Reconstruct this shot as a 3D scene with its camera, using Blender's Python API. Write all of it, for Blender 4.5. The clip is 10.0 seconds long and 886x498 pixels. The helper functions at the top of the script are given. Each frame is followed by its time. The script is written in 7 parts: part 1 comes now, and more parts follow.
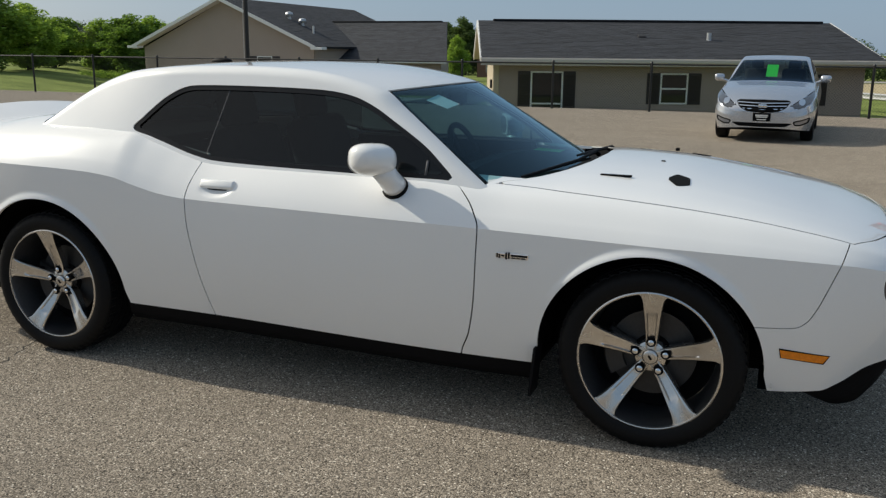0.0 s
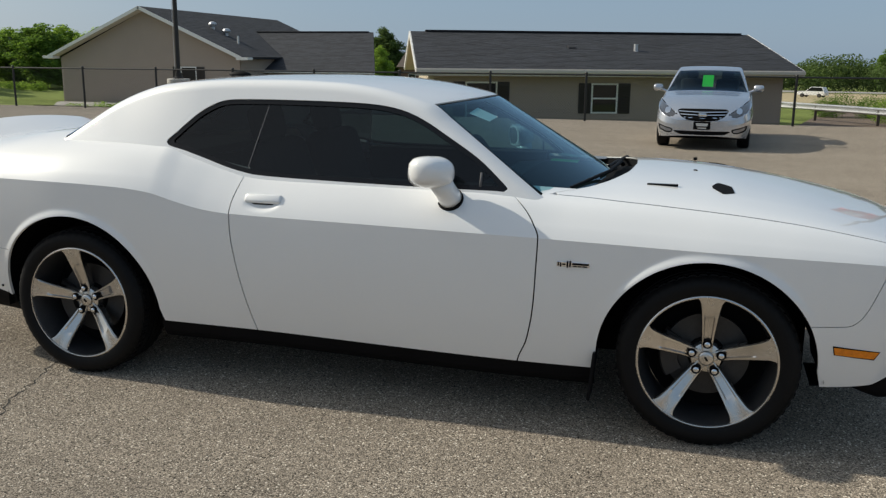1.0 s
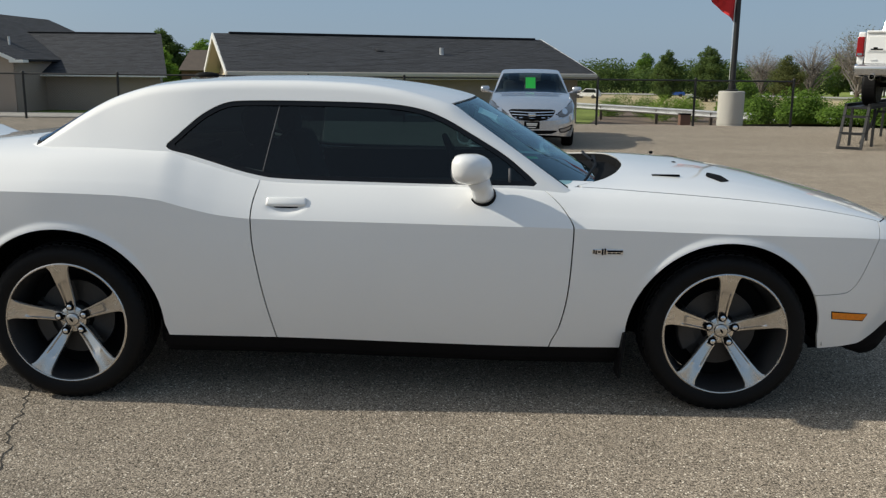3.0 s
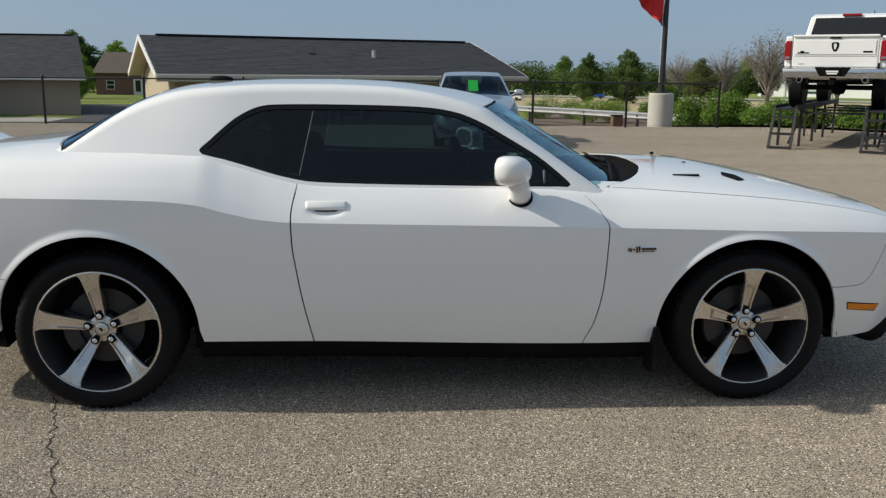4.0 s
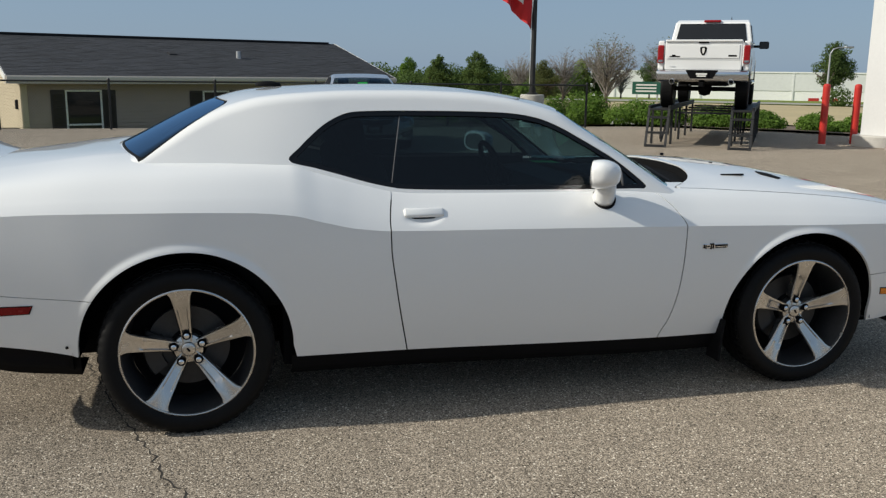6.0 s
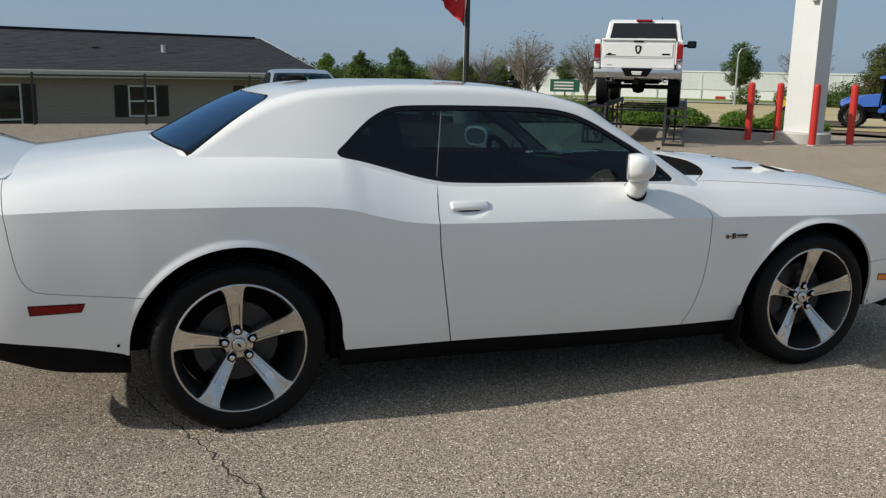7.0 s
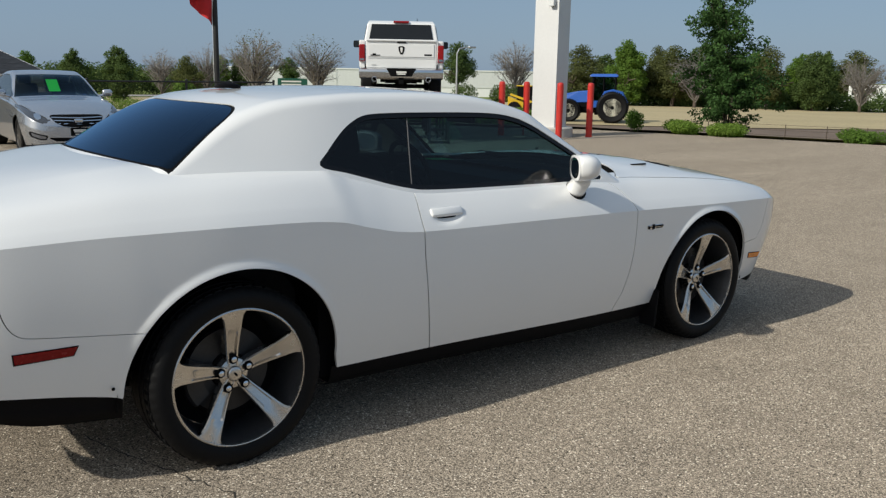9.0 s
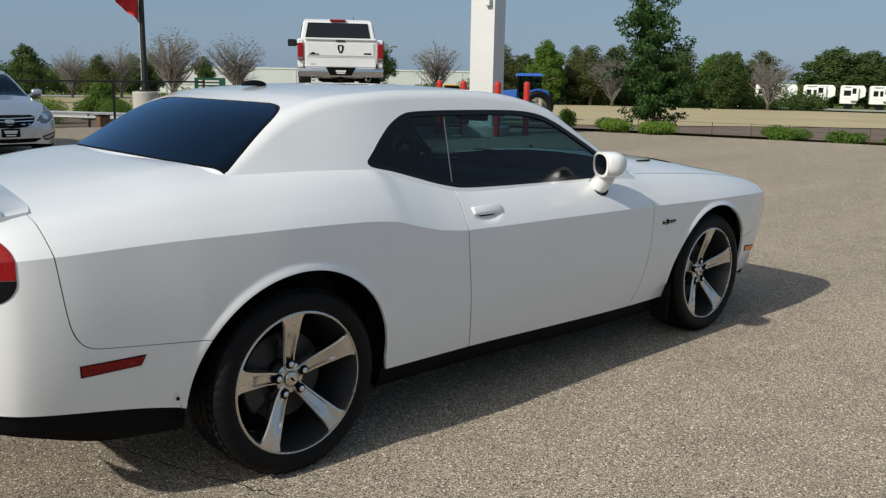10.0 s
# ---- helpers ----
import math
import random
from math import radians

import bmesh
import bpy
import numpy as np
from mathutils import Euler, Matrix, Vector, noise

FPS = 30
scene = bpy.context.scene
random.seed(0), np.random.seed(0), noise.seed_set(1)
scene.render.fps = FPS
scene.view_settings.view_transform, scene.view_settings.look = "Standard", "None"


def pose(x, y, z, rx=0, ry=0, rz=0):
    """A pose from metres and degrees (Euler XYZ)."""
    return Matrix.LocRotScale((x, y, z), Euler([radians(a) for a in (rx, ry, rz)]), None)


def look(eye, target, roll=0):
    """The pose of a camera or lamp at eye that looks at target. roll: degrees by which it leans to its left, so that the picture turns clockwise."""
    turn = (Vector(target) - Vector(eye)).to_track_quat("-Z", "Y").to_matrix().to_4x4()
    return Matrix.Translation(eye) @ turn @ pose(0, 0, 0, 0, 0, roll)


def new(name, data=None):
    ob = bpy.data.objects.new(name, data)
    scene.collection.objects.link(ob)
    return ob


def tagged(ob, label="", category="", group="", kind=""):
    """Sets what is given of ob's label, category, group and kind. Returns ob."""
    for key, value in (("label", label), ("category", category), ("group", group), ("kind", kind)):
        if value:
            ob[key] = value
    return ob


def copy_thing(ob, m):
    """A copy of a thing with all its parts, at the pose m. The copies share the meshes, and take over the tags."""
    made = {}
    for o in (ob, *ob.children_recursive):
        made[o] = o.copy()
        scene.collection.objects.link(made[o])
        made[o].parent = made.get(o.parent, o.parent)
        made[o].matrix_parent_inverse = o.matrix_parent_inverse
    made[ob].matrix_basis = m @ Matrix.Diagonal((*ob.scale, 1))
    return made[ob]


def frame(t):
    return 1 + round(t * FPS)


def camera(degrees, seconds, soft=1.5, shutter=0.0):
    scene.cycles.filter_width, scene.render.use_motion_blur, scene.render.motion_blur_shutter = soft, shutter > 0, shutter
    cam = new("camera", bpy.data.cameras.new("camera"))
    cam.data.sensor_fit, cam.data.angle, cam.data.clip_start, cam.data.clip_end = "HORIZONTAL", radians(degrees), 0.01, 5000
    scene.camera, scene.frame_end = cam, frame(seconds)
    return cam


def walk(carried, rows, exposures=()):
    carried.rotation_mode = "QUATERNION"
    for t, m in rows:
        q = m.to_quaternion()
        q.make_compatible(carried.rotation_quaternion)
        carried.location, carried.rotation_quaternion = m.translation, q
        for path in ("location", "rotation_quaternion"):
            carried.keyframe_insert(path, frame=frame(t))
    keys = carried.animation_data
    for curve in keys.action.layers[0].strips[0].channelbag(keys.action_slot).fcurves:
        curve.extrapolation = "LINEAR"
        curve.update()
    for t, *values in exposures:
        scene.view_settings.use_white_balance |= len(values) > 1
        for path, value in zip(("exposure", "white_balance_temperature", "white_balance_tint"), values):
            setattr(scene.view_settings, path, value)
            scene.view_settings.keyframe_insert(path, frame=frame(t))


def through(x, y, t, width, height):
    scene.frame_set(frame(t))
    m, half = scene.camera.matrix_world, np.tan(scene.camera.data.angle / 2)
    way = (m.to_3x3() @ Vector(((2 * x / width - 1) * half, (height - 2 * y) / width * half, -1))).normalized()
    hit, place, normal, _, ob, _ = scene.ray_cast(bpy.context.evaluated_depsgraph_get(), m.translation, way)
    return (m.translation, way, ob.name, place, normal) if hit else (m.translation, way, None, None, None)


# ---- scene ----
cam = camera(53.8, 10.0, soft=1.3)
PATH = [
    (0, (3.344, -3.295, 1.522), (2.646, -1.474, 1.077), 0.5),
    (0.5, (3.103, -3.375, 1.527), (2.483, -1.522, 1.099), 0.5),
    (1, (2.823, -3.532, 1.535), (2.296, -1.649, 1.113), 0.5),
    (1.5, (2.573, -3.62, 1.531), (2.16, -1.708, 1.114), 0.4),
    (2, (2.315, -3.658, 1.51), (2.013, -1.725, 1.096), 0.4),
    (2.5, (2.049, -3.729, 1.515), (1.882, -1.778, 1.103), 0.4),
    (3.8, (1.371, -3.828, 1.505), (1.469, -1.872, 1.097), 0.7),
    (4, (1.265, -3.831, 1.512), (1.397, -1.876, 1.109), 0.6),
    (4.5, (0.978, -3.814, 1.512), (1.205, -1.867, 1.113), 0.8),
    (5, (0.684, -3.838, 1.53), (0.965, -1.898, 1.133), 0.8),
    (5.5, (0.43, -3.785, 1.533), (0.814, -1.863, 1.135), 0.9),
    (6, (0.158, -3.684, 1.523), (0.646, -1.785, 1.126), 0.7),
    (6.2, (0.046, -3.666, 1.52), (0.562, -1.775, 1.12), 1.0),
    (7.5, (-0.649, -3.472, 1.504), (0.112, -1.665, 1.106), 0.7),
    (8, (-0.858, -3.327, 1.517), (-0.011, -1.559, 1.122), 0.4),
    (8.5, (-1.116, -3.197, 1.512), (-0.072, -1.537, 1.119), 0.7),
    (9, (-1.377, -3.05, 1.526), (-0.166, -1.508, 1.133), 1.0),
    (9.5, (-1.581, -2.864, 1.51), (-0.289, -1.389, 1.117), 0.9),
    (10, (-1.771, -2.678, 1.507), (-0.419, -1.257, 1.116), 1.0),
]
walk(cam, [(t, look(eye, target, roll)) for t, eye, target, roll in PATH], [(0.0, 0.30, 6900, 6), (5.0, 0.26, 6750, 6), (10.0, 0.15, 6650, 6)])

# ---- light ----
SUN_WAY = Vector((-0.823, 0.022, 0.566)).normalized()
world = bpy.data.worlds.new("sky")
scene.world = world
world.use_nodes = True
_wn = world.node_tree.nodes
_sky = _wn.new("ShaderNodeTexSky")
_sky.sky_type = "NISHITA"
_sky.sun_disc = False
_sky.sun_elevation = math.asin(SUN_WAY.z)
_sky.sun_rotation = math.atan2(SUN_WAY.x, SUN_WAY.y)
_sky.altitude, _sky.air_density, _sky.dust_density, _sky.ozone_density = 250, 1.0, 0.9, 3.0
_haze = _wn.new("ShaderNodeMix")       # thin even haze over the whole sky
_haze.data_type = "RGBA"
_haze.inputs[0].default_value = 0.80
_haze.inputs[7].default_value = (2.62, 3.72, 5.45, 1)
world.node_tree.links.new(_sky.outputs[0], _haze.inputs[6])
# the broad pale glow of a hazy sky round the sun
_way, _dot, _pos, _lobe, _glow, _sum = (_wn.new("ShaderNode" + k) for k in ("TexCoord", "VectorMath", "Math", "Math", "VectorMath", "VectorMath"))
_dot.operation, _dot.inputs[1].default_value = "DOT_PRODUCT", SUN_WAY
_pos.operation, _pos.inputs[1].default_value = "MAXIMUM", 0.0
_lobe.operation, _lobe.inputs[1].default_value = "POWER", 4.0
_glow.operation, _glow.inputs[0].default_value = "SCALE", (8.2, 6.6, 4.4)
_sum.operation = "ADD"
for _a, _b in ((_way.outputs["Generated"], _dot.inputs[0]), (_dot.outputs["Value"], _pos.inputs[0]), (_pos.outputs[0], _lobe.inputs[0]), (_lobe.outputs[0], _glow.inputs["Scale"]),
               (_glow.outputs[0], _sum.inputs[0]), (_haze.outputs[2], _sum.inputs[1]), (_sum.outputs[0], _wn["Background"].inputs[0])):
    world.node_tree.links.new(_a, _b)
_wn["Background"].inputs[1].default_value = 0.078
sun = new("sun", bpy.data.lights.new("sun", "SUN"))
sun.data.energy, sun.data.angle, sun.data.color = 3.35, radians(0.9), (1.0, 0.955, 0.885)
sun.rotation_euler = SUN_WAY.to_track_quat("Z", "Y").to_euler()
sun.location = SUN_WAY * 60


# ---- materials ----
def mat(name, base, rough=0.6, metal=0.0, vary=0.12, scale=8.0, fine=90.0, bump=0.0, bump_scale=120.0, coat=0.0,
        spec=0.5, rough_vary=0.08, tint=None, rand=0.0, island=0.0):
    """A surface with colour that varies at two scales, uneven gloss and fine relief."""
    m = bpy.data.materials.new(name)
    m.use_nodes = True
    nt = m.node_tree
    p = nt.nodes["Principled BSDF"]
    tc = nt.nodes.new("ShaderNodeTexCoord")
    n1, n2 = nt.nodes.new("ShaderNodeTexNoise"), nt.nodes.new("ShaderNodeTexNoise")
    n1.inputs["Scale"].default_value, n1.inputs["Detail"].default_value = scale, 4
    n2.inputs["Scale"].default_value, n2.inputs["Detail"].default_value = fine, 3
    for n in (n1, n2):
        nt.links.new(tc.outputs["Object"], n.inputs["Vector"])
    add = nt.nodes.new("ShaderNodeMath")
    add.operation = "ADD"
    nt.links.new(n1.outputs[0], add.inputs[0])
    nt.links.new(n2.outputs[0], add.inputs[1])
    rng = nt.nodes.new("ShaderNodeMapRange")
    rng.inputs[1].default_value, rng.inputs[2].default_value = 0.6, 1.4
    nt.links.new(add.outputs[0], rng.inputs[0])
    source = rng.outputs[0]
    for amount, kind, socket in ((rand, "ShaderNodeObjectInfo", "Random"), (island, "ShaderNodeNewGeometry", "Random Per Island")):
        if amount:
            oi, mx = nt.nodes.new(kind), nt.nodes.new("ShaderNodeMix")
            mx.inputs[0].default_value = amount
            nt.links.new(source, mx.inputs[2])
            nt.links.new(oi.outputs[socket], mx.inputs[3])
            source = mx.outputs[0]
    mix = nt.nodes.new("ShaderNodeMix")
    mix.data_type = "RGBA"
    dark = [c * (1 - vary) for c in base]
    light = [min(1.0, c * (1 + vary)) for c in (tint or base)]
    mix.inputs[6].default_value, mix.inputs[7].default_value = (*dark, 1), (*light, 1)
    nt.links.new(source, mix.inputs[0])
    nt.links.new(mix.outputs[2], p.inputs["Base Color"])
    rr = nt.nodes.new("ShaderNodeMapRange")
    rr.inputs[3].default_value, rr.inputs[4].default_value = max(0.02, rough - rough_vary), min(1, rough + rough_vary)
    nt.links.new(n1.outputs[0], rr.inputs[0])
    nt.links.new(rr.outputs[0], p.inputs["Roughness"])
    p.inputs["Metallic"].default_value = metal
    p.inputs["Specular IOR Level"].default_value = spec
    p.inputs["Coat Weight"].default_value = coat
    p.inputs["Coat Roughness"].default_value = 0.03
    if bump:
        n3, b = nt.nodes.new("ShaderNodeTexNoise"), nt.nodes.new("ShaderNodeBump")
        n3.inputs["Scale"].default_value, n3.inputs["Detail"].default_value = bump_scale, 4
        nt.links.new(tc.outputs["Object"], n3.inputs["Vector"])
        b.inputs["Strength"].default_value, b.inputs["Distance"].default_value = bump, 0.01
        nt.links.new(n3.outputs[0], b.inputs["Height"])
        nt.links.new(b.outputs[0], p.inputs["Normal"])
    return m


def glass(name, tint, rough=0.0, ior=1.5, gloss_tint=(1, 1, 1)):
    """A thin pane: dark or clear layer that lets light through, with a mirror gloss on it that can be coloured."""
    m = bpy.data.materials.new(name)
    m.use_nodes = True
    nt = m.node_tree
    nt.nodes.remove(nt.nodes["Principled BSDF"])
    out = nt.nodes["Material Output"]
    tr, gl, fr, mx, power, gloss = (nt.nodes.new("ShaderNode" + k) for k in ("BsdfTransparent", "BsdfGlossy", "LayerWeight", "MixShader", "Math", "Math"))
    tr.inputs[0].default_value = (*tint, 1)
    gl.inputs[0].default_value, gl.inputs["Roughness"].default_value = (*gloss_tint, 1), rough
    fr.inputs[0].default_value = 0.5
    straight = ((ior - 1) / (ior + 1)) ** 2      # gloss seen square on; it grows towards a glancing view, alike on both sides
    power.operation, power.inputs[1].default_value = "POWER", 5
    gloss.operation, gloss.inputs[1].default_value, gloss.inputs[2].default_value = "MULTIPLY_ADD", 1 - straight, straight
    nt.links.new(fr.outputs["Facing"], power.inputs[0])
    nt.links.new(power.outputs[0], gloss.inputs[0])
    nt.links.new(gloss.outputs[0], mx.inputs[0])
    nt.links.new(tr.outputs[0], mx.inputs[1])
    nt.links.new(gl.outputs[0], mx.inputs[2])
    nt.links.new(mx.outputs[0], out.inputs[0])
    return m


def leaf_mat(name, base, tint, through=0.32):
    """Leaves of uneven green that let part of the light through."""
    m = mat(name, base, 0.85, spec=0.12, vary=0.4, scale=1.0, fine=7, tint=tint, island=0.5)
    nt = m.node_tree
    p = nt.nodes["Principled BSDF"]
    tr, mx = nt.nodes.new("ShaderNodeBsdfTranslucent"), nt.nodes.new("ShaderNodeMixShader")
    lift = nt.nodes.new("ShaderNodeMix")
    lift.data_type, lift.blend_type = "RGBA", "MULTIPLY"
    lift.clamp_result, lift.inputs[0].default_value, lift.inputs[7].default_value = False, 1.0, (1.65, 1.65, 1.1, 1)
    nt.links.new(p.inputs["Base Color"].links[0].from_socket, lift.inputs[6])
    nt.links.new(lift.outputs[2], tr.inputs[0])
    mx.inputs[0].default_value = through
    nt.links.new(p.outputs[0], mx.inputs[1])
    nt.links.new(tr.outputs[0], mx.inputs[2])
    nt.links.new(mx.outputs[0], nt.nodes["Material Output"].inputs[0])
    return m


def pavement_mat():
    """Worn pavement with pale and dark chips of stone, tyre-polished patches and stains."""
    m = bpy.data.materials.new("worn_pavement")
    m.use_nodes = True
    nt = m.node_tree
    L = nt.links.new
    p = nt.nodes["Principled BSDF"]
    tc = nt.nodes.new("ShaderNodeTexCoord")
    vor = nt.nodes.new("ShaderNodeTexVoronoi")
    vor.inputs["Scale"].default_value = 185
    L(tc.outputs["Object"], vor.inputs["Vector"])
    sep = nt.nodes.new("ShaderNodeSeparateColor")
    L(vor.outputs["Color"], sep.inputs[0])
    ramp = nt.nodes.new("ShaderNodeValToRGB")
    el = ramp.color_ramp.elements
    el[0].position, el[0].color = 0.0, (0.040, 0.034, 0.026, 1)
    el[1].position, el[1].color = 1.0, (0.84, 0.735, 0.59, 1)
    for pos, col in ((0.16, (0.186, 0.154, 0.118, 1)), (0.34, (0.282, 0.236, 0.184, 1)), (0.62, (0.386, 0.324, 0.253, 1)), (0.88, (0.525, 0.442, 0.35, 1))):
        e = el.new(pos)
        e.color = col
    grit = nt.nodes.new("ShaderNodeTexNoise")
    grit.inputs["Scale"].default_value, grit.inputs["Detail"].default_value = 420, 2
    L(tc.outputs["Object"], grit.inputs["Vector"])
    chip = nt.nodes.new("ShaderNodeMix")
    chip.inputs[0].default_value = 0.12
    L(sep.outputs[0], chip.inputs[2])
    L(grit.outputs[0], chip.inputs[3])
    L(chip.outputs[0], ramp.inputs[0])
    big = nt.nodes.new("ShaderNodeTexNoise")
    big.inputs["Scale"].default_value, big.inputs["Detail"].default_value = 0.35, 6
    mid = nt.nodes.new("ShaderNodeTexNoise")
    mid.inputs["Scale"].default_value, mid.inputs["Detail"].default_value = 3.0, 5
    streak = nt.nodes.new("ShaderNodeTexNoise")
    mp = nt.nodes.new("ShaderNodeMapping")
    mp.inputs["Scale"].default_value = (0.10, 0.9, 1)
    mp.inputs["Rotation"].default_value = (0, 0, 0.25)
    streak.inputs["Scale"].default_value, streak.inputs["Detail"].default_value = 1.0, 5
    L(tc.outputs["Object"], mp.inputs[0])
    L(mp.outputs[0], streak.inputs["Vector"])
    for n in (big, mid):
        L(tc.outputs["Object"], n.inputs["Vector"])
    a = nt.nodes.new("ShaderNodeMath")
    a.operation = "MULTIPLY_ADD"
    a.inputs[1].default_value = 0.5
    L(big.outputs[0], a.inputs[0])
    L(mid.outputs[0], a.inputs[2])
    a2 = nt.nodes.new("ShaderNodeMath")
    a2.operation = "MULTIPLY_ADD"
    a2.inputs[1].default_value = 1.1
    L(streak.outputs[0], a2.inputs[0])
    L(a.outputs[0], a2.inputs[2])
    rng = nt.nodes.new("ShaderNodeMapRange")
    rng.inputs[1].default_value, rng.inputs[2].default_value = 0.95, 1.65
    rng.inputs[3].default_value, rng.inputs[4].default_value = 0.82, 1.16
    L(a2.outputs[0], rng.inputs[0])
    mul = nt.nodes.new("ShaderNodeMix")
    mul.data_type, mul.blend_type = "RGBA", "MULTIPLY"
    mul.inputs[0].default_value = 1.0
    comb = nt.nodes.new("ShaderNodeCombineColor")
    for i in range(3):
        L(rng.outputs[0], comb.inputs[i])
    L(ramp.outputs[0], mul.inputs[6])
    L(comb.outputs[0], mul.inputs[7])
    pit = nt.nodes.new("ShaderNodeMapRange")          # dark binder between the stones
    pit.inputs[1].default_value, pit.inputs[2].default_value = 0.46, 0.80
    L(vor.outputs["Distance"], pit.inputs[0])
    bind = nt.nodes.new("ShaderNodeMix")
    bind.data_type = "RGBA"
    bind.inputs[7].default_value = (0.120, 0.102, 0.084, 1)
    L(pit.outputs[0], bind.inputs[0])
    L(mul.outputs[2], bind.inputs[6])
    # small dark pits where stones have come out, and a few pale stones
    loose = nt.nodes.new("ShaderNodeTexVoronoi")
    loose.inputs["Scale"].default_value = 105
    L(tc.outputs["Object"], loose.inputs["Vector"])
    lsep = nt.nodes.new("ShaderNodeSeparateColor")
    L(loose.outputs["Color"], lsep.inputs[0])
    near = nt.nodes.new("ShaderNodeMath")
    near.operation, near.inputs[1].default_value = "LESS_THAN", 0.42
    L(loose.outputs["Distance"], near.inputs[0])
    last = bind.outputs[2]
    for socket, share, colour in ((0, 0.10, (0.028, 0.024, 0.020, 1)), (1, 0.07, (0.80, 0.72, 0.60, 1))):
        few, both, tone = nt.nodes.new("ShaderNodeMath"), nt.nodes.new("ShaderNodeMath"), nt.nodes.new("ShaderNodeMix")
        few.operation, few.inputs[1].default_value = "LESS_THAN", share
        both.operation = "MULTIPLY"
        tone.data_type = "RGBA"
        tone.inputs[7].default_value = colour
        L(lsep.outputs[socket], few.inputs[0])
        L(few.outputs[0], both.inputs[0])
        L(near.outputs[0], both.inputs[1])
        L(both.outputs[0], tone.inputs[0])
        L(last, tone.inputs[6])
        last = tone.outputs[2]
    L(last, p.inputs["Base Color"])
    p.inputs["Roughness"].default_value = 0.95
    p.inputs["Diffuse Roughness"].default_value = 0.42
    p.inputs["Specular IOR Level"].default_value = 0.1
    b = nt.nodes.new("ShaderNodeBump")
    b.inputs["Strength"].default_value, b.inputs["Distance"].default_value = 0.7, 0.003
    L(vor.outputs["Distance"], b.inputs["Height"])
    b.invert = True
    L(b.outputs[0], p.inputs["Normal"])
    return m


WHITE = mat("white_car_paint", (0.79, 0.79, 0.785), 0.32, vary=0.02, scale=1.5, fine=300, coat=1.0, rough_vary=0.02)
TRUCKWHITE = mat("white_truck_paint", (0.78, 0.78, 0.77), 0.35, vary=0.03, scale=1.5, fine=60, coat=0.8, rough_vary=0.03)
SILVER = mat("silver_car_paint", (0.50, 0.515, 0.55), 0.26, metal=0.75, vary=0.04, scale=2, fine=400, coat=1.0, rough_vary=0.03)
BLACKTRIM = mat("black_trim", (0.006, 0.006, 0.007), 0.6, vary=0.2, scale=6, fine=200, bump=0.05, bump_scale=400, spec=0.08)
RUBBER = mat("tyre_rubber", (0.006, 0.006, 0.0065), 0.55, vary=0.3, scale=9, fine=120, bump=0.15, bump_scale=260, rough_vary=0.1, spec=0.15)
DARK = mat("dark_inside", (0.005, 0.005, 0.0055), 0.85, vary=0.2, spec=0.1)
CLOTH = mat("dark_cloth", (0.013, 0.013, 0.015), 0.85, vary=0.25, bump=0.2, bump_scale=500)
POLISHED = mat("polished_alloy", (0.60, 0.58, 0.555), 0.26, metal=1.0, vary=0.06, scale=14, fine=260, rough_vary=0.06)
GRAPHITE = mat("graphite_wheel_paint", (0.085, 0.086, 0.092), 0.38, metal=0.7, vary=0.15, scale=10, coat=0.6)
STEEL = mat("brake_steel", (0.33, 0.31, 0.29), 0.38, metal=1.0, vary=0.2, scale=20, fine=200)
DISC = mat("dull_brake_iron", (0.05, 0.047, 0.045), 0.5, metal=0.5, vary=0.25, scale=20, fine=200)
CHROME = mat("chrome", (0.72, 0.73, 0.75), 0.08, metal=1.0, vary=0.03, rough_vary=0.03)
LAMPGREY = mat("smoky_lamp_lens", (0.075, 0.078, 0.088), 0.12, metal=0.4, vary=0.4, scale=18, fine=90, coat=1.0)
AMBER = mat("amber_lens", (0.80, 0.23, 0.012), 0.22, vary=0.2, scale=60, fine=300, spec=0.4)
WINTRIM = mat("gloss_black_trim", (0.005, 0.005, 0.006), 0.2, vary=0.1, spec=0.3, rough_vary=0.03)
SEALGREY = mat("grey_window_seal", (0.10, 0.10, 0.105), 0.7, vary=0.1, spec=0.2)
ASPHALT = mat("dark_asphalt", (0.050, 0.050, 0.052), 0.9, vary=0.2, scale=0.6, fine=30, bump=0.3)
REDLENS = mat("red_lens", (0.27, 0.006, 0.008), 0.2, vary=0.4, scale=40, fine=160, spec=0.4)
DARKRED = mat("dark_red_lens", (0.20, 0.004, 0.005), 0.25, vary=0.3, scale=60, fine=200, spec=0.3)
CLEARLENS = mat("clear_lens", (0.24, 0.25, 0.28), 0.10, metal=0.6, vary=0.3, scale=30, fine=120, coat=1.0)
TINT = glass("dark_tinted_glass", (0.185, 0.265, 0.285), ior=1.43)
QUARTER = glass("darker_tinted_glass", (0.085, 0.115, 0.125), ior=1.43)
# the bluish gloss of these three panes paints in a deeper blue reflected sky
SCREEN = glass("windscreen_glass", (0.42, 0.66, 0.69), ior=1.44, gloss_tint=(0.62, 0.86, 1.0))
SEDANGLASS = glass("sedan_windscreen", (0.32, 0.43, 0.45), ior=1.22, gloss_tint=(0.5, 0.7, 0.9))
REARGLASS = glass("rear_tinted_glass", (0.03, 0.036, 0.045), ior=1.55, gloss_tint=(0.42, 0.68, 1.0))
MIRROR = mat("mirror_glass", (0.75, 0.77, 0.8), 0.02, metal=1.0, vary=0.01, rough_vary=0.0)
GREENPAPER = mat("bright_green_paper", (0.06, 0.90, 0.10), 0.6, vary=0.06)
GREENCARD = mat("dull_green_card", (0.03, 0.45, 0.09), 0.6, vary=0.06)
PAPER = mat("pale_paper", (0.80, 0.84, 0.80), 0.7, vary=0.1)
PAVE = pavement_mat()
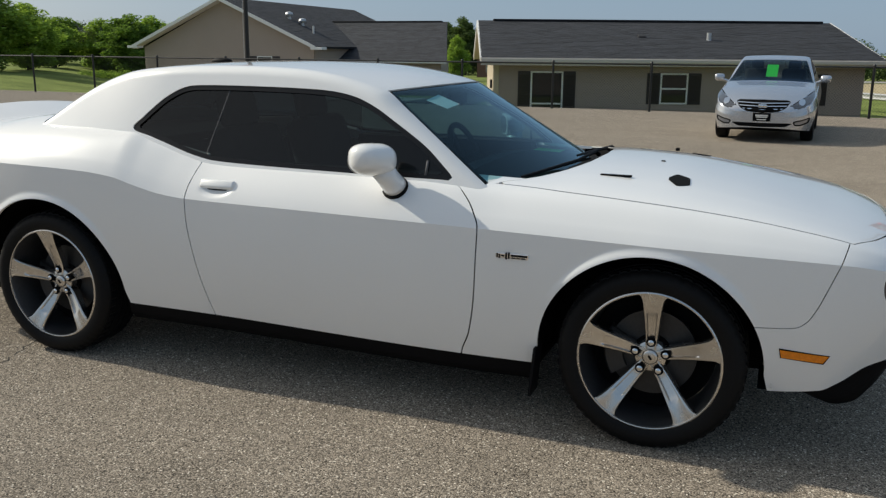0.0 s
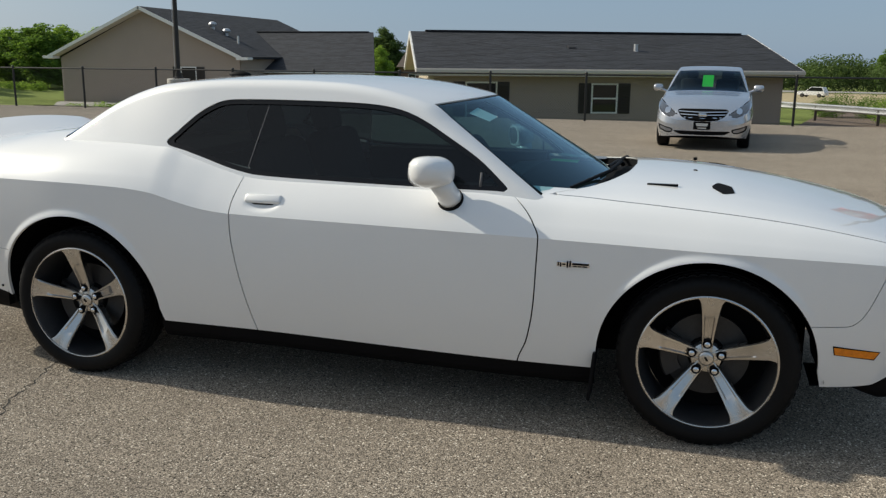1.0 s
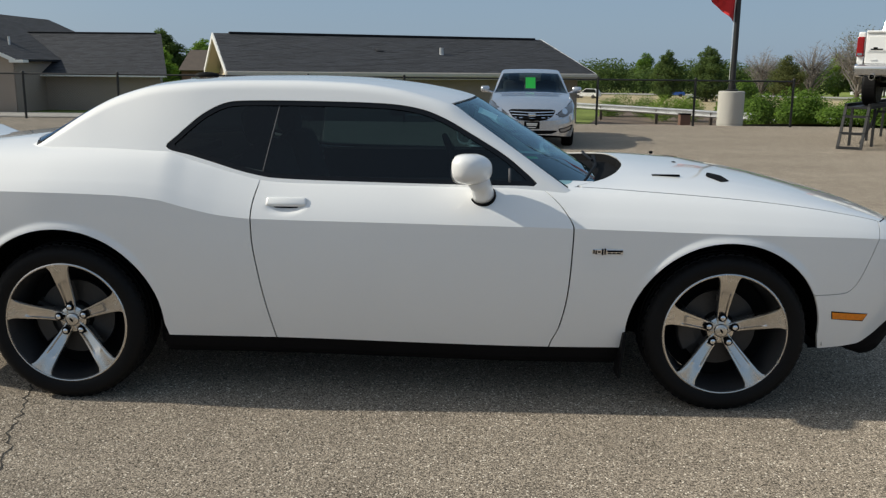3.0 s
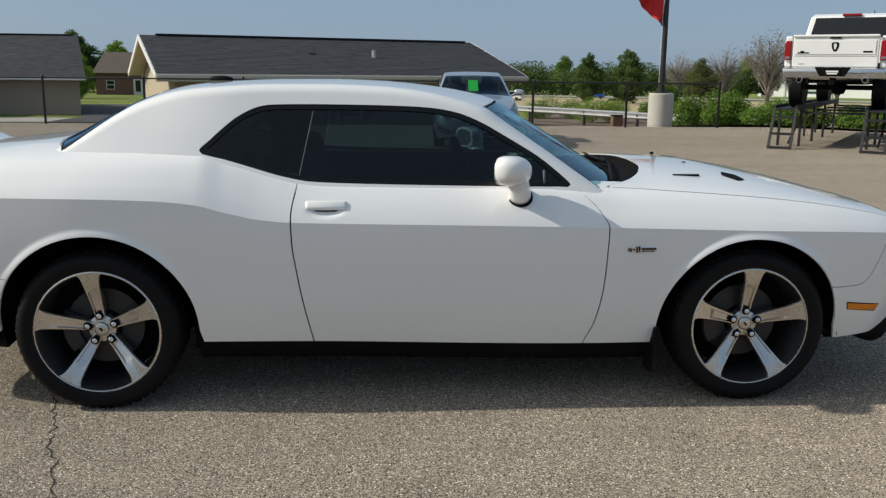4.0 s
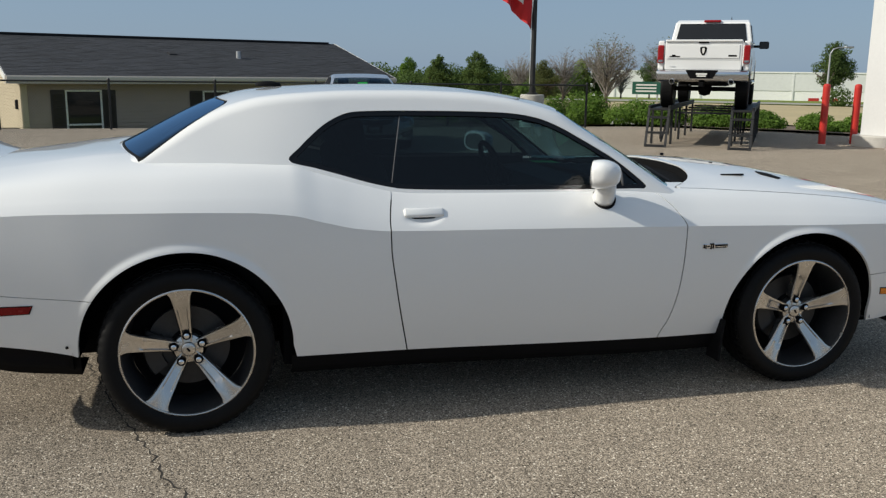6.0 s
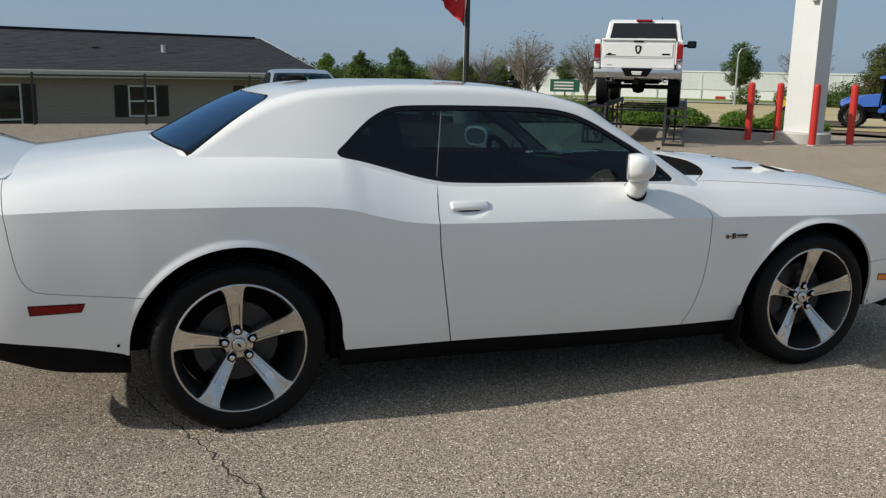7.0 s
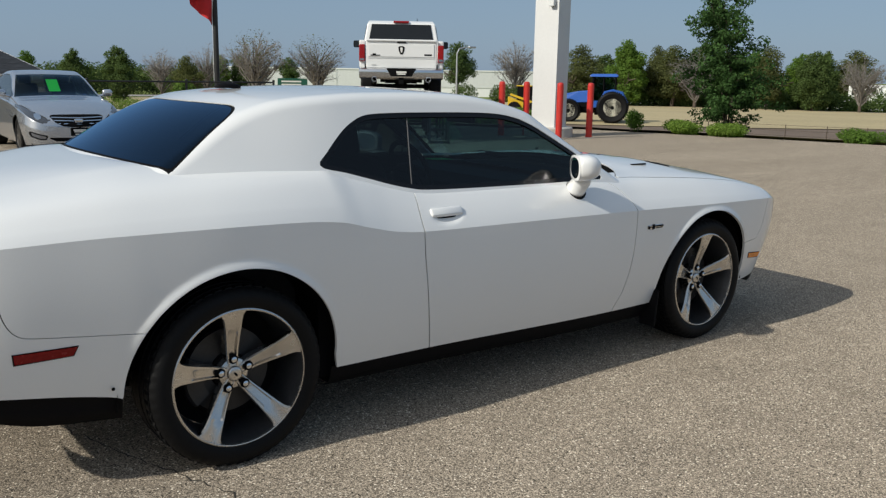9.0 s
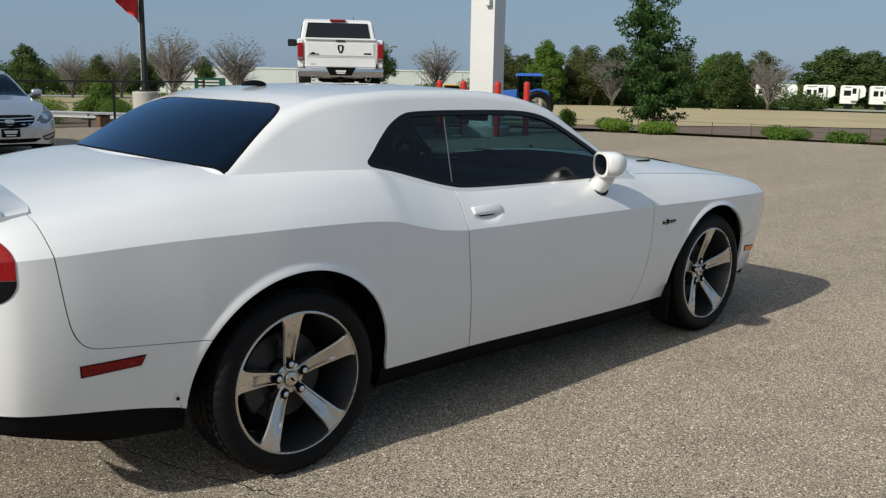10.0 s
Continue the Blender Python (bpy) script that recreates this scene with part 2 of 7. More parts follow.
CRACK = mat("crack_filled_with_dirt", (0.030, 0.026, 0.022), 0.95, vary=0.5, scale=40)
GRASS = mat("mown_grass", (0.120, 0.170, 0.042), 0.95, spec=0.05, vary=0.45, scale=0.25, fine=9, bump=0.8, bump_scale=30, tint=(0.200, 0.235, 0.070))
DRYGRASS = mat("dry_field", (0.42, 0.34, 0.19), 0.95, vary=0.2, scale=0.15, fine=4, bump=0.5, bump_scale=20)
SOIL = mat("brown_soil", (0.15, 0.108, 0.078), 0.95, vary=0.35, scale=1.3, fine=20, bump=0.8, bump_scale=25)
ROAD = mat("road_concrete", (0.33, 0.31, 0.28), 0.9, vary=0.12, scale=0.3, fine=12)
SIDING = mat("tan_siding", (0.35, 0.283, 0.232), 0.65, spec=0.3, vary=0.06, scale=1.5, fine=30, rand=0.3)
# the tan siding again, lightened and warmed: sunlight put into the colour
SIDINGLIT = mat("tan_siding_sunlit", (0.47, 0.40, 0.28), 0.65, vary=0.08, scale=2, fine=30, rand=0.3)
SHINGLE = mat("charcoal_shingle", (0.025, 0.0275, 0.034), 0.9, vary=0.45, scale=3, fine=40, bump=0.6, bump_scale=120, island=0.6)
RIDGECAP = mat("black_ridge_cap", (0.012, 0.013, 0.016), 0.85, vary=0.3)
FASCIA = mat("taupe_fascia", (0.50, 0.455, 0.40), 0.55, vary=0.05)
WHITETRIM = mat("white_trim_paint", (0.70, 0.69, 0.66), 0.5, vary=0.05)
SHUTTER = mat("dark_brown_shutter", (0.026, 0.020, 0.018), 0.6, vary=0.2)
HOUSEGLASS = mat("house_window_glass", (0.012, 0.014, 0.016), 0.06, vary=0.3, scale=1.2, spec=0.4, rough_vary=0.02)
FENCEBLACK = mat("black_fence_coating", (0.010, 0.010, 0.010), 0.5, vary=0.2)
CONCRETE = mat("pale_concrete", (0.50, 0.48, 0.44), 0.85, vary=0.12, scale=3, fine=40, bump=0.3, bump_scale=60)
PILLARWHITE = mat("white_pillar_cladding", (0.64, 0.64, 0.635), 0.5, vary=0.04, scale=1, fine=20)
BOLLARDRED = mat("red_bollard_sleeve", (0.52, 0.030, 0.022), 0.4, vary=0.12, scale=4, fine=40)
FLAGRED = mat("red_flag_cloth", (0.55, 0.018, 0.020), 0.8, vary=0.1)
FLAGWHITE = mat("white_flag_cloth", (0.75, 0.74, 0.72), 0.8, vary=0.05)
RAMPSTEEL = mat("dark_ramp_steel", (0.012, 0.012, 0.013), 0.55, metal=0.0, vary=0.3, scale=5, fine=60)
GALV = mat("galvanised_steel", (0.50, 0.51, 0.52), 0.45, metal=0.7, vary=0.12, scale=3, fine=40)
BARK = mat("bark", (0.085, 0.065, 0.050), 0.9, vary=0.35, scale=6, fine=50, bump=0.6, bump_scale=60)
GREYTWIG = mat("grey_brown_twigs", (0.185, 0.170, 0.155), 0.9, vary=0.3)
LEAF = leaf_mat("green_leaves", (0.080, 0.148, 0.030), (0.135, 0.215, 0.045), 0.45)
LEAFDARK = leaf_mat("dark_green_leaves", (0.054, 0.090, 0.028), (0.090, 0.132, 0.044))
LEAFDEEP = leaf_mat("deep_green_leaves", (0.030, 0.070, 0.022), (0.055, 0.110, 0.032), 0.2)
LEAFLIGHT = leaf_mat("light_green_leaves", (0.140, 0.225, 0.042), (0.21, 0.30, 0.065), 0.5)
LEAFOLIVE = leaf_mat("olive_brown_leaves", (0.072, 0.090, 0.033), (0.110, 0.122, 0.048))
TRACTORBLUE = mat("blue_tractor_paint", (0.02, 0.10, 0.42), 0.35, vary=0.08, coat=0.5)
YELLOW = mat("yellow_machine_paint", (0.62, 0.40, 0.02), 0.4, vary=0.1)
WHEELCREAM = mat("cream_wheel_paint", (0.68, 0.66, 0.55), 0.5, vary=0.06)
REDPAINT = mat("red_car_paint", (0.42, 0.018, 0.022), 0.3, vary=0.05, coat=0.8)
BRICKRED = mat("brown_brick", (0.16, 0.085, 0.062), 0.85, vary=0.25, scale=3, fine=20)
BROWNROOF = mat("brown_shingle", (0.085, 0.065, 0.052), 0.9, vary=0.25, scale=2, fine=30)
WAREHOUSE = mat("white_metal_cladding", (0.80, 0.80, 0.79), 0.6, vary=0.05, scale=0.1, fine=2)
WAREGREY = mat("grey_metal_cladding", (0.66, 0.67, 0.665), 0.6, vary=0.06, scale=0.1, fine=2)
SIGNGREEN = mat("green_sign_sheet", (0.008, 0.085, 0.055), 0.5, vary=0.05)


# ---- mesh tools ----
def put(name, me, material, parent=None, label=""):
    """Links a mesh as one object under a thing or part."""
    if material is not None and not me.materials:
        me.materials.append(material)
    ob = new(name, me)
    ob.parent = parent
    if label:
        ob["label"] = label
    return ob


def part(name, bm, material, parent=None, label="", smooth=False):
    """Links a bmesh as one mesh object under a thing or part."""
    me = bpy.data.meshes.new(name)
    bmesh.ops.recalc_face_normals(bm, faces=bm.faces[:])
    bm.to_mesh(me)
    bm.free()
    if smooth:
        me.polygons.foreach_set("use_smooth", [True] * len(me.polygons))
    return put(name, me, material, parent, label)


def thing(name, m, label, category, group="", kind=""):
    """An empty at a thing's base, which carries its parts."""
    ob = new(name)
    ob.matrix_basis = m
    ob.empty_display_size = 0.2
    return tagged(ob, label, category, group, kind)


def raw(name, verts, faces, material, parent=None, label="", smooth=False, normals=None):
    me = bpy.data.meshes.new(name)
    me.from_pydata([tuple(v) for v in verts], [], [tuple(f) for f in faces])
    if smooth or normals is not None:
        me.polygons.foreach_set("use_smooth", [True] * len(me.polygons))
    if normals is not None:
        me.normals_split_custom_set_from_vertices([tuple(n) for n in normals])
    me.update()
    return put(name, me, material, parent, label)


def add_box(bm, x0, x1, y0, y1, z0, z1, m=None):
    vs = [bm.verts.new((x, y, z)) for z in (z0, z1) for y in (y0, y1) for x in (x0, x1)]
    if m is not None:
        for v in vs:
            v.co = m @ v.co
    for f in ((0, 2, 3, 1), (4, 5, 7, 6), (0, 1, 5, 4), (2, 6, 7, 3), (0, 4, 6, 2), (1, 3, 7, 5)):
        bm.faces.new([vs[i] for i in f])
    return vs


def box_bm(x0, x1, y0, y1, z0, z1, bevel=0.0, segs=2, m=None):
    bm = bmesh.new()
    add_box(bm, x0, x1, y0, y1, z0, z1, m)
    if bevel:
        bmesh.ops.bevel(bm, geom=bm.edges[:], offset=bevel, segments=segs, profile=0.5, affect="EDGES")
    return bm


def add_tube(bm, p0, p1, r0, r1=None, n=10, caps=True):
    """A tapered round bar between two points."""
    p0, p1 = Vector(p0), Vector(p1)
    r1 = r0 if r1 is None else r1
    q = (p1 - p0).to_track_quat("Z", "Y").to_matrix()
    a, b = [], []
    for i in range(n):
        t = 2 * math.pi * i / n
        d = q @ Vector((math.cos(t), math.sin(t), 0))
        a.append(bm.verts.new(p0 + d * r0))
        b.append(bm.verts.new(p1 + d * r1))
    for i in range(n):
        j = (i + 1) % n
        bm.faces.new((a[i], a[j], b[j], b[i]))
    if caps:
        bm.faces.new(a[::-1])
        bm.faces.new(b)


def tube_bm(p0, p1, r0, r1=None, n=10):
    bm = bmesh.new()
    add_tube(bm, p0, p1, r0, r1, n)
    return bm


def sweep_bm(points, radius, n=8):
    """A bent round bar through points; radius is one number or one for each point."""
    bm = bmesh.new()
    pts = [Vector(p) for p in points]
    rad = [radius] * len(pts) if isinstance(radius, (int, float)) else radius
    rings = []
    for i, p in enumerate(pts):
        d = (pts[min(i + 1, len(pts) - 1)] - pts[max(i - 1, 0)]).normalized()
        q = d.to_track_quat("Z", "Y").to_matrix()
        rings.append([bm.verts.new(p + q @ Vector((math.cos(2 * math.pi * k / n), math.sin(2 * math.pi * k / n), 0)) * rad[i]) for k in range(n)])
    for a, b in zip(rings, rings[1:]):
        for k in range(n):
            bm.faces.new((a[k], a[(k + 1) % n], b[(k + 1) % n], b[k]))
    bm.faces.new(rings[0][::-1])
    bm.faces.new(rings[-1])
    return bm


def revolve_bm(profile, n=48, axis="Y", closed=False):
    """Turns (radius, along) pairs round an axis."""
    bm = bmesh.new()
    rings = []
    for r, h in profile:
        ring = []
        for k in range(n):
            t = 2 * math.pi * k / n
            c, s = r * math.cos(t), r * math.sin(t)
            ring.append(bm.verts.new((c, h, s) if axis == "Y" else (c, s, h)))
        rings.append(ring)
    pairs = list(zip(rings, rings[1:]))
    if closed:
        pairs.append((rings[-1], rings[0]))
    for a, b in pairs:
        for k in range(n):
            bm.faces.new((a[k], a[(k + 1) % n], b[(k + 1) % n], b[k]))
    if not closed:
        for ring in (rings[0], rings[-1]):
            if (ring[0].co - ring[n // 2].co).length > 1e-4:
                bm.faces.new(ring)
    return bm


def curve(*pts):
    """A smooth curve through (x, y) pairs that never overshoots them."""
    xs, ys = np.array([p[0] for p in pts], float), np.array([p[1] for p in pts], float)
    h, d = np.diff(xs), np.diff(ys) / np.diff(xs)
    m = np.zeros_like(ys)
    m[0], m[-1] = d[0], d[-1]
    for i in range(1, len(xs) - 1):
        if d[i - 1] * d[i] > 0:
            a, b = 2 * h[i] + h[i - 1], h[i] + 2 * h[i - 1]
            m[i] = (a + b) / (a / d[i - 1] + b / d[i])

    def f(x):
        x = np.clip(np.asarray(x, float), xs[0], xs[-1])
        i = np.clip(np.searchsorted(xs, x, side="right") - 1, 0, len(h) - 1)
        t = (x - xs[i]) / h[i]
        return ((1 + 2 * t) * (1 - t) ** 2 * ys[i] + t * (1 - t) ** 2 * h[i] * m[i]
                + t * t * (3 - 2 * t) * ys[i + 1] + t * t * (t - 1) * h[i] * m[i + 1])
    return f


def outline(pts, step=0.01):
    """A closed smooth outline through corner points (Catmull-Rom), as an array."""
    p = np.array(pts, float)
    out = []
    n = len(p)
    for i in range(n):
        a, b, c, d = p[i - 1], p[i], p[(i + 1) % n], p[(i + 2) % n]
        k = max(2, int(np.linalg.norm(c - b) / step))
        for t in np.arange(k) / k:
            out.append(0.5 * ((2 * b) + (c - a) * t + (2 * a - 5 * b + 4 * c - d) * t * t + (3 * b - a - 3 * c + d) * t ** 3))
    return np.array(out)


def inside(poly, x, z):
    """Distance to a closed outline, above zero inside it."""
    x, z = np.asarray(x, float), np.asarray(z, float)
    best = np.full(x.shape, 1e9)
    odd = np.zeros(x.shape, bool)
    for a, b in zip(poly, np.roll(poly, -1, axis=0)):
        d = b - a
        t = np.clip(((x - a[0]) * d[0] + (z - a[1]) * d[1]) / max(d @ d, 1e-12), 0, 1)
        best = np.minimum(best, np.hypot(x - a[0] - t * d[0], z - a[1] - t * d[1]))
        cross = (a[1] > z) != (b[1] > z)
        with np.errstate(divide="ignore", invalid="ignore"):
            xi = a[0] + (z - a[1]) * d[0] / (d[1] if d[1] else 1e-12)
        odd ^= cross & (x < xi)
    return np.where(odd, best, -best)


def sheet_normals(P, crease=0):
    if crease:
        return np.concatenate([sheet_normals(P[:, :crease]), sheet_normals(P[:, crease:])], 1)
    n = np.cross(np.gradient(P, axis=0), np.gradient(P, axis=1))
    return n / np.maximum(np.linalg.norm(n, axis=2, keepdims=True), 1e-9)


def cut_sheet(name, P, N, rules, material, parent, label="", flip=False, lip=0.014, shift=0.0):
    """The piece of a curved sheet (a grid of places P with normals N) on which every rule is above zero, with its
    edges turned inwards so that it has thickness."""
    ni, nj = P.shape[:2]
    R = np.stack(rules, -1)
    pos = (R >= 0).all(-1)
    some = np.zeros((ni - 1, nj - 1), bool)
    full = np.ones((ni - 1, nj - 1), bool)
    for a in (slice(0, -1), slice(1, None)):
        for b in (slice(0, -1), slice(1, None)):
            full &= pos[a, b]
    hi = np.stack([R[a, b] for a in (slice(0, -1), slice(1, None)) for b in (slice(0, -1), slice(1, None))]).max(0)
    some = (hi >= 0).all(-1)
    verts, norms, faces, seen = [], [], [], {}

    def vert(p, n):
        key = (round(p[0], 5), round(p[1], 5), round(p[2], 5), round(n[0], 1), round(n[1], 1), round(n[2], 1))
        if key not in seen:
            seen[key] = len(verts)
            verts.append(np.asarray(p) + np.asarray(n) * shift)
            norms.append(n)
        return seen[key]

    for i, j in zip(*np.nonzero(some)):
        cells = [(i, j), (i + 1, j), (i + 1, j + 1), (i, j + 1)]
        poly = [(P[c], N[c], R[c]) for c in cells]
        if not full[i, j]:
            for k in range(R.shape[2]):
                out = []
                for a, b in zip(poly, poly[1:] + poly[:1]):
                    fa, fb = a[2][k], b[2][k]
                    if fa >= 0:
                        out.append(a)
                    if (fa >= 0) != (fb >= 0):
                        t = fa / (fa - fb)
                        out.append(tuple(u + (v - u) * t for u, v in zip(a, b)))
                poly = out
                if len(poly) < 3:
                    break
            if len(poly) < 3:
                continue
        ids = []
        for p, n, _ in poly:
            v = vert(p, n)
            if v not in ids:
                ids.append(v)
        spots = {tuple(np.round(verts[v], 5)) for v in ids}
        if len(spots) >= 3:
            faces.append(ids[::-1] if flip else ids)
    if not faces:
        return None
    sign = -1 if flip else 1
    norms = [n * sign for n in norms]
    if lip:
        count = {}
        for f in faces:
            for a, b in zip(f, f[1:] + f[:1]):
                count[tuple(np.round(verts[a], 5)), tuple(np.round(verts[b], 5))] = (a, b)
        for (a, b) in [ids for e, ids in count.items() if (e[1], e[0]) not in count]:
            pa, pb, na, nb = verts[a], verts[b], norms[a], norms[b]
            out = np.cross(pb - pa, na)
            ln = np.linalg.norm(out)
            if ln < 1e-9:
                continue
            out = out / ln
            k = len(verts)
            verts.extend([pa, pb, pb - nb * lip, pa - na * lip])
            norms.extend([out] * 4)
            faces.append([k + 1, k, k + 3, k + 2])
    return raw(name, verts, faces, material, parent, label, normals=norms)


# ---- ground ----
def smooth01(t):
    t = np.clip(t, 0, 1)
    return t * t * (3 - 2 * t)


LOT = np.array([(-70, -60), (12.0, -60), (23.0, -12), (21.9, 0.0), (20.9, 5.0), (19.9, 8.6), (18.6, 12.6), (17.2, 16.5), (12.6, 20.4), (-70, 20.4)], float)


def land(x, y):
    """Height of the land: the paved lot is level, the land falls away beyond it."""
    out = np.maximum(0.0, -inside(LOT, x, y))
    d = out - 0.25
    fall = 1 - smooth01((1.0 - .80 * (np.asarray(y) + 3) - np.asarray(x)) / 9.0) * smooth01(np.asarray(y) / 10)      # the meadow beside the houses lies level
    return -0.02 * smooth01(out / 0.25) - fall * (0.75 * smooth01(d / 5.0) + 1.6 * smooth01((d - 15) / 140))


def build_ground():
    xs = np.concatenate([-np.geomspace(1500, 60, 14), np.arange(-55, 60.1, 2.3), np.geomspace(66, 1500, 16)])
    ys = np.concatenate([-np.geomspace(900, 60, 8), np.arange(-50, 70.1, 2.3), np.geomspace(76, 1800, 16)])
    X, Y = np.meshgrid(xs, ys, indexing="ij")
    Z = land(X, Y) - 0.03
    P = np.stack([X, Y, Z], -1)
    ni, nj = X.shape
    faces = [(i * nj + j, (i + 1) * nj + j, (i + 1) * nj + j + 1, i * nj + j + 1) for i in range(ni - 1) for j in range(nj - 1)]
    g = raw("ground", P.reshape(-1, 3), faces, GRASS, smooth=True)
    tagged(g, "mown green grass land falling away from the paved lot", "ground", kind="structure")
    # paved lot
    bm = bmesh.new()
    top = [bm.verts.new((x, y, 0)) for x, y in LOT]
    low = [bm.verts.new((x, y, -0.35)) for x, y in LOT]
    bm.faces.new(top)
    for i in range(len(top)):
        j = (i + 1) % len(top)
        bm.faces.new((top[i], low[i], low[j], top[j]))
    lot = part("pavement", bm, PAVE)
    tagged(lot, "weathered tan-grey pavement with pale stone chips and cracks", "pavement", kind="structure")
    return lot


def ribbon(name, pts, widths, z, material, label, category, seed):
    """A thin uneven strip that lies on the ground along a line of points."""
    rnd = random.Random(seed)
    fine, ws = [], []
    for (a, b), (wa, wb) in zip(zip(pts, pts[1:]), zip(widths, widths[1:])):
        a, b = Vector(a), Vector(b)
        n = max(2, int((b - a).length / 0.035))
        side = Vector((-(b - a).y, (b - a).x)).normalized()
        for k in range(n):
            t = k / n
            fine.append(a.lerp(b, t) + side * rnd.gauss(0, 0.009))
            ws.append((wa + (wb - wa) * t) * rnd.uniform(0.25, 1.3))
    verts, faces = [], []
    for i, p in enumerate(fine):
        d = (fine[min(i + 1, len(fine) - 1)] - fine[max(i - 1, 0)]).normalized()
        s = Vector((-d.y, d.x)) * ws[i] * 0.5
        verts += [(p.x + s.x, p.y + s.y, z), (p.x - s.x, p.y - s.y, z)]
    for i in range(len(fine) - 1):
        faces.append((2 * i + 1, 2 * i + 3, 2 * i + 2, 2 * i))
    ob = raw(name, verts, faces, material)
    return tagged(ob, label, category, kind="structure")


build_ground()


# ---- the white coupe ----
CREASE = 56      # row of the section at which the flank's crease begins anew
YC = 0.87        # the car's middle line; its rear axle lies over x = 0 and it faces +x
ARCHES = ((0.002, 0.363, 0.436, 0.302), (2.935, 0.351, 0.430, 0.285))
z_sill = curve((-1.14, .46), (-.96, .440), (-.47, .367), (-.38, .335), (.43, .303), (.93, .300), (2.2, .280), (2.48, .282), (3.34, .286), (3.56, .305), (3.62, .338), (3.72, .41), (3.90, .46))
z_crease = curve((-1.14, .935), (-.86, .948), (-.42, .961), (-.13, .960), (.255, .951), (.44, .934), (.58, .899), (.72, .869), (.854, .856), (1.45, .847), (2.25, .834), (2.745, .823), (3.46, .804), (3.62, .795), (3.9, .74))
k_plan = curve((-1.135, .40), (-1.125, .55), (-1.10, .69), (-1.06, .785), (-1.01, .850), (-.95, .896), (-.87, .922), (-.78, .939), (-.59, .960), (-.35, .983), (0, 1.0), (.5, .992), (.9, .990), (1.5, .997), (2.3, 1.0), (2.9, 1.0), (3.2, .986), (3.41, .964), (3.576, .937), (3.69, .90), (3.77, .855), (3.83, .78), (3.865, .69), (3.885, .58), (3.892, .45))
w_edge = curve((-1.14, .80), (-.9, .825), (-.5, .82), (-.1, .80), (.2, .796), (.443, .788), (.668, .803), (.877, .826), (1.21, .834), (2.1, .836), (2.37, .815), (2.7, .815), (3.0, .82), (3.3, .835), (3.5, .85), (3.7, .87), (3.9, .88))
z_edge = curve((-1.14, 1.005), (-.9, 1.045), (-.5, 1.092), (-.1, 1.118), (.2, 1.132), (.443, 1.138), (.56, 1.107), (.668, 1.078), (.77, 1.049), (.877, 1.024), (1.0, 1.013), (1.21, 1.006), (1.72, .998), (2.1, .995), (2.37, .990), (2.7, .978), (3.0, .957), (3.3, .925), (3.5, .893), (3.65, .858), (3.8, .805), (3.9, .75))
z_mid = curve((-1.14, 1.04), (-1.0, 1.095), (-.6, 1.143), (-.42, 1.160), (-.28, 1.171), (.2, 1.18), (2.0, 1.05), (2.4, 1.035), (2.62, 1.048), (2.9, 1.036), (3.2, .992), (3.5, .928), (3.8, .845), (3.9, .78))
p_top = curve((-.9, .90), (-.46, 1.098), (-.294, 1.176), (.156, 1.391), (.3, 1.427), (.5, 1.446), (.75, 1.457), (1.0, 1.459), (1.25, 1.452), (1.5, 1.430), (1.7, 1.398), (1.833, 1.364), (1.95, 1.297), (2.1, 1.207), (2.39, 1.03), (2.62, .89))
w_base = curve((-.7, .745), (-.2, .788), (.1, .822), (.44, .835), (1.2, .836), (2.0, .834), (2.4, .825))
bow = curve((-.6, -.26), (-.25, -.245), (.10, -.17), (.3, -.15), (.8, 0.0), (1.3, 0.05), (1.7, .30), (2.1, .26), (2.6, .17))
door_front = curve((.24, 2.165), (.297, 2.178), (.385, 2.214), (.558, 2.244), (.715, 2.253), (.831, 2.257), (.896, 2.225), (.967, 2.156), (1.008, 2.085), (1.2, 1.80))
door_rear = curve((.24, .955), (.324, .937), (.47, .906), (.624, .879), (.775, .859), (.875, .856), (1.041, .886), (1.335, .946))
DLO = outline([(.443, 1.143), (.49, 1.196), (.54, 1.243), (.60, 1.292), (.665, 1.328), (.71, 1.343), (.765, 1.350), (.94, 1.353), (1.217, 1.351), (1.40, 1.346), (1.50, 1.338), (1.57, 1.326), (1.631, 1.309), (1.71, 1.275), (1.79, 1.231), (1.95, 1.137), (2.04, 1.068), (2.108, 1.003), (2.05, 1.000), (1.72, 1.002), (1.21, 1.010), (.96, 1.018), (.877, 1.028), (.78, 1.049), (.668, 1.081), (.56, 1.111)], 0.02)
FRONT_SEAM = ((3.30, .546), (3.44, .552), (3.475, .562), (3.512, .606), (3.57, .758), (3.617, .880), (3.66, .95))


crown = curve((-1.14, 2.4), (-.8, 2.5), (-.55, 3.6), (-.35, 5.4), (0, 5.6), (.4, 4.0), (.7, 2.4), (3.9, 2.4))      # how fast the top flattens towards the middle


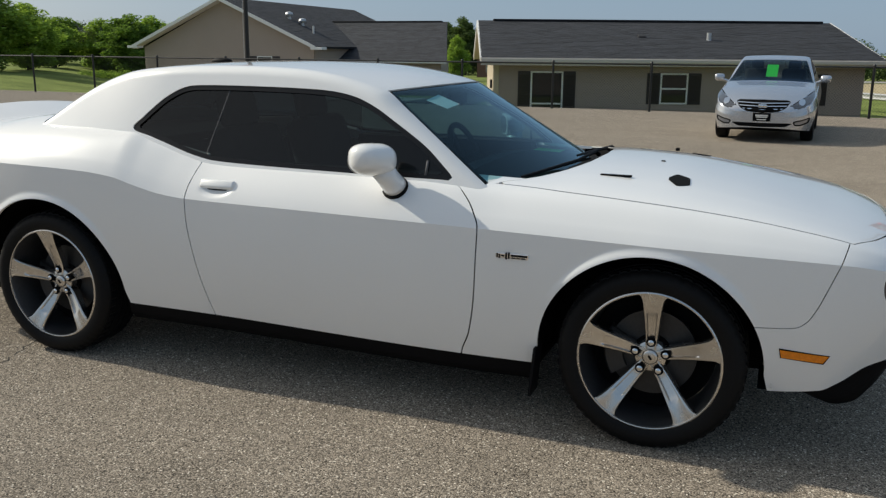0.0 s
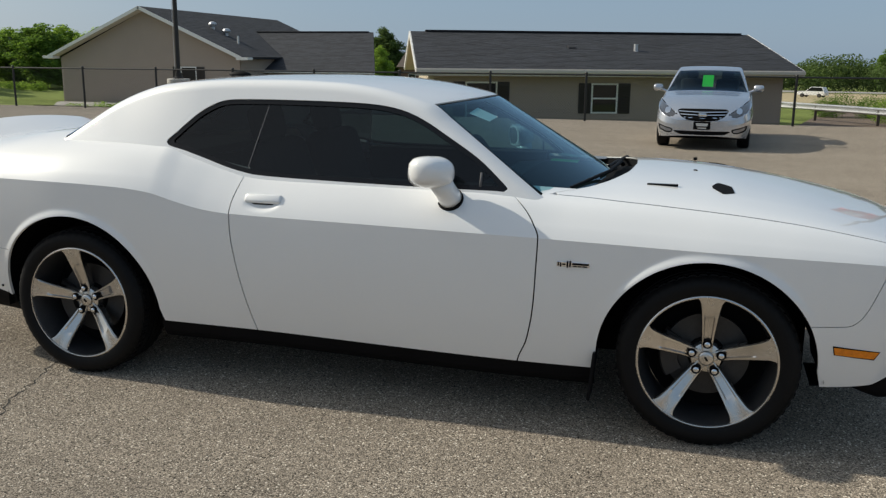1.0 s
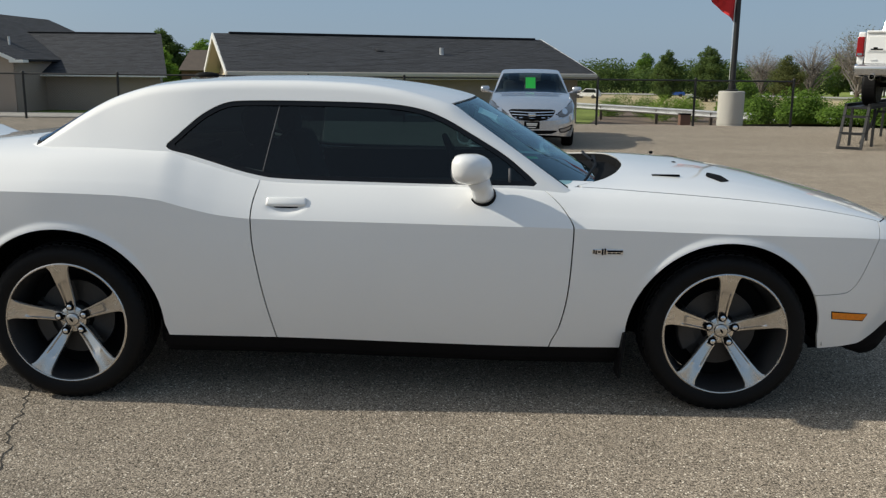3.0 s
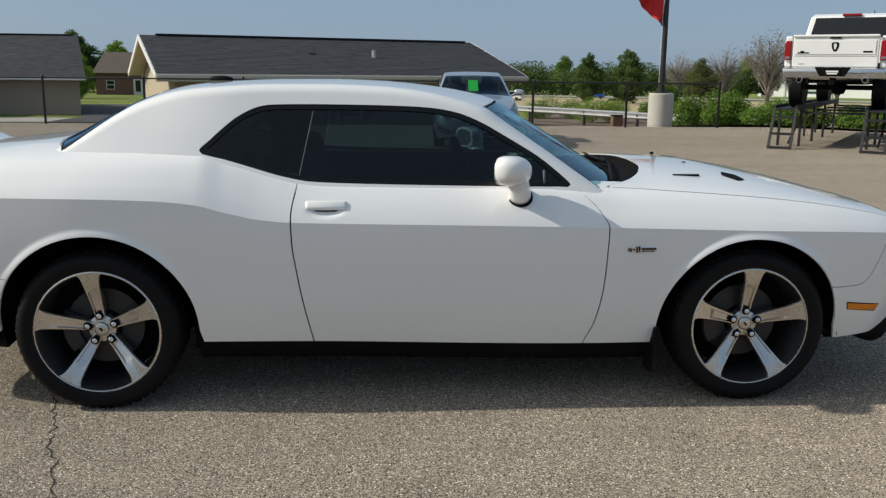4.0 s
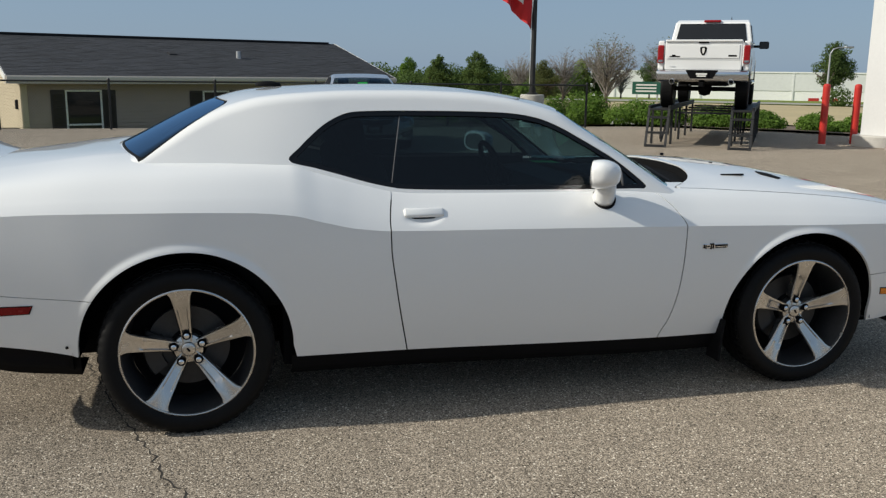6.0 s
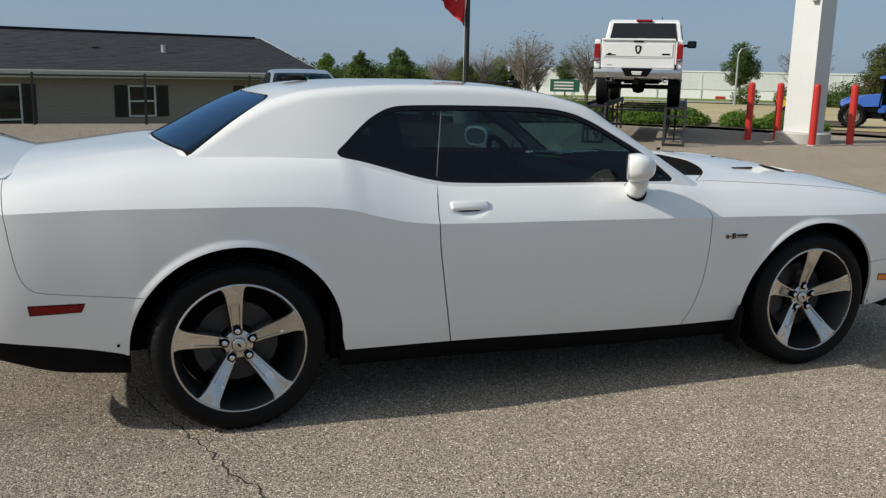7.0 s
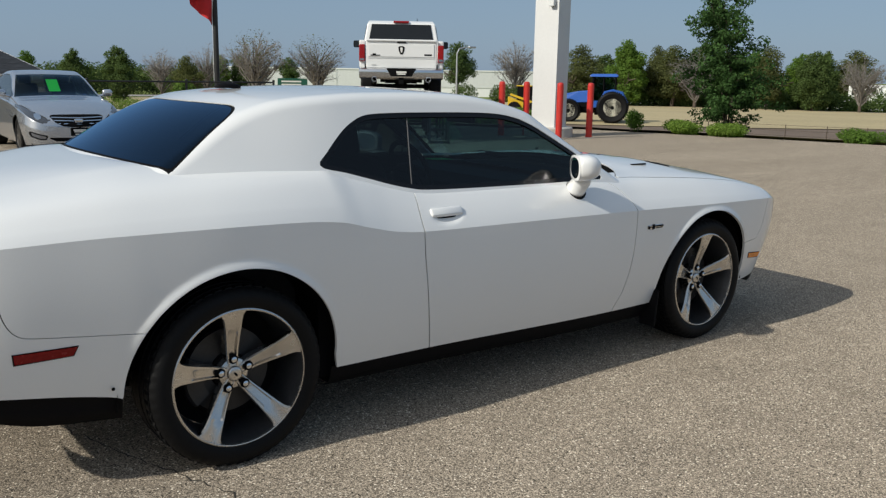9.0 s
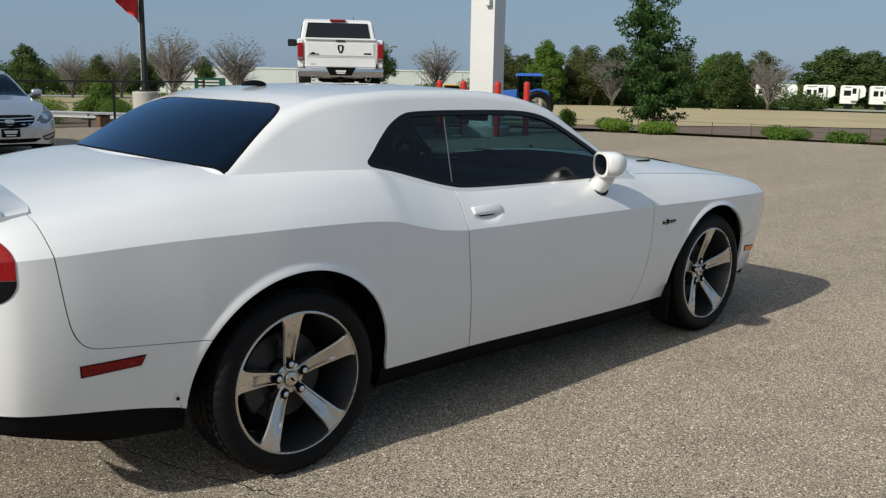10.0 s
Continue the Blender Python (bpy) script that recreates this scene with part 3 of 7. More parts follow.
def lower_section(x, nv1=CREASE, nv2=22, nv3=26):
    """The car's half section at x, from the sill round the shoulder to the middle: half-widths and heights."""
    k, zA, zD = float(k_plan(x)), float(z_sill(x)), float(z_crease(x))
    wE, zE, zF = float(w_edge(x)) * k, float(z_edge(x)), float(z_mid(x))
    t = np.linspace(0, 1, nv1)
    w1 = k * (.886 + .074 * (1 - (1 - np.minimum(t / .82, 1)) ** 2) - .002 * np.maximum(0, (t - .82) / .18) ** 2)
    z1 = zA + (zD - zA) * t
    wD = w1[-1]
    t = np.linspace(0, 1, nv2 + 1)[1:]
    cw, cz = wD - .36 * (wD - wE), zD + .55 * (zE - zD)
    w2 = (1 - t) ** 2 * wD + 2 * t * (1 - t) * cw + t * t * wE
    z2 = (1 - t) ** 2 * zD + 2 * t * (1 - t) * cz + t * t * zE
    t = np.linspace(0, 1, nv3 + 1)[1:] ** 1.15
    w3 = wE * (1 - t)
    z3 = zE + (zF - zE) * (1 - (1 - t) ** float(crown(x)))
    w, z = np.concatenate([w1, w1[-1:], w2, w3]), np.concatenate([z1, z1[-1:], z2, z3])
    soft = np.zeros_like(w)
    soft[nv1 + 7:nv1 + nv2 + 9] = 1 - .9 * smooth01((x - .20) / .65) * smooth01((2.3 - x) / .35)      # a firm edge under the windows
    for _ in range(30):
        sw, sz = w.copy(), z.copy()
        sw[1:-1], sz[1:-1] = (w[:-2] + w[2:]) / 2, (z[:-2] + z[2:]) / 2
        w, z = w + (sw - w) * soft * .5, z + (sz - z) * soft * .5
    return w, z


def car_sheets():
    xs = np.unique(np.round(np.concatenate([np.linspace(-1.135, -.9, 22), np.linspace(-.9, 3.6, 360), np.linspace(3.6, 3.892, 34)]), 4))
    W, Z = (np.array(a) for a in zip(*[lower_section(x) for x in xs]))
    X = np.repeat(xs[:, None], W.shape[1], 1)
    for cx, cz, r, _ in ARCHES:      # flared lips round the wheel openings
        d = np.hypot(X - cx, np.maximum(Z - cz, 0) + np.minimum(Z - cz, 0) * .4)
        W += .011 * smooth01(1 - (d - r) / .034) * smooth01((z_crease(X) - Z) / .04) * (np.hypot(X - cx, Z - cz) < .62) * smooth01((Z - .46) / .24)
    # a hand bowl behind the door handle
    W -= .017 * smooth01(1.6 * (1 - np.hypot((X - 1.006) / .094, (Z - .905) / .036))) * (np.arange(W.shape[1])[None, :] > CREASE)
    # rear glass, roof, windscreen and their pillars: one sheet in rays from the car's middle
    gx = np.linspace(-.62, 2.52, 190)
    ang = np.concatenate([np.linspace(.10, .62, 34), np.linspace(.62, 1.0, 40)[1:], np.linspace(1.0, math.pi / 2, 30)[1:]])
    A, GX = np.meshgrid(ang, gx)
    zc = .75
    tan = .435 + .13 * smooth01((.60 - GX) / .60)      # the rear pillars lean in more than the doors
    wb = w_base(GX)
    # side: w = wb - (z - 1) * tan
    rs = (wb - (zc - 1) * tan) / (np.cos(A) + np.sin(A) * tan)
    lo, hi = np.full(A.shape, .02), np.full(A.shape, 2.5)
    for _ in range(40):
        mid = (lo + hi) / 2
        w, z = mid * np.cos(A), zc + mid * np.sin(A)
        top = p_top(GX + bow(GX) * np.minimum(w, 1.0) ** 2) - .048 * w * w
        above = z > top
        hi, lo = np.where(above, mid, hi), np.where(above, lo, mid)
    rt = (lo + hi) / 2
    kk = .050
    h = np.clip(.5 + .5 * (rs - rt) / kk, 0, 1)
    r = rs * (1 - h) + rt * h - kk * h * (1 - h)
    GW, GZ = r * np.cos(A), zc + r * np.sin(A)
    return (X, W, Z), (GX, GW, GZ)


def rounded(poly, times=2):
    """The outline with its corners cut to a smooth bend."""
    for _ in range(times):
        q = np.roll(poly, -1, axis=0)
        poly = np.stack([poly * .75 + q * .25, poly * .25 + q * .75], 1).reshape(-1, 2)
    return poly


def skin_patch(name, poly, s, out, material, parent, label=""):
    """A flat-edged plate on the car's flank from an x-z outline."""
    bm = bmesh.new()
    rings = []
    for o in (-.012, out):
        ring = []
        for i in range(len(poly)):
            for t in (0, .25, .5, .75):
                x, z = poly[i] + (poly[(i + 1) % len(poly)] - poly[i]) * t
                w, h = lower_section(x)
                ring.append(bm.verts.new((x, -s * (float(np.interp(z, h[:CREASE], w[:CREASE])) + o), z)))
        rings.append(ring)
    n = len(rings[0])
    for i in range(n):
        bm.faces.new((rings[0][i], rings[0][(i + 1) % n], rings[1][(i + 1) % n], rings[1][i]))
    bm.faces.new(rings[1])
    return part(name, bm, material, parent, label)


def wheel_parts(parent, m, turn=0.0, share={}):
    """One wheel, its outer face to -y: barrel, spokes, nuts, cap, tyre, brake."""
    if not share:
        share["barrel"] = revolve_bm([(.270, .004), (.277, .000), (.2775, -.004), (.272, -.006), (.266, -.002), (.262, .012), (.255, .05), (.248, .12), (.245, .19), (.262, .195), (.270, .19), (.262, .1)], 96, closed=True)
        share["rimring"] = revolve_bm([(.2665, -.0015), (.268, -.0085), (.272, -.0095), (.2775, -.0065), (.279, -.001), (.272, .003)], 96, closed=True)
        prof = [(.266, .012), (.272, -.004), (.285, -.012), (.300, -.0165), (.316, -.0175), (.330, -.015), (.342, -.008), (.351, .002), (.357, .012)]
        tread = []
        for i, (a, b) in enumerate(((.018, .048), (.056, .092), (.100, .128), (.136, .172), (.180, .206))):
            tread += [(.352, a - .0006), (.3605 + .002 * (i == 2), a), (.3605 + .002 * (i == 2), b), (.352, b + .0006)]
        prof = prof[:-1] + [(.3555, .010)] + tread + [(.355, .214), (.342, .232), (.316, .240), (.285, .236), (.266, .215)]
        n = 216
        bm = bmesh.new()
        rings = []
        for r, h in prof:
            ring = []
            for q in range(n):
                t = 2 * math.pi * q / n
                rr = r
                if .340 < r and (h < .05 or h > .18) and q % 4 == 0:      # cross grooves in the shoulders
                    rr = min(r, .3535)
                if .336 < r < .3537 and h < .004 and q % 4 == 0:
                    rr = r - .004
                ring.append(bm.verts.new((rr * math.cos(t), h, rr * math.sin(t))))
            rings.append(ring)
        for a, b in zip(rings, rings[1:]):
            for q in range(n):
                bm.faces.new((a[q], a[(q + 1) % n], b[(q + 1) % n], b[q]))
        share["tyre"] = bm
        # a spoke: broad at the rim, with a scooped channel from the hub outwards
        bm = bmesh.new()
        rings = []
        for r in np.concatenate([np.linspace(.030, .24, 18), np.linspace(.247, .272, 9)]):
            hw = float(curve((.03, .022), (.07, .0250), (.12, .0290), (.17, .0335), (.215, .0385), (.240, .0430), (.253, .0490), (.262, .0580), (.268, .0700), (.272, .0840))(r))
            y = float(curve((.03, .058), (.08, .053), (.14, .035), (.20, .014), (.24, .003), (.272, -.004))(r))
            groove = float(curve((.03, .007), (.10, .009), (.165, .008), (.185, .005), (.196, 0), (.272, 0))(r))
            thick = float(curve((.03, .05), (.272, .034))(r))
            row = [(-hw + .002, y + thick), (-hw, y + .006), (-hw + .004, y), (-min(hw, .04) * .66, y - .001), (-min(hw, .04) * .52, y + groove), (min(hw, .04) * .42, y + groove), (min(hw, .04) * .58, y - .001), (hw - .004, y), (hw, y + .006), (hw - .002, y + thick)]
            rings.append([bm.verts.new((a, b, r)) for a, b in row])
        for a, b in zip(rings, rings[1:]):
            for q in range(len(a) - 1):
                bm.faces.new((a[q], a[q + 1], b[q + 1], b[q]))
        share["spoke"] = bm
        share["hub"] = revolve_bm([(.0, .060), (.046, .060), (.060, .066), (.064, .10), (.0, .10)], 40)
        share["cap"] = revolve_bm([(.0, .046), (.022, .0465), (.028, .049), (.031, .054), (.031, .066)], 32)
        share["capmark"] = box_bm(-.010, .010, .0445, .0462, -.004, .004, .002, 1, Matrix.Rotation(radians(55), 4, "Y"))
        share["nut"] = revolve_bm([(.0, .040), (.008, .0405), (.0115, .043), (.012, .066)], 12)
        share["nutseat"] = revolve_bm([(.012, .0520), (.0190, .0510), (.0195, .072), (.012, .072)], 20, closed=True)
        share["disc"] = revolve_bm([(.075, .118), (.172, .118), (.172, .14), (.075, .14)], 64, closed=True)
        share["hat"] = revolve_bm([(.0, .104), (.07, .104), (.076, .118), (.076, .15), (.0, .15)], 40)
        share["back"] = revolve_bm([(.0, .165), (.243, .165), (.243, .18), (.0, .18)], 48)
        bm = bmesh.new()
        rings = []
        for a in np.linspace(radians(150), radians(215), 12):
            rings.append([bm.verts.new((r * math.cos(a), y, r * math.sin(a))) for r, y in ((.115, .096), (.182, .094), (.190, .105), (.190, .15), (.115, .15))])
        for a, b in zip(rings, rings[1:]):
            for q in range(5):
                bm.faces.new((a[q], a[(q + 1) % 5], b[(q + 1) % 5], b[q]))
        bm.faces.new(rings[0]); bm.faces.new(rings[-1][::-1])
        share["caliper"] = bm
        for key, smooth in list({"barrel": 1, "rimring": 1, "tyre": 0, "spoke": 0, "hub": 1, "cap": 1, "capmark": 0, "nut": 1, "nutseat": 1, "disc": 0, "hat": 1, "back": 0, "caliper": 0}.items()):
            me = bpy.data.meshes.new(key)
            bmesh.ops.recalc_face_normals(share[key], faces=share[key].faces[:])
            share[key].to_mesh(me)
            share[key].free()
            if key in ("spoke", "tyre", "barrel"):
                me.polygons.foreach_set("use_smooth", [True] * len(me.polygons))
                me.set_sharp_from_angle(angle=radians(32))
            elif smooth:
                me.polygons.foreach_set("use_smooth", [True] * len(me.polygons))
                me.set_sharp_from_angle(angle=radians(40))
            share[key] = me
    w = put("wheel", share["barrel"], GRAPHITE, parent, "five-spoke alloy wheel with dark pockets")
    w.matrix_basis = m @ pose(0, 0, 0, 0, turn, 0)
    put("rim", share["rimring"], POLISHED, w, "polished rim edge")
    put("tyre", share["tyre"], RUBBER, w, "black low-profile tyre")
    put("hub", share["hub"], POLISHED, w)
    put("hub_cap", share["cap"], POLISHED, w)
    put("cap_mark", share["capmark"], DARK, w)
    for k in range(5):
        s = put("spoke", share["spoke"], POLISHED, w)
        s.matrix_basis = pose(0, 0, 0, 0, 72 * k, 0)
        for key, name, material in (("nut", "lug_nut", CHROME), ("nutseat", "nut_seat", DARK)):
            nut = put(name, share[key], material, w)
            a = radians(90 + 72 * k)
            nut.matrix_basis = pose(.061 * math.cos(a), 0, .061 * math.sin(a))
    put("brake_disc", share["disc"], DISC, w)
    put("disc_hat", share["hat"], DARK, w)
    put("brake_caliper", share["caliper"], DISC, w)
    put("backing", share["back"], DARK, w)
    return w


def build_coupe():
    car = thing("car", pose(0, YC, 0), "white two-door muscle coupe with dark tinted windows parked on pavement", "car")
    (X, W, Z), (GX, GW, GZ) = car_sheets()
    gap = .0030
    arch = np.minimum(*[np.where(Z > cz, np.hypot(X - cx, Z - cz) - r, np.abs(X - cx) - (r + (cz - Z) * .25)) for cx, cz, r, _ in ARCHES])
    seam = np.array(FRONT_SEAM)
    seam_poly = rounded(np.concatenate([[(3.0, .54)], seam, [(3.75, 1.2), (4.6, 1.2), (4.6, -.1), (3.0, -.1)]]))
    nose = inside(seam_poly, X, np.minimum(Z, .945))                       # above zero on the front bumper
    tail_poly = np.array([(-1.7, 1.60), (-.868, 1.60), (-.868, 1.30), (-.863, 1.063), (-.849, .938), (-.823, .742), (-.800, .680), (-.770, .648), (-.73, .637), (-.35, .602), (-.1, .58), (.1, .56), (.1, -.1), (-1.7, -.1)])
    tail = inside(rounded(tail_poly), X, Z)                                         # above zero on the rear bumper
    hood_line = curve((2.2, .775), (2.373, .779), (2.6, .800), (3.0, .812), (3.4, .812), (3.62, .80), (3.9, .75))
    cowl = curve((0, 2.580), (.25, 2.565), (.45, 2.515), (.60, 2.440), (.70, 2.355), (.779, 2.270), (.9, 2.16))
    hood_front = curve((0, 3.80), (.4, 3.78), (.65, 3.71), (.82, 3.61), (.95, 3.5))
    top_ok = np.where(np.arange(X.shape[1])[None, :] >= CREASE + 9, 1.0, -1.0) + 0 * X
    hood = np.minimum(np.minimum(hood_line(X) - W, X - cowl(W)), hood_front(W) - X)
    hood = np.where(top_ok > 0, hood, -np.abs(hood) - .01)
    cabin = np.minimum(np.minimum(w_base(X) - .075 - .07 * smooth01((X - 2.02) / .14) - W, X + .300 - .24 * W ** 2), cowl(W) - X)  # above zero under roof and cowl
    cabin = np.where(top_ok > 0, cabin, -.1)
    deck_line = curve((-1.14, .66), (-.9, .665), (-.45, .66), (-.3, .66))
    deck = np.minimum(deck_line(X) - W, -.36 - X)
    deck = np.where(top_ok > 0, deck, -np.abs(deck) - .01)
    for s in (1, -1):
        P = np.stack([X, -s * W, Z], -1)
        N = sheet_normals(P, CREASE) * s                                    # outward
        flip = s < 0

        def cut(name, rules, material, parent, label="", lip=.014, shift=0.0):
            return cut_sheet(name, P, N * s, rules, material, parent, label, flip=flip, lip=lip, shift=shift * s)

        cut("front_fender", [X - door_front(Z) - gap, -nose - .0019, arch, -hood - gap, -cabin - .0, X - 2.0], WHITE, car)
        door = cut("door", [X - door_rear(Z) - gap, door_front(Z) - gap - X, -cabin, z_edge(X) + .004 - Z], WHITE, car)
        cut("rear_quarter_panel", [door_rear(np.minimum(Z, 1.0)) - gap - X, -tail - .0016, arch, -deck, -cabin, X + 1.2], WHITE, car)
        cut("front_bumper", [nose - .0019, arch, -hood - gap], WHITE, car)
        cut("rear_bumper", [tail - .0016, arch, -deck - gap], WHITE, car)
        cut("bonnet", [hood - gap - .0008], WHITE, car, lip=.005)
        cut("boot_lid", [deck], WHITE, car)
        # lamps and fittings that follow the body's skin
        amber = np.array([(3.411, .466), (3.578, .452), (3.560, .424), (3.418, .436)])
        red = np.array([(-.787, .585), (-.589, .588), (-.604, .559), (-.783, .552)])
        for name, poly, material, label in (("side_marker", amber, AMBER, "amber side marker lamp"), ("rear_side_marker", red, DARKRED, "dark red side marker lamp")):
            skin_patch(name, poly, s, .005, material, car, label)
            mid = poly.mean(0)
            skin_patch("marker_seat", mid + (poly - mid) * (1.05, 1.28), s, .002, BLACKTRIM, car)
        lens = .07 - np.hypot((X + 1.026) * .95, np.maximum(np.abs(Z - .915) - .03, 0) * .95)
        cut("tail_lamp", [lens, Z - .888], REDLENS, car, "red ribbed tail lamp", lip=.006, shift=.003)
        cut("reverse_lamp", [lens, .886 - Z], BLACKTRIM, car, "dark grey lower lamp", lip=.006, shift=.003)
        head = 1 - np.hypot((X - 3.778) / .046, (Z - .722) / .074)
        cut("headlamp", [head * .06], GRAPHITE, car, "dark headlamp opening", lip=.01, shift=.001)
        scoop = np.array([(2.925, .500), (2.955, .405), (3.012, .440), (3.022, .55), (2.975, .592)])
        cut("bonnet_scoop", [np.where(top_ok > 0, inside(scoop, X, W), -1)], DARK, car, "black air opening in the bonnet", lip=.006, shift=.003)
        cut("cowl_panel", [np.where(top_ok > 0, cowl(W) - .006 - X, -1), X - 2.06, .70 - W], DARK, car, "black plastic cowl", lip=.0, shift=-.045)
        wall = []      # a dark upright wall under the bonnet's rear edge
        for w in np.linspace(0, .74, 24):
            x = float(cowl(w)) + .010
            lw, lz = lower_section(x)
            z = float(np.interp(w, lw[::-1], lz[::-1])) - .010
            wall += [(x, -s * w, z), (x - .02, -s * w, z - .10)]
        raw("cowl_wall", wall, [(2 * i, 2 * i + 1, 2 * i + 3, 2 * i + 2) for i in range(23)], DARK, car)
        fx, fz = 2.405, .736                                               # fender badge: a pale plate of dark strokes
        w0, h0 = lower_section(fx)
        skin = lambda z: float(np.interp(z, h0[:CREASE], w0[:CREASE]))
        lean = math.degrees(math.atan2(skin(fz + .02) - skin(fz - .02), .04))
        bm = box_bm(-.066, .066, -.003, .003, -.010, .010, .002, 1)
        badge = part("fender_badge", bm, CHROME, car, "small chrome badge with dark strokes")
        badge.matrix_basis = pose(fx, -s * (skin(fz) + .002), fz, s * -lean, 0, 0)
        for u0, u1, v0, v1 in ((-.062, -.056, -.008, .009), (-.053, -.047, -.011, .006), (-.043, -.030, -.003, .003), (-.026, -.019, -.014, .013), (-.015, -.008, -.011, .014), (-.003, .064, -.001, .007), (.000, .016, -.009, -.004), (.020, .034, -.009, -.004), (.038, .056, -.009, -.004)):
            part("badge_stroke", box_bm(u0, u1, -.0055, .0055, v0, v1, .001, 1), DARK, badge)
        part("bumper_screw", box_bm(-.479, -.467, -s * .882 - .004, -s * .882 + .004, .399, .411, .003, 1), DARK, car)
        # black lower edges of both bumpers
        for name, lo, hi, low, label in (("rear_valance", -1.12, -.43, curve((-1.12, .40), (-.93, .352), (-.68, .287), (-.43, .266)), "black lower rear valance"),
                                         ("front_lip", 3.345, 3.885, curve((3.34, .292), (3.48, .284), (3.56, .256), (3.62, .240), (3.68, .252), (3.74, .31), (3.80, .39), (3.89, .47)), "black lower front lip")):
            rows = []
            for x in np.linspace(lo, hi, 40):
                w0, z0 = lower_section(x)
                zb = float(low(x))
                for dw, zz in ((-.004, z0[0] + .004), (-.020, z0[0] - .004), (-.026, (z0[0] + zb) / 2), (-.045, zb), (-.25, zb + .01)):
                    rows.append((x, -s * max(.05, w0[0] + dw), zz))
            raw(name, rows, [(i * 5 + j, (i + 1) * 5 + j, (i + 1) * 5 + j + 1, i * 5 + j + 1)[::s] for i in range(39) for j in range(4)], BLACKTRIM, car, label, smooth=True)
        # handle
        if door:
            hb = box_bm(-.090, .090, -.012, .012, -.0215, .0215, .0115, 3, Matrix.Identity(4))
            h = part("handle", hb, WHITE, door, "body-coloured pull handle", smooth=True)
            h.matrix_basis = pose(1.008, -s * .902, .924, s * -32, 0, 0)
            # thin dark bar that paints the shade below the handle
            h2 = part("handle_shade", box_bm(-.064, .064, -.005, .005, -.005, .005, .004, 2), DARK, door)
            h2.matrix_basis = pose(1.004, -s * .902, .9005, s * -32, 0, 0)
        # sill skirt, mirror, handle
        sx = np.linspace(.43, 2.50, 40)
        skirt = [(x, -s * w * float(k_plan(x)), z + float(z_sill(x)) - .30) for x in sx for w, z in ((.880, .306), (.872, .290), (.862, .25), (.835, .212), (.79, .20))]
        raw("sill_skirt", skirt, [(i * 5 + j, (i + 1) * 5 + j, (i + 1) * 5 + j + 1, i * 5 + j + 1)[::s] for i in range(39) for j in range(4)], BLACKTRIM, car, "black sill skirt", smooth=True)
        # roof, pillars and glass
        P = np.stack([GX, -s * GW, GZ], -1)
        N = sheet_normals(P) * s
        dlo = inside(DLO, GX, GZ)
        sidepart = np.where(GW > .5, dlo, -1.0)
        ws = np.minimum(np.minimum(.619 + (GX - 1.718) * .372 - GW, GX + .30 * GW ** 2 - 1.833), 2.7 - GX)
        ws = np.where(GX > 1.5, np.minimum(ws, 2.300 + (.80 - GW) * .42 - GX), -1.0)
        side, top = .712 - .374 * (GX + .177) - GW, .156 - (GX - .24 * GW ** 2)
        corner = np.maximum(.17 - np.abs(side - top), 0) ** 2 / .68      # rounds the upper corner
        rw = np.minimum(np.minimum(side, top) - corner, GX - .24 * GW ** 2 + .292)
        rw = np.where(GX < .7, rw, -1.0)
        above_body = GZ - (np.interp(GX, [-.6, -.42, -.2, .4, .45, 2.2, 2.5], [1.04, 1.05, 1.08, 1.11, .98, .965, .95]))
        cut("roof", [-sidepart, -ws, -rw, above_body], WHITE, car, lip=.02)
        cut("window_trim", [np.minimum(sidepart, .020 - sidepart) + .0005], WINTRIM, car, "black window surround", lip=.012, shift=-.004)
        split = GX - door_rear(GZ)
        g1 = cut("door_window", [sidepart - .018, split - .003], TINT, car, "dark tinted glass", lip=0, shift=-.011)
        g2 = cut("quarter_window", [sidepart - .018, -split - .003], QUARTER, car, "dark tinted glass", lip=0, shift=-.011)
        seal = [(float(door_rear(z)), -s * (float(w_base(.9)) - (z - 1) * .435 - .011), z) for z in np.linspace(1.032, 1.338, 12)]
        part("window_seal", sweep_bm(seal, .0026, 8), SEALGREY, car, smooth=True)
        part("sail_divider", sweep_bm([(1.983, -s * (float(w_base(1.98)) - (z - 1) * .435 - .006), z) for z in (1.012, 1.04, 1.07)], .006, 8), SEALGREY, car, smooth=True)
        g3 = cut("windscreen", [ws - .012, GZ - np.where(GW > .70, 1.005, .93)], SCREEN, car, "bluish clear glass", lip=0, shift=-.004)
        cut("windscreen_seal", [np.minimum(ws, .030 - ws), GZ - .93], BLACKTRIM, car, lip=0, shift=-.007)
        g4 = cut("rear_window", [rw - .012, GZ - 1.0], REARGLASS, car, "dark tinted glass", lip=0, shift=-.001)
        cut("rear_window_seal", [np.minimum(rw, .020 - rw), GZ - 1.0], BLACKTRIM, car, lip=0, shift=-.0035)
        for g in (g1, g2, g3, g4):
            if g:
                g.visible_shadow = False
        # wheel wells
        for cx, cz, r, _ in ARCHES:
            n = 40
            vs, fs = [], []
            for i in range(n + 1):
                a = math.pi * i / n
                for w in (.868, .44):
                    vs.append((cx + (r + .022) * math.cos(a), -s * w, cz + (r + .022) * math.sin(a)))
            k = len(vs)
            for x, i in ((cx + r + .030, 0), (cx - r - .022, 2 * n)):
                vs += [(x, -s * .868, .30), (x, -s * .44, .30)]
            fs = [(2 * i, 2 * i + 1, 2 * i + 3, 2 * i + 2)[::s] for i in range(n)]
            fs += [(k, k + 1, 1, 0)[::s], (2 * n, 2 * n + 1, k + 3, k + 2)[::s]]
            raw("wheel_well", vs, fs, DARK, car)
    return car, (X, W, Z), (GX, GW, GZ)


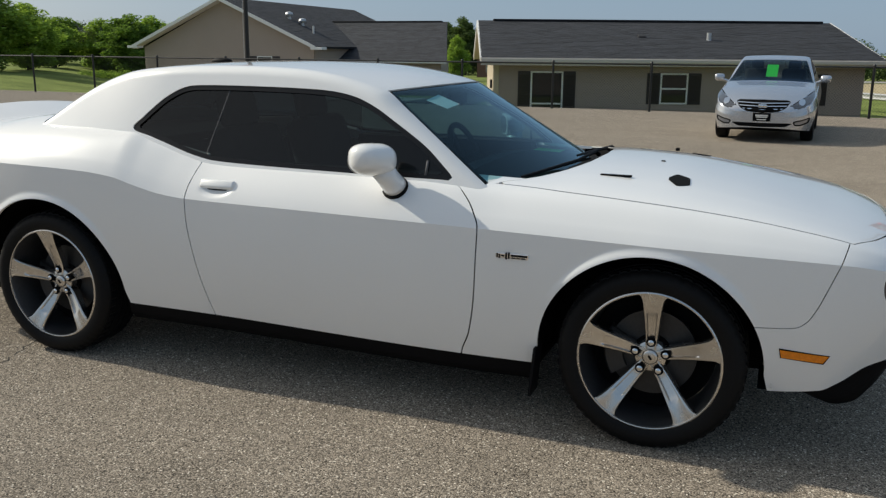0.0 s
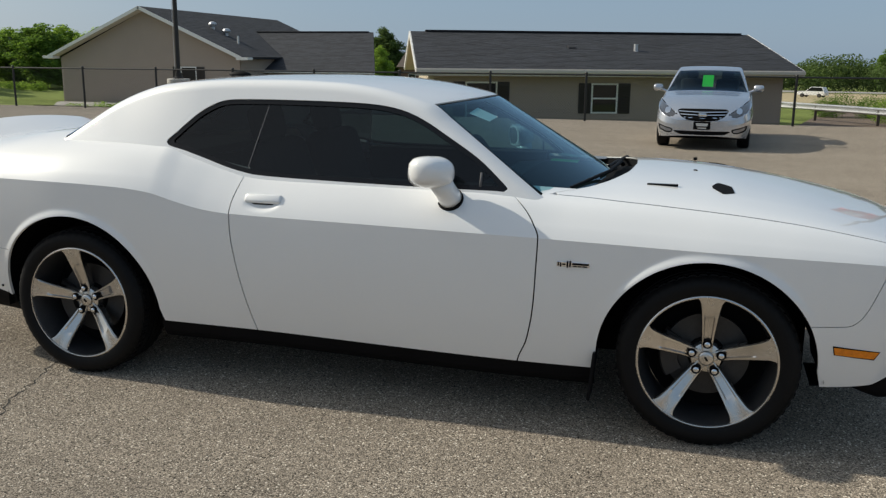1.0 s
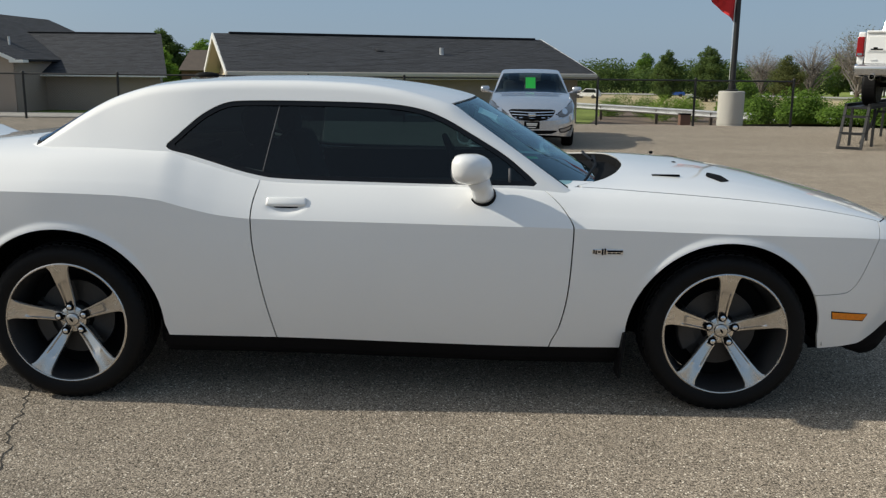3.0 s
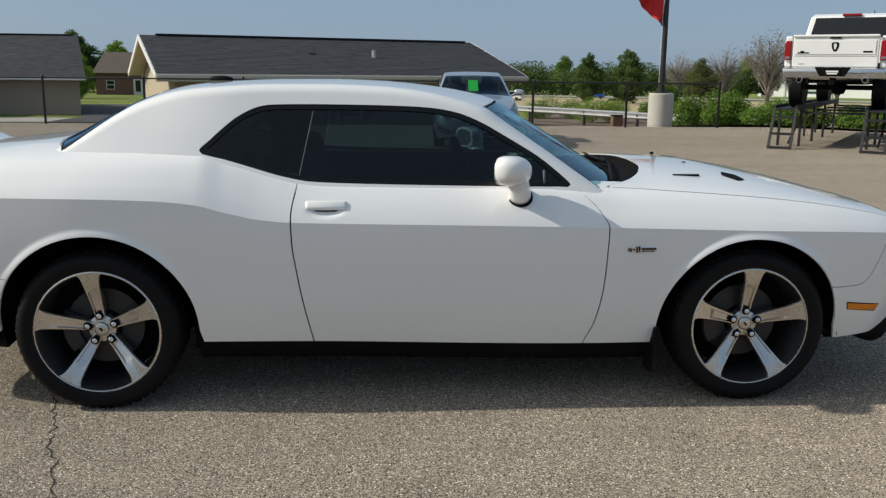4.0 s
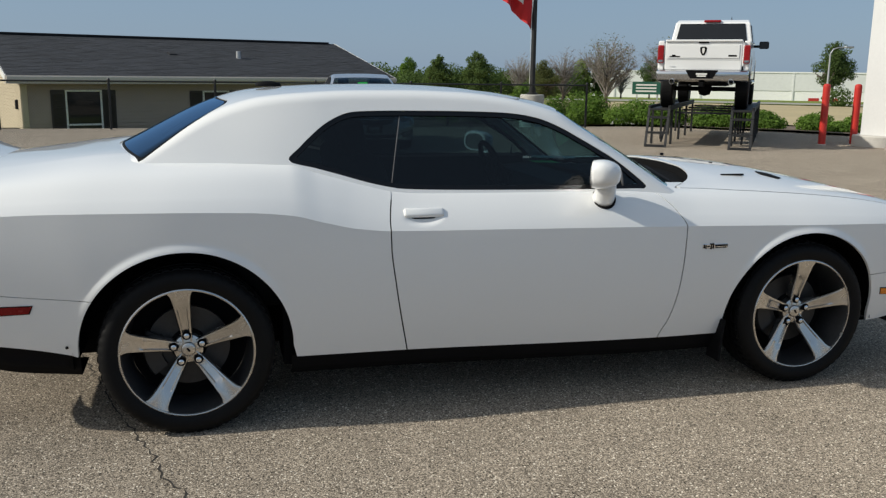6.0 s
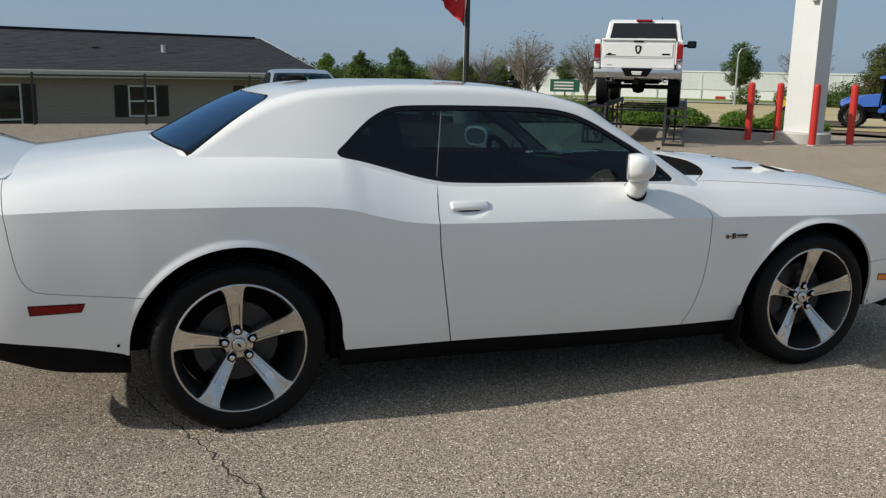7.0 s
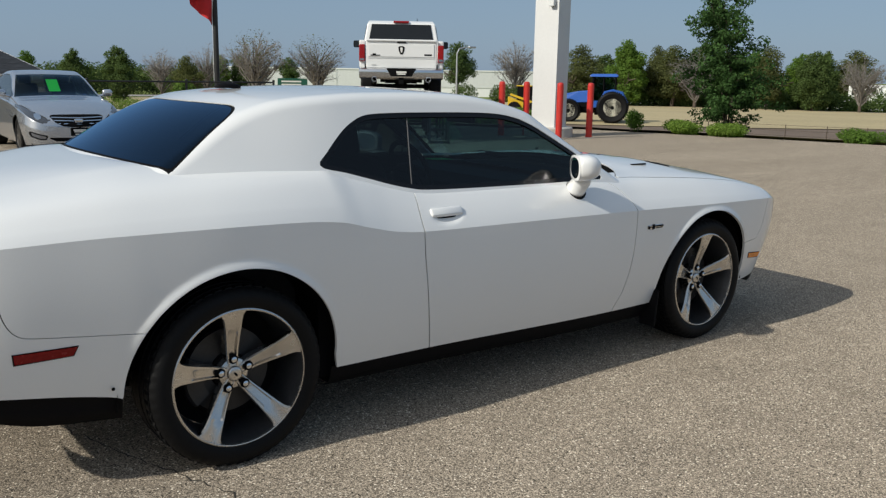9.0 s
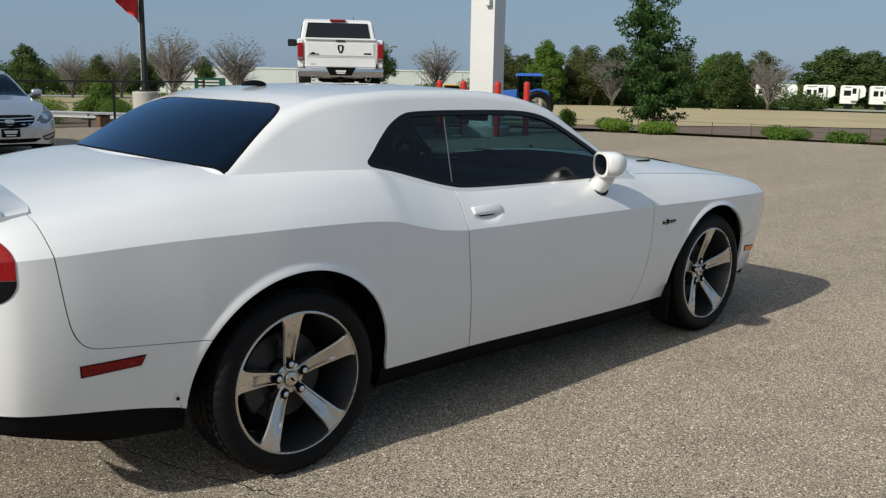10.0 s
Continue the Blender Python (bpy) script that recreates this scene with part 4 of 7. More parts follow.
car, LOWER, UPPER = build_coupe()
for cx, turn in ((0.0, -5), (2.946, 1)):
    wheel_parts(car, pose(cx, -.915, .3605), turn)
    wheel_parts(car, pose(cx, .915, .3605, 0, 0, 180), turn + 20)


def build_coupe_details(car):
    """Mirrors, spoiler, wipers, underside and cabin of the coupe."""
    for s in (1, -1):
        # mirror: a rounded shell cut off flat at its back, on a stalk
        bm = bmesh.new()
        bmesh.ops.create_uvsphere(bm, u_segments=40, v_segments=24, radius=1)
        for v in bm.verts:
            x, y, z = v.co
            f = lambda t, p: math.copysign(abs(t) ** p, t)
            y, z = f(y, .72), f(z, .74)
            x = f(x, .9)
            nx = max(x, -.46) * (.076 if x > 0 else .104)
            taper = 1 - .16 * max(0, x)
            v.co = (nx, y * .102 * taper, z * .066 * taper + (.008 if y * s < 0 else -.004) * abs(y))
        m = pose(1.817, -s * .970, 1.085, 0, 0, s * -30)
        shell = part("mirror", bm, WHITE, car, "body-coloured door mirror", smooth=True)
        shell.matrix_basis = m
        g = bmesh.new()
        bmesh.ops.create_circle(g, cap_ends=True, segments=32, radius=1)
        for v in g.verts:
            x, y, z = v.co
            v.co = (-.0492, math.copysign(abs(x) ** .8, x) * .080, math.copysign(abs(y) ** .8, y) * .052)
        part("mirror_rim", bm_ring(.096, .063, .080, .051, -.0489), WHITE, shell)
        part("mirror_glass", g, MIRROR, shell, "mirror glass")
        pts = [(1.866, -s * .862, .957), (1.862, -s * .886, .978), (1.852, -s * .920, 1.012), (1.836, -s * .944, 1.05)]
        stalk = part("mirror_stalk", sweep_bm(pts, [.053, .049, .047, .050], 20), WHITE, car, smooth=True)
        part("mirror_gasket", sweep_bm([(1.867, -s * .862, .951), (1.865, -s * .875, .964)], [.058, .0565], 20), DARK, car, "black mirror gasket")
        # mud flaps
        fl = part("mud_flap", box_bm(-.007, .007, -.055, .055, -.11, .10, .005, 2), BLACKTRIM, car, "black mud flap")
        fl.matrix_basis = pose(2.494, -s * .884, .262, 0, 5, 0)
    # panels that close the body at both ends
    for name, x, dx, label in (("tail_panel", -1.133, .022, "white tail panel"), ("nose_panel", 3.890, -.012, "white nose panel")):
        w, z = lower_section(x)
        ring = [(a, b) for a, b in zip(w, z)] + [(-a, b) for a, b in zip(w[::-1][1:], z[::-1][1:])]
        bm = bmesh.new()
        face = bm.faces.new([bm.verts.new((x, -a, b)) for a, b in ring])
        deep = bmesh.ops.extrude_face_region(bm, geom=[face])
        for v in deep["geom"]:
            if isinstance(v, bmesh.types.BMVert):
                v.co.x += dx
        bmesh.ops.remove_doubles(bm, verts=bm.verts[:], dist=1e-5)
        part(name, bm, WHITE, car, label)
    # spoiler on the boot lid
    rows, n = [], 41
    for i in range(n):
        w = -.71 + 1.42 * i / (n - 1)
        e = abs(w) / .71
        drop = .055 * max(0, (e - .74) / .26) ** 1.4
        lead = -.795 - .020 * e ** 2 - .030 * max(0, (e - .80) / .20) ** 1.6
        z0 = 1.118 - .058 * e ** 2
        end = -1.055 + .07 * e ** 4
        prof = [(lead, z0 - .03), (lead - .012, z0 + .006), (lead - .09, z0 + .024 - drop * .5), (end + .05, z0 + .060 - drop), (end, z0 + .070 - drop), (end - .006, z0 + .058 - drop), (end + .012, z0 - .10), (end + .05, z0 - .18)]
        rows += [(x, -w, z) for x, z in prof]
    k = 8
    faces = [(i * k + j, i * k + j + 1, (i + 1) * k + j + 1, (i + 1) * k + j) for i in range(n - 1) for j in range(k - 1)]
    faces += [tuple(range(k)), tuple(range((n - 1) * k + k - 1, (n - 1) * k - 1, -1))]
    sp = raw("spoiler", rows, faces, WHITE, car, "white boot spoiler", smooth=True)
    sp.data.set_sharp_from_angle(angle=radians(40))
    y = -.556
    part("bonnet_badge", box_bm(2.66, 2.79, y - .008, y + .008, 1.017, 1.0255, .002, 1), DARK, car, "small dark badge bar")
    part("badge_line", box_bm(2.675, 2.775, y - .0045, y + .0045, 1.0255, 1.0265), CHROME, car)
    # aerial, washer jets, wipers
    bm = bmesh.new()
    bmesh.ops.create_uvsphere(bm, u_segments=20, v_segments=10, radius=1)
    for v in bm.verts:
        v.co = (v.co.x * .066 + .41, v.co.y * .028 + .03, max(v.co.z, -.3) * .020 + 1.449)
    part("roof_aerial", bm, BLACKTRIM, car, "small black roof aerial", smooth=True)
    for x, w in ((2.86, .12), (2.86, -.45)):
        part("washer_jet", box_bm(x - .010, x + .010, -w - .009, -w + .009, 1.026, 1.042, .004, 2), DARK, car)
    for a, b, c in (((2.50, .22, 1.015), (2.46, -.12, 1.018), (2.34, -.62, 1.000)), ((2.50, .66, .995), (2.47, .38, 1.022), (2.45, -.05, 1.036))):
        part("wiper_arm", sweep_bm([a, (a[0] - .01, a[1] - .03, a[2] + .018), b], [.012, .010, .007], 8), BLACKTRIM, car)
        part("wiper_blade", sweep_bm([(b[0] + .015, b[1] + .24, b[2] - .014), b, c], [.006, .009, .006], 6), BLACKTRIM, car)
    # underside: floor, boot, engine bay and the wall between the wheels, all dark
    for name, dims in (("floor_pan", (.46, 2.46, -.79, .79, .205, .262)), ("front_floor", (2.46, 3.36, -.42, .42, .215, .262)), ("rear_floor", (-.80, .46, -.42, .42, .235, .30)), ("boot_well", (-.93, -.46, -.70, .70, .42, .93)), ("rear_bulkhead", (.40, .46, -.82, .82, .25, .98)),
                       ("firewall", (2.38, 2.46, -.80, .80, .25, .93)), ("engine_bay", (2.47, 3.36, -.48, .48, .25, .90)), ("front_frame", (3.37, 3.66, -.70, .70, .40, .74)), ("rear_tunnel", (-.46, .42, -.46, .46, .25, .96)),
                       ("door_lining", (.5, 2.2, -.82, -.78, .26, .93)), ("door_lining", (.5, 2.2, .78, .82, .26, .93)), ("door_card", (.92, 2.02, -.810, -.69, .90, 1.013)), ("door_card", (.92, 2.02, .69, .810, .90, 1.013)), ("rear_shelf", (-.44, .30, -.66, .66, 1.02, 1.06))):
        part(name, box_bm(*dims), DARK, car)
    # cabin
    part("cabin_floor", box_bm(.44, 2.36, -.78, .78, .28, .34), CLOTH, car)
    bm = bmesh.new()
    prof = [(2.36, .93), (2.28, .965), (2.05, .975), (1.86, .955), (1.80, .90), (1.84, .70), (1.95, .60), (2.36, .60)]
    a = [bm.verts.new((x, -.77, z)) for x, z in prof]
    b = [bm.verts.new((x, .77, z)) for x, z in prof]
    for i in range(len(prof)):
        j = (i + 1) % len(prof)
        bm.faces.new((a[i], a[j], b[j], b[i]))
    bm.faces.new(a); bm.faces.new(b[::-1])
    part("dashboard", bm, CLOTH, car, "dark grey dashboard")
    for w in (.37, -.37):
        y = -w
        part("seat_cushion", box_bm(.98, 1.50, y - .25, y + .25, .42, .62, .07, 3), CLOTH, car, smooth=True)
        part("seat_back", box_bm(-.09, .09, -.25, .25, 0, .62, .07, 3, pose(.98, y, .55, 0, -18, 0)), CLOTH, car, smooth=True)
        part("head_restraint", box_bm(-.055, .055, -.13, .13, 0, .19, .05, 3, pose(.79, y, 1.13, 0, -12, 0)), CLOTH, car, smooth=True)
    part("rear_seat", box_bm(.10, .50, -.62, .62, .45, .98, .07, 3), CLOTH, car, smooth=True)
    ring = []
    wheel_m = pose(1.74, .38, .95, 0, 66, 0)
    for i in range(33):
        a = 2 * math.pi * i / 32
        ring.append(wheel_m @ Vector((.185 * math.cos(a), .185 * math.sin(a), 0)))
    part("steering_wheel", sweep_bm(ring, .016, 8), DARK, car)
    for a in (90, 210, 330):
        part("steering_spoke", tube_bm(wheel_m @ Vector((0, 0, -.02)), wheel_m @ Vector((.18 * math.cos(radians(a)), .18 * math.sin(radians(a)), 0)), .018, .014), DARK, car)
    part("steering_column", tube_bm(wheel_m @ Vector((0, 0, 0)), (1.95, .38, .86), .04, .05), DARK, car)
    part("inner_mirror", box_bm(1.80, 1.83, -.12, .12, 1.255, 1.315, .012, 2), DARK, car)
    # papers inside the windscreen
    raw("windscreen_sticker", [(1.93, -.435, 1.262), (1.842, -.475, 1.300), (1.852, -.345, 1.319), (1.942, -.310, 1.277)], [(0, 1, 2, 3)], PAPER, car, "pale paper sticker")
    raw("green_sheet", [(2.06, .54, .980), (2.22, .54, .977), (2.22, .70, .977), (2.06, .70, .980)], [(0, 1, 2, 3)], GREENCARD, car, "green paper sheet on the dashboard")
    # nose: dark grille behind the bumper's front edge
    part("grille", box_bm(3.80, 3.872, -.50, .50, .55, .74, .02, 2), BLACKTRIM, car, "black grille")


def bm_ring(a, b, c, d, x):
    """A flat oval ring in a plane across x."""
    bm = bmesh.new()
    n = 32
    o, i = [], []
    for k in range(n):
        t = 2 * math.pi * k / n
        cy, cz = math.copysign(abs(math.cos(t)) ** .8, math.cos(t)), math.copysign(abs(math.sin(t)) ** .8, math.sin(t))
        o.append(bm.verts.new((x, a * cy, b * cz)))
        i.append(bm.verts.new((x - .004, c * cy, d * cz)))
    for k in range(n):
        bm.faces.new((o[k], o[(k + 1) % n], i[(k + 1) % n], i[k]))
    return bm


build_coupe_details(car)
for k, (pts, ws) in enumerate((
        ([(-.75, 1.9), (-.62, 1.25), (-.46, .72), (-.36, .36), (-.30, .18), (-.235, .02), (-.17, -.17), (-.10, -.40), (-.02, -.60), (.05, -.80), (.16, -1.15), (.34, -1.6)], [.008, .008, .007, .008, .008, .008, .009, .008, .009, .008, .008, .008]),)):
    ribbon("crack", pts, ws, .0016, CRACK, "crooked dark crack in the pavement", "crack", 20 + k)


# ---- buildings ----
def lap_wall(name, parent, p0, p1, z0, z1, pitch, material, gable=None, label=""):
    """Lapped siding boards on a wall from p0 to p1 (x, y), the outer face to the right of that way; gable: the height of a peak."""
    p0, p1 = Vector((*p0, 0)), Vector((*p1, 0))
    d = (p1 - p0).normalized()
    out = Vector((d.y, -d.x, 0))
    length = (p1 - p0).length
    verts, faces = [], []
    top = gable if gable else z1
    z = z0
    while z < top - .01:
        zt = min(z + pitch, top)

        def span(h):
            if h <= z1 or not gable:
                return 0.0, length
            k = (h - z1) / (gable - z1) * length / 2
            return k, length - k
        a0, a1 = span(z)
        b0, b1 = span(zt)
        k = len(verts)
        for u, h, o in ((a0, z, .026), (a1, z, .026), (b1, zt, .004), (b0, zt, .004), (a0, z, 0), (a1, z, 0)):
            verts.append(p0 + d * u + out * o + Vector((0, 0, h)))
        faces += [(k, k + 1, k + 2, k + 3), (k + 4, k + 5, k + 1, k)]
        z = zt
    ob = raw(name, verts, faces, material, parent, label)
    ob["kind"] = "stuff"
    return ob


def shingle_slope(name, parent, a, b, c, d, material, tab=.33, course=.15, seed=1):
    """Shingle tabs on a slope: a to b along the eave, d to c along the ridge."""
    rnd = random.Random(seed)
    a, b, c, d = (Vector(v) for v in (a, b, c, d))
    n = (b - a).cross(d - a).normalized()
    if n.z < 0:
        n = -n
    rows = max(3, int(((d - a).length + (c - b).length) / 2 / course))
    verts, faces = [], []
    for r in range(rows):
        t0, t1 = r / rows, min(1.0, (r + 1.25) / rows)
        e0, e1, f0, f1 = a.lerp(d, t0), b.lerp(c, t0), a.lerp(d, t1), b.lerp(c, t1)
        cols = max(2, int((e1 - e0).length / tab))
        off = (r % 2) * .5
        for q in range(-1, cols + 1):
            u0, u1 = max(0, (q + off + .02) / cols), min(1, (q + off + .98) / cols)
            if u1 <= u0:
                continue
            lift = .009 + rnd.uniform(0, .006)
            drop = rnd.uniform(-.006, .006)
            k = len(verts)
            way = (e0 - f0).normalized() * drop
            verts += [e0.lerp(e1, u0) + n * lift + way, e0.lerp(e1, u1) + n * lift + way, f0.lerp(f1, u1) + n * .004, f0.lerp(f1, u0) + n * .004, e0.lerp(e1, u0) + way, e0.lerp(e1, u1) + way]
            faces += [(k, k + 1, k + 2, k + 3), (k + 4, k + 5, k + 1, k)]
    ob = raw(name, verts, faces, material, parent)
    ob["kind"] = "stuff"
    return ob


def slab(name, parent, corners, thick, material, label=""):
    """A flat plate with thickness below its corners."""
    bm = bmesh.new()
    c = [Vector(v) for v in corners]
    n = (c[1] - c[0]).cross(c[2] - c[0]).normalized()
    if n.z < 0:
        n = -n
    t = [bm.verts.new(v) for v in c]
    l = [bm.verts.new(v - n * thick) for v in c]
    bm.faces.new(t); bm.faces.new(l[::-1])
    for i in range(len(c)):
        j = (i + 1) % len(c)
        bm.faces.new((t[i], l[i], l[j], t[j]))
    return part(name, bm, material, parent, label)


def house_window(parent, u0, u1, z0, z1, y, shutters=.38, mullions=((), (.5,)), name="window"):
    """A framed window in a wall facing -y at y, with dark shutters."""
    fr = .05
    pane = part(name, box_bm(u0 + fr, u1 - fr, y - .030, y - .022, z0 + fr, z1 - fr), HOUSEGLASS, parent, "dark glass")
    for dims in ((u0, u1, z1 - fr, z1), (u0, u1, z0, z0 + fr), (u0, u0 + fr, z0 + fr, z1 - fr), (u1 - fr, u1, z0 + fr, z1 - fr)):
        part("window_frame", box_bm(dims[0], dims[1], y - .050, y + .03, dims[2], dims[3]), WHITETRIM, pane)
    for t in mullions[1]:
        z = z0 + (z1 - z0) * t
        part("window_bar", box_bm(u0 + fr, u1 - fr, y - .042, y + .0, z - .025, z + .025), WHITETRIM, pane)
    for t in mullions[0]:
        u = u0 + (u1 - u0) * t
        part("window_bar", box_bm(u - .02, u + .02, y - .040, y + .0, z0 + fr, z1 - fr), WHITETRIM, pane)
    if shutters:
        for a, b in ((u0 - shutters - .01, u0 - .01), (u1 + .01, u1 + shutters + .01)):
            sh = part("shutter", box_bm(a, b, y - .045, y - .018, z0, z1, .006, 1), SHUTTER, parent, "dark brown louvred shutter")
            n = int((z1 - z0 - .1) / .05)
            bm = bmesh.new()
            for i in range(n):
                z = z0 + .06 + i * .05
                add_box(bm, a + .045, b - .045, -.006, .006, -.018, .018, pose(0, y - .048, z, 25, 0, 0))
            lou = part("louvre", bm, SHUTTER, sh)
            lou["kind"] = "stuff"
    return pane


def build_long_house():
    h = thing("house", pose(-5.36, 22.5, -1.0, 0, 0, 20.5), "long single-storey house with tan siding and a charcoal shingle roof", "house")
    Zb = 1.0      # heights below are over the lot; the house stands lower
    L, R, E, F = 12.35, 4.5, 1.29 + Zb, 2.54 + Zb
    part("wall_core", box_bm(.55, 11.9, .52, 8.5, 0, E - .1), FASCIA, h)
    lap_wall("wall_siding", h, (.56, .50), (11.9, .50), 0, E - .08, .105, SIDING, label="tan lapped siding")
    # this gable end, its soffit and corner take the sun-lightened siding colour
    lap_wall("gable_siding", h, (.55, 8.5), (.55, .50), 0, E - .08, .105, SIDINGLIT, gable=F - .15, label="tan lapped siding on the gable end, lightened as if sunlit")
    lap_wall("gable_siding", h, (11.9, .50), (11.9, 8.5), 0, E - .08, .105, SIDING, gable=F - .15)
    slab("roof", h, [(0, 0, E), (L, 0, E), (L, R, F), (0, R, F)], .10, SHINGLE, "charcoal shingle roof slope")
    slab("roof", h, [(0, 2 * R, E), (L, 2 * R, E), (L, R, F), (0, R, F)], .10, SHINGLE)
    shingle_slope("shingles", h, (0, -.02, E), (L, -.02, E), (L, R, F), (0, R, F), SHINGLE, seed=3)
    part("ridge_cap", box_bm(.55, L - .3, R - .14, R + .14, F - .01, F + .055, .02, 2), RIDGECAP, h, "raised black ridge vent")
    part("fascia", box_bm(0, L, -.03, .0, E - .21, E + .015), FASCIA, h, "taupe fascia board")
    part("gutter", box_bm(0, L, -.11, -.032, E - .12, E - .005, .02, 2), FASCIA, h)
    part("soffit", box_bm(.02, L - .02, 0, .52, E - .21, E - .18), FASCIA, h)
    for x0, x1 in ((-.02, .03), (L - .03, L + .02)):
        for y0, y1 in ((0, R), (2 * R, R)):
            slab("rake_board", h, [(x0, y0, E + .012), (x1, y0, E + .012), (x1, y1, F + .012), (x0, y1, F + .012)], .17, WHITETRIM, "white rake board")
    for y0, y1 in ((.05, R), (2 * R - .05, R)):
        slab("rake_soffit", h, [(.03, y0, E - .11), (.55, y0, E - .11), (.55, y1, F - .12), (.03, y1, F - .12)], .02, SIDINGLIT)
    part("corner_post", box_bm(.42, .58, .44, .58, 0, E - .1, .01, 1), SIDINGLIT, h, "corner facing in tan lightened as if sunlit")
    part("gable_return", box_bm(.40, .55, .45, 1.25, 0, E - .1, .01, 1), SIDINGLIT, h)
    lamp = part("wall_lamp", box_bm(.33, .41, .9, 1.0, 1.35, 1.62, .015, 1), RIDGECAP, h, "black wall lantern")
    house_window(h, 1.57, 2.58, .30, 1.90, .50, .38, ((), (.38,)))
    house_window(h, 5.60, 6.46, .92, 1.87, .50, .40)
    house_window(h, 9.50, 10.36, .92, 1.87, .50, .40)
    part("vent_pipe", tube_bm((7.5, 2.2, 1.55 + Zb), (7.5, 2.2, 2.13 + Zb), .078, .074, 16), GALV, h, "pale metal vent pipe")
    part("vent_flashing", revolve_at((7.5, 2.2, 1.86 + Zb), [(.16, -.10), (.14, .0), (.07, .05), (.06, .10)]), GALV, h)
    part("roof_vent", box_bm(-.13, .13, -.15, .15, 0, .11, .03, 2, pose(5.37, 2.55, 1.94 + Zb, 17, 0, 0)), RIDGECAP, h, "black box roof vent")
    return h


def revolve_at(place, profile, n=20):
    bm = revolve_bm(profile, n, "Z")
    bm.transform(Matrix.Translation(place))
    return bm


def prism_up(points, z0, z1):
    """A solid from an x-y outline between two heights."""
    bm = bmesh.new()
    a, b = [bm.verts.new((x, y, z0)) for x, y in points], [bm.verts.new((x, y, z1)) for x, y in points]
    for i in range(len(points)):
        j = (i + 1) % len(points)
        bm.faces.new((a[i], a[j], b[j], b[i]))
    bm.faces.new(a[::-1]); bm.faces.new(b)
    return bm


def build_gable_house():
    h = thing("house", pose(-24.25, 36.0, -1.0), "large house with a wide tan gable front and charcoal roof", "house")
    E, F, W = 2.62, 5.08, 5.65
    part("wall_core", box_bm(-W + .5, W - .4, .55, 15, 0, E - .1), FASCIA, h)
    lap_wall("gable_siding", h, (-W + .45, .5), (W - .35, .5), 0, E - .1, .115, SIDING, gable=F - .15, label="tan lapped siding")
    lap_wall("wall_siding", h, (W - .35, .5), (W - .35, 15), 0, E - .1, .115, SIDING)
    lap_wall("wall_siding", h, (-W + .45, 15), (-W + .45, .5), 0, E - .1, .115, SIDING)
    for s in (-1, 1):
        slab("roof", h, [(s * W, 0, E), (s * W, 15.5, E), (0, 15.5, F), (0, 0, F)], .10, SHINGLE, "charcoal shingle roof slope")
        shingle_slope("shingles", h, (s * W, 0, E), (s * W, 15.5, E), (0, 15.5, F), (0, 0, F), SHINGLE, .4, .2, seed=5 + s)
        slab("rake_board", h, [(s * W, -.02, E + .01), (s * W, .03, E + .01), (0, .03, F + .01), (0, -.02, F + .01)], .15, WHITETRIM, "white rake board")
        slab("rake_soffit", h, [(s * W, .03, E - .16), (s * W, .5, E - .16), (0, .5, F - .16), (0, .03, F - .16)], .02, FASCIA)
        part("eave_return", box_bm(s * W - .30, s * W + .36, -.01, .5, E - .15, E - .02, .01, 1), WHITETRIM, h)
    house_window(h, 1.95, 2.85, .65, 2.12, .5, .45)
    for x, y in ((2.3, 3.2), (3.1, 3.2)):
        z = F - x / W * (F - E)
        part("roof_turbine", revolve_at((x, y, z + .12), [(.10, -.15), (.10, .0), (.19, .03), (.22, .12), (.17, .22), (.0, .27)], 16), GALV, h, "round metal roof ventilator")
    part("vent_pipe", tube_bm((4.1, 2.6, F - 4.1 / W * (F - E)), (4.1, 2.6, F - 4.1 / W * (F - E) + .4), .05, .05, 10), WHITETRIM, h)
    # the wing: its roof falls towards the lot, and its end runs back askew
    yr, zr, ye, ze = 8.0, 4.05, 3.0, 1.95
    part("wing_wall", prism_up([(5.3, 3.5), (11.0, 3.5), (8.0, 12.5), (5.3, 12.5)], 0, ze - .1), SIDING, h, "tan wall of the wing")
    slab("wing_roof", h, [(2.0, ye, ze), (11.5, ye, ze), (9.6, yr, zr), (2.0, yr, zr)], .10, SHINGLE, "charcoal shingle roof of the wing")
    slab("wing_roof", h, [(2.0, 13, ze), (7.7, 13, ze), (9.6, yr, zr), (2.0, yr, zr)], .10, SHINGLE)
    shingle_slope("wing_shingles", h, (5.2, ye, ze), (11.5, ye, ze), (9.6, yr, zr), (2.6, yr, zr), SHINGLE, .4, .2, seed=9)
    part("ridge_cap", box_bm(2.4, 9.3, yr - .12, yr + .12, zr, zr + .06, .02, 1), RIDGECAP, h)
    part("wing_gutter", box_bm(5.3, 11.5, ye - .12, ye + .02, ze - .12, ze, .02, 1), WHITETRIM, h, "white gutter")
    return h


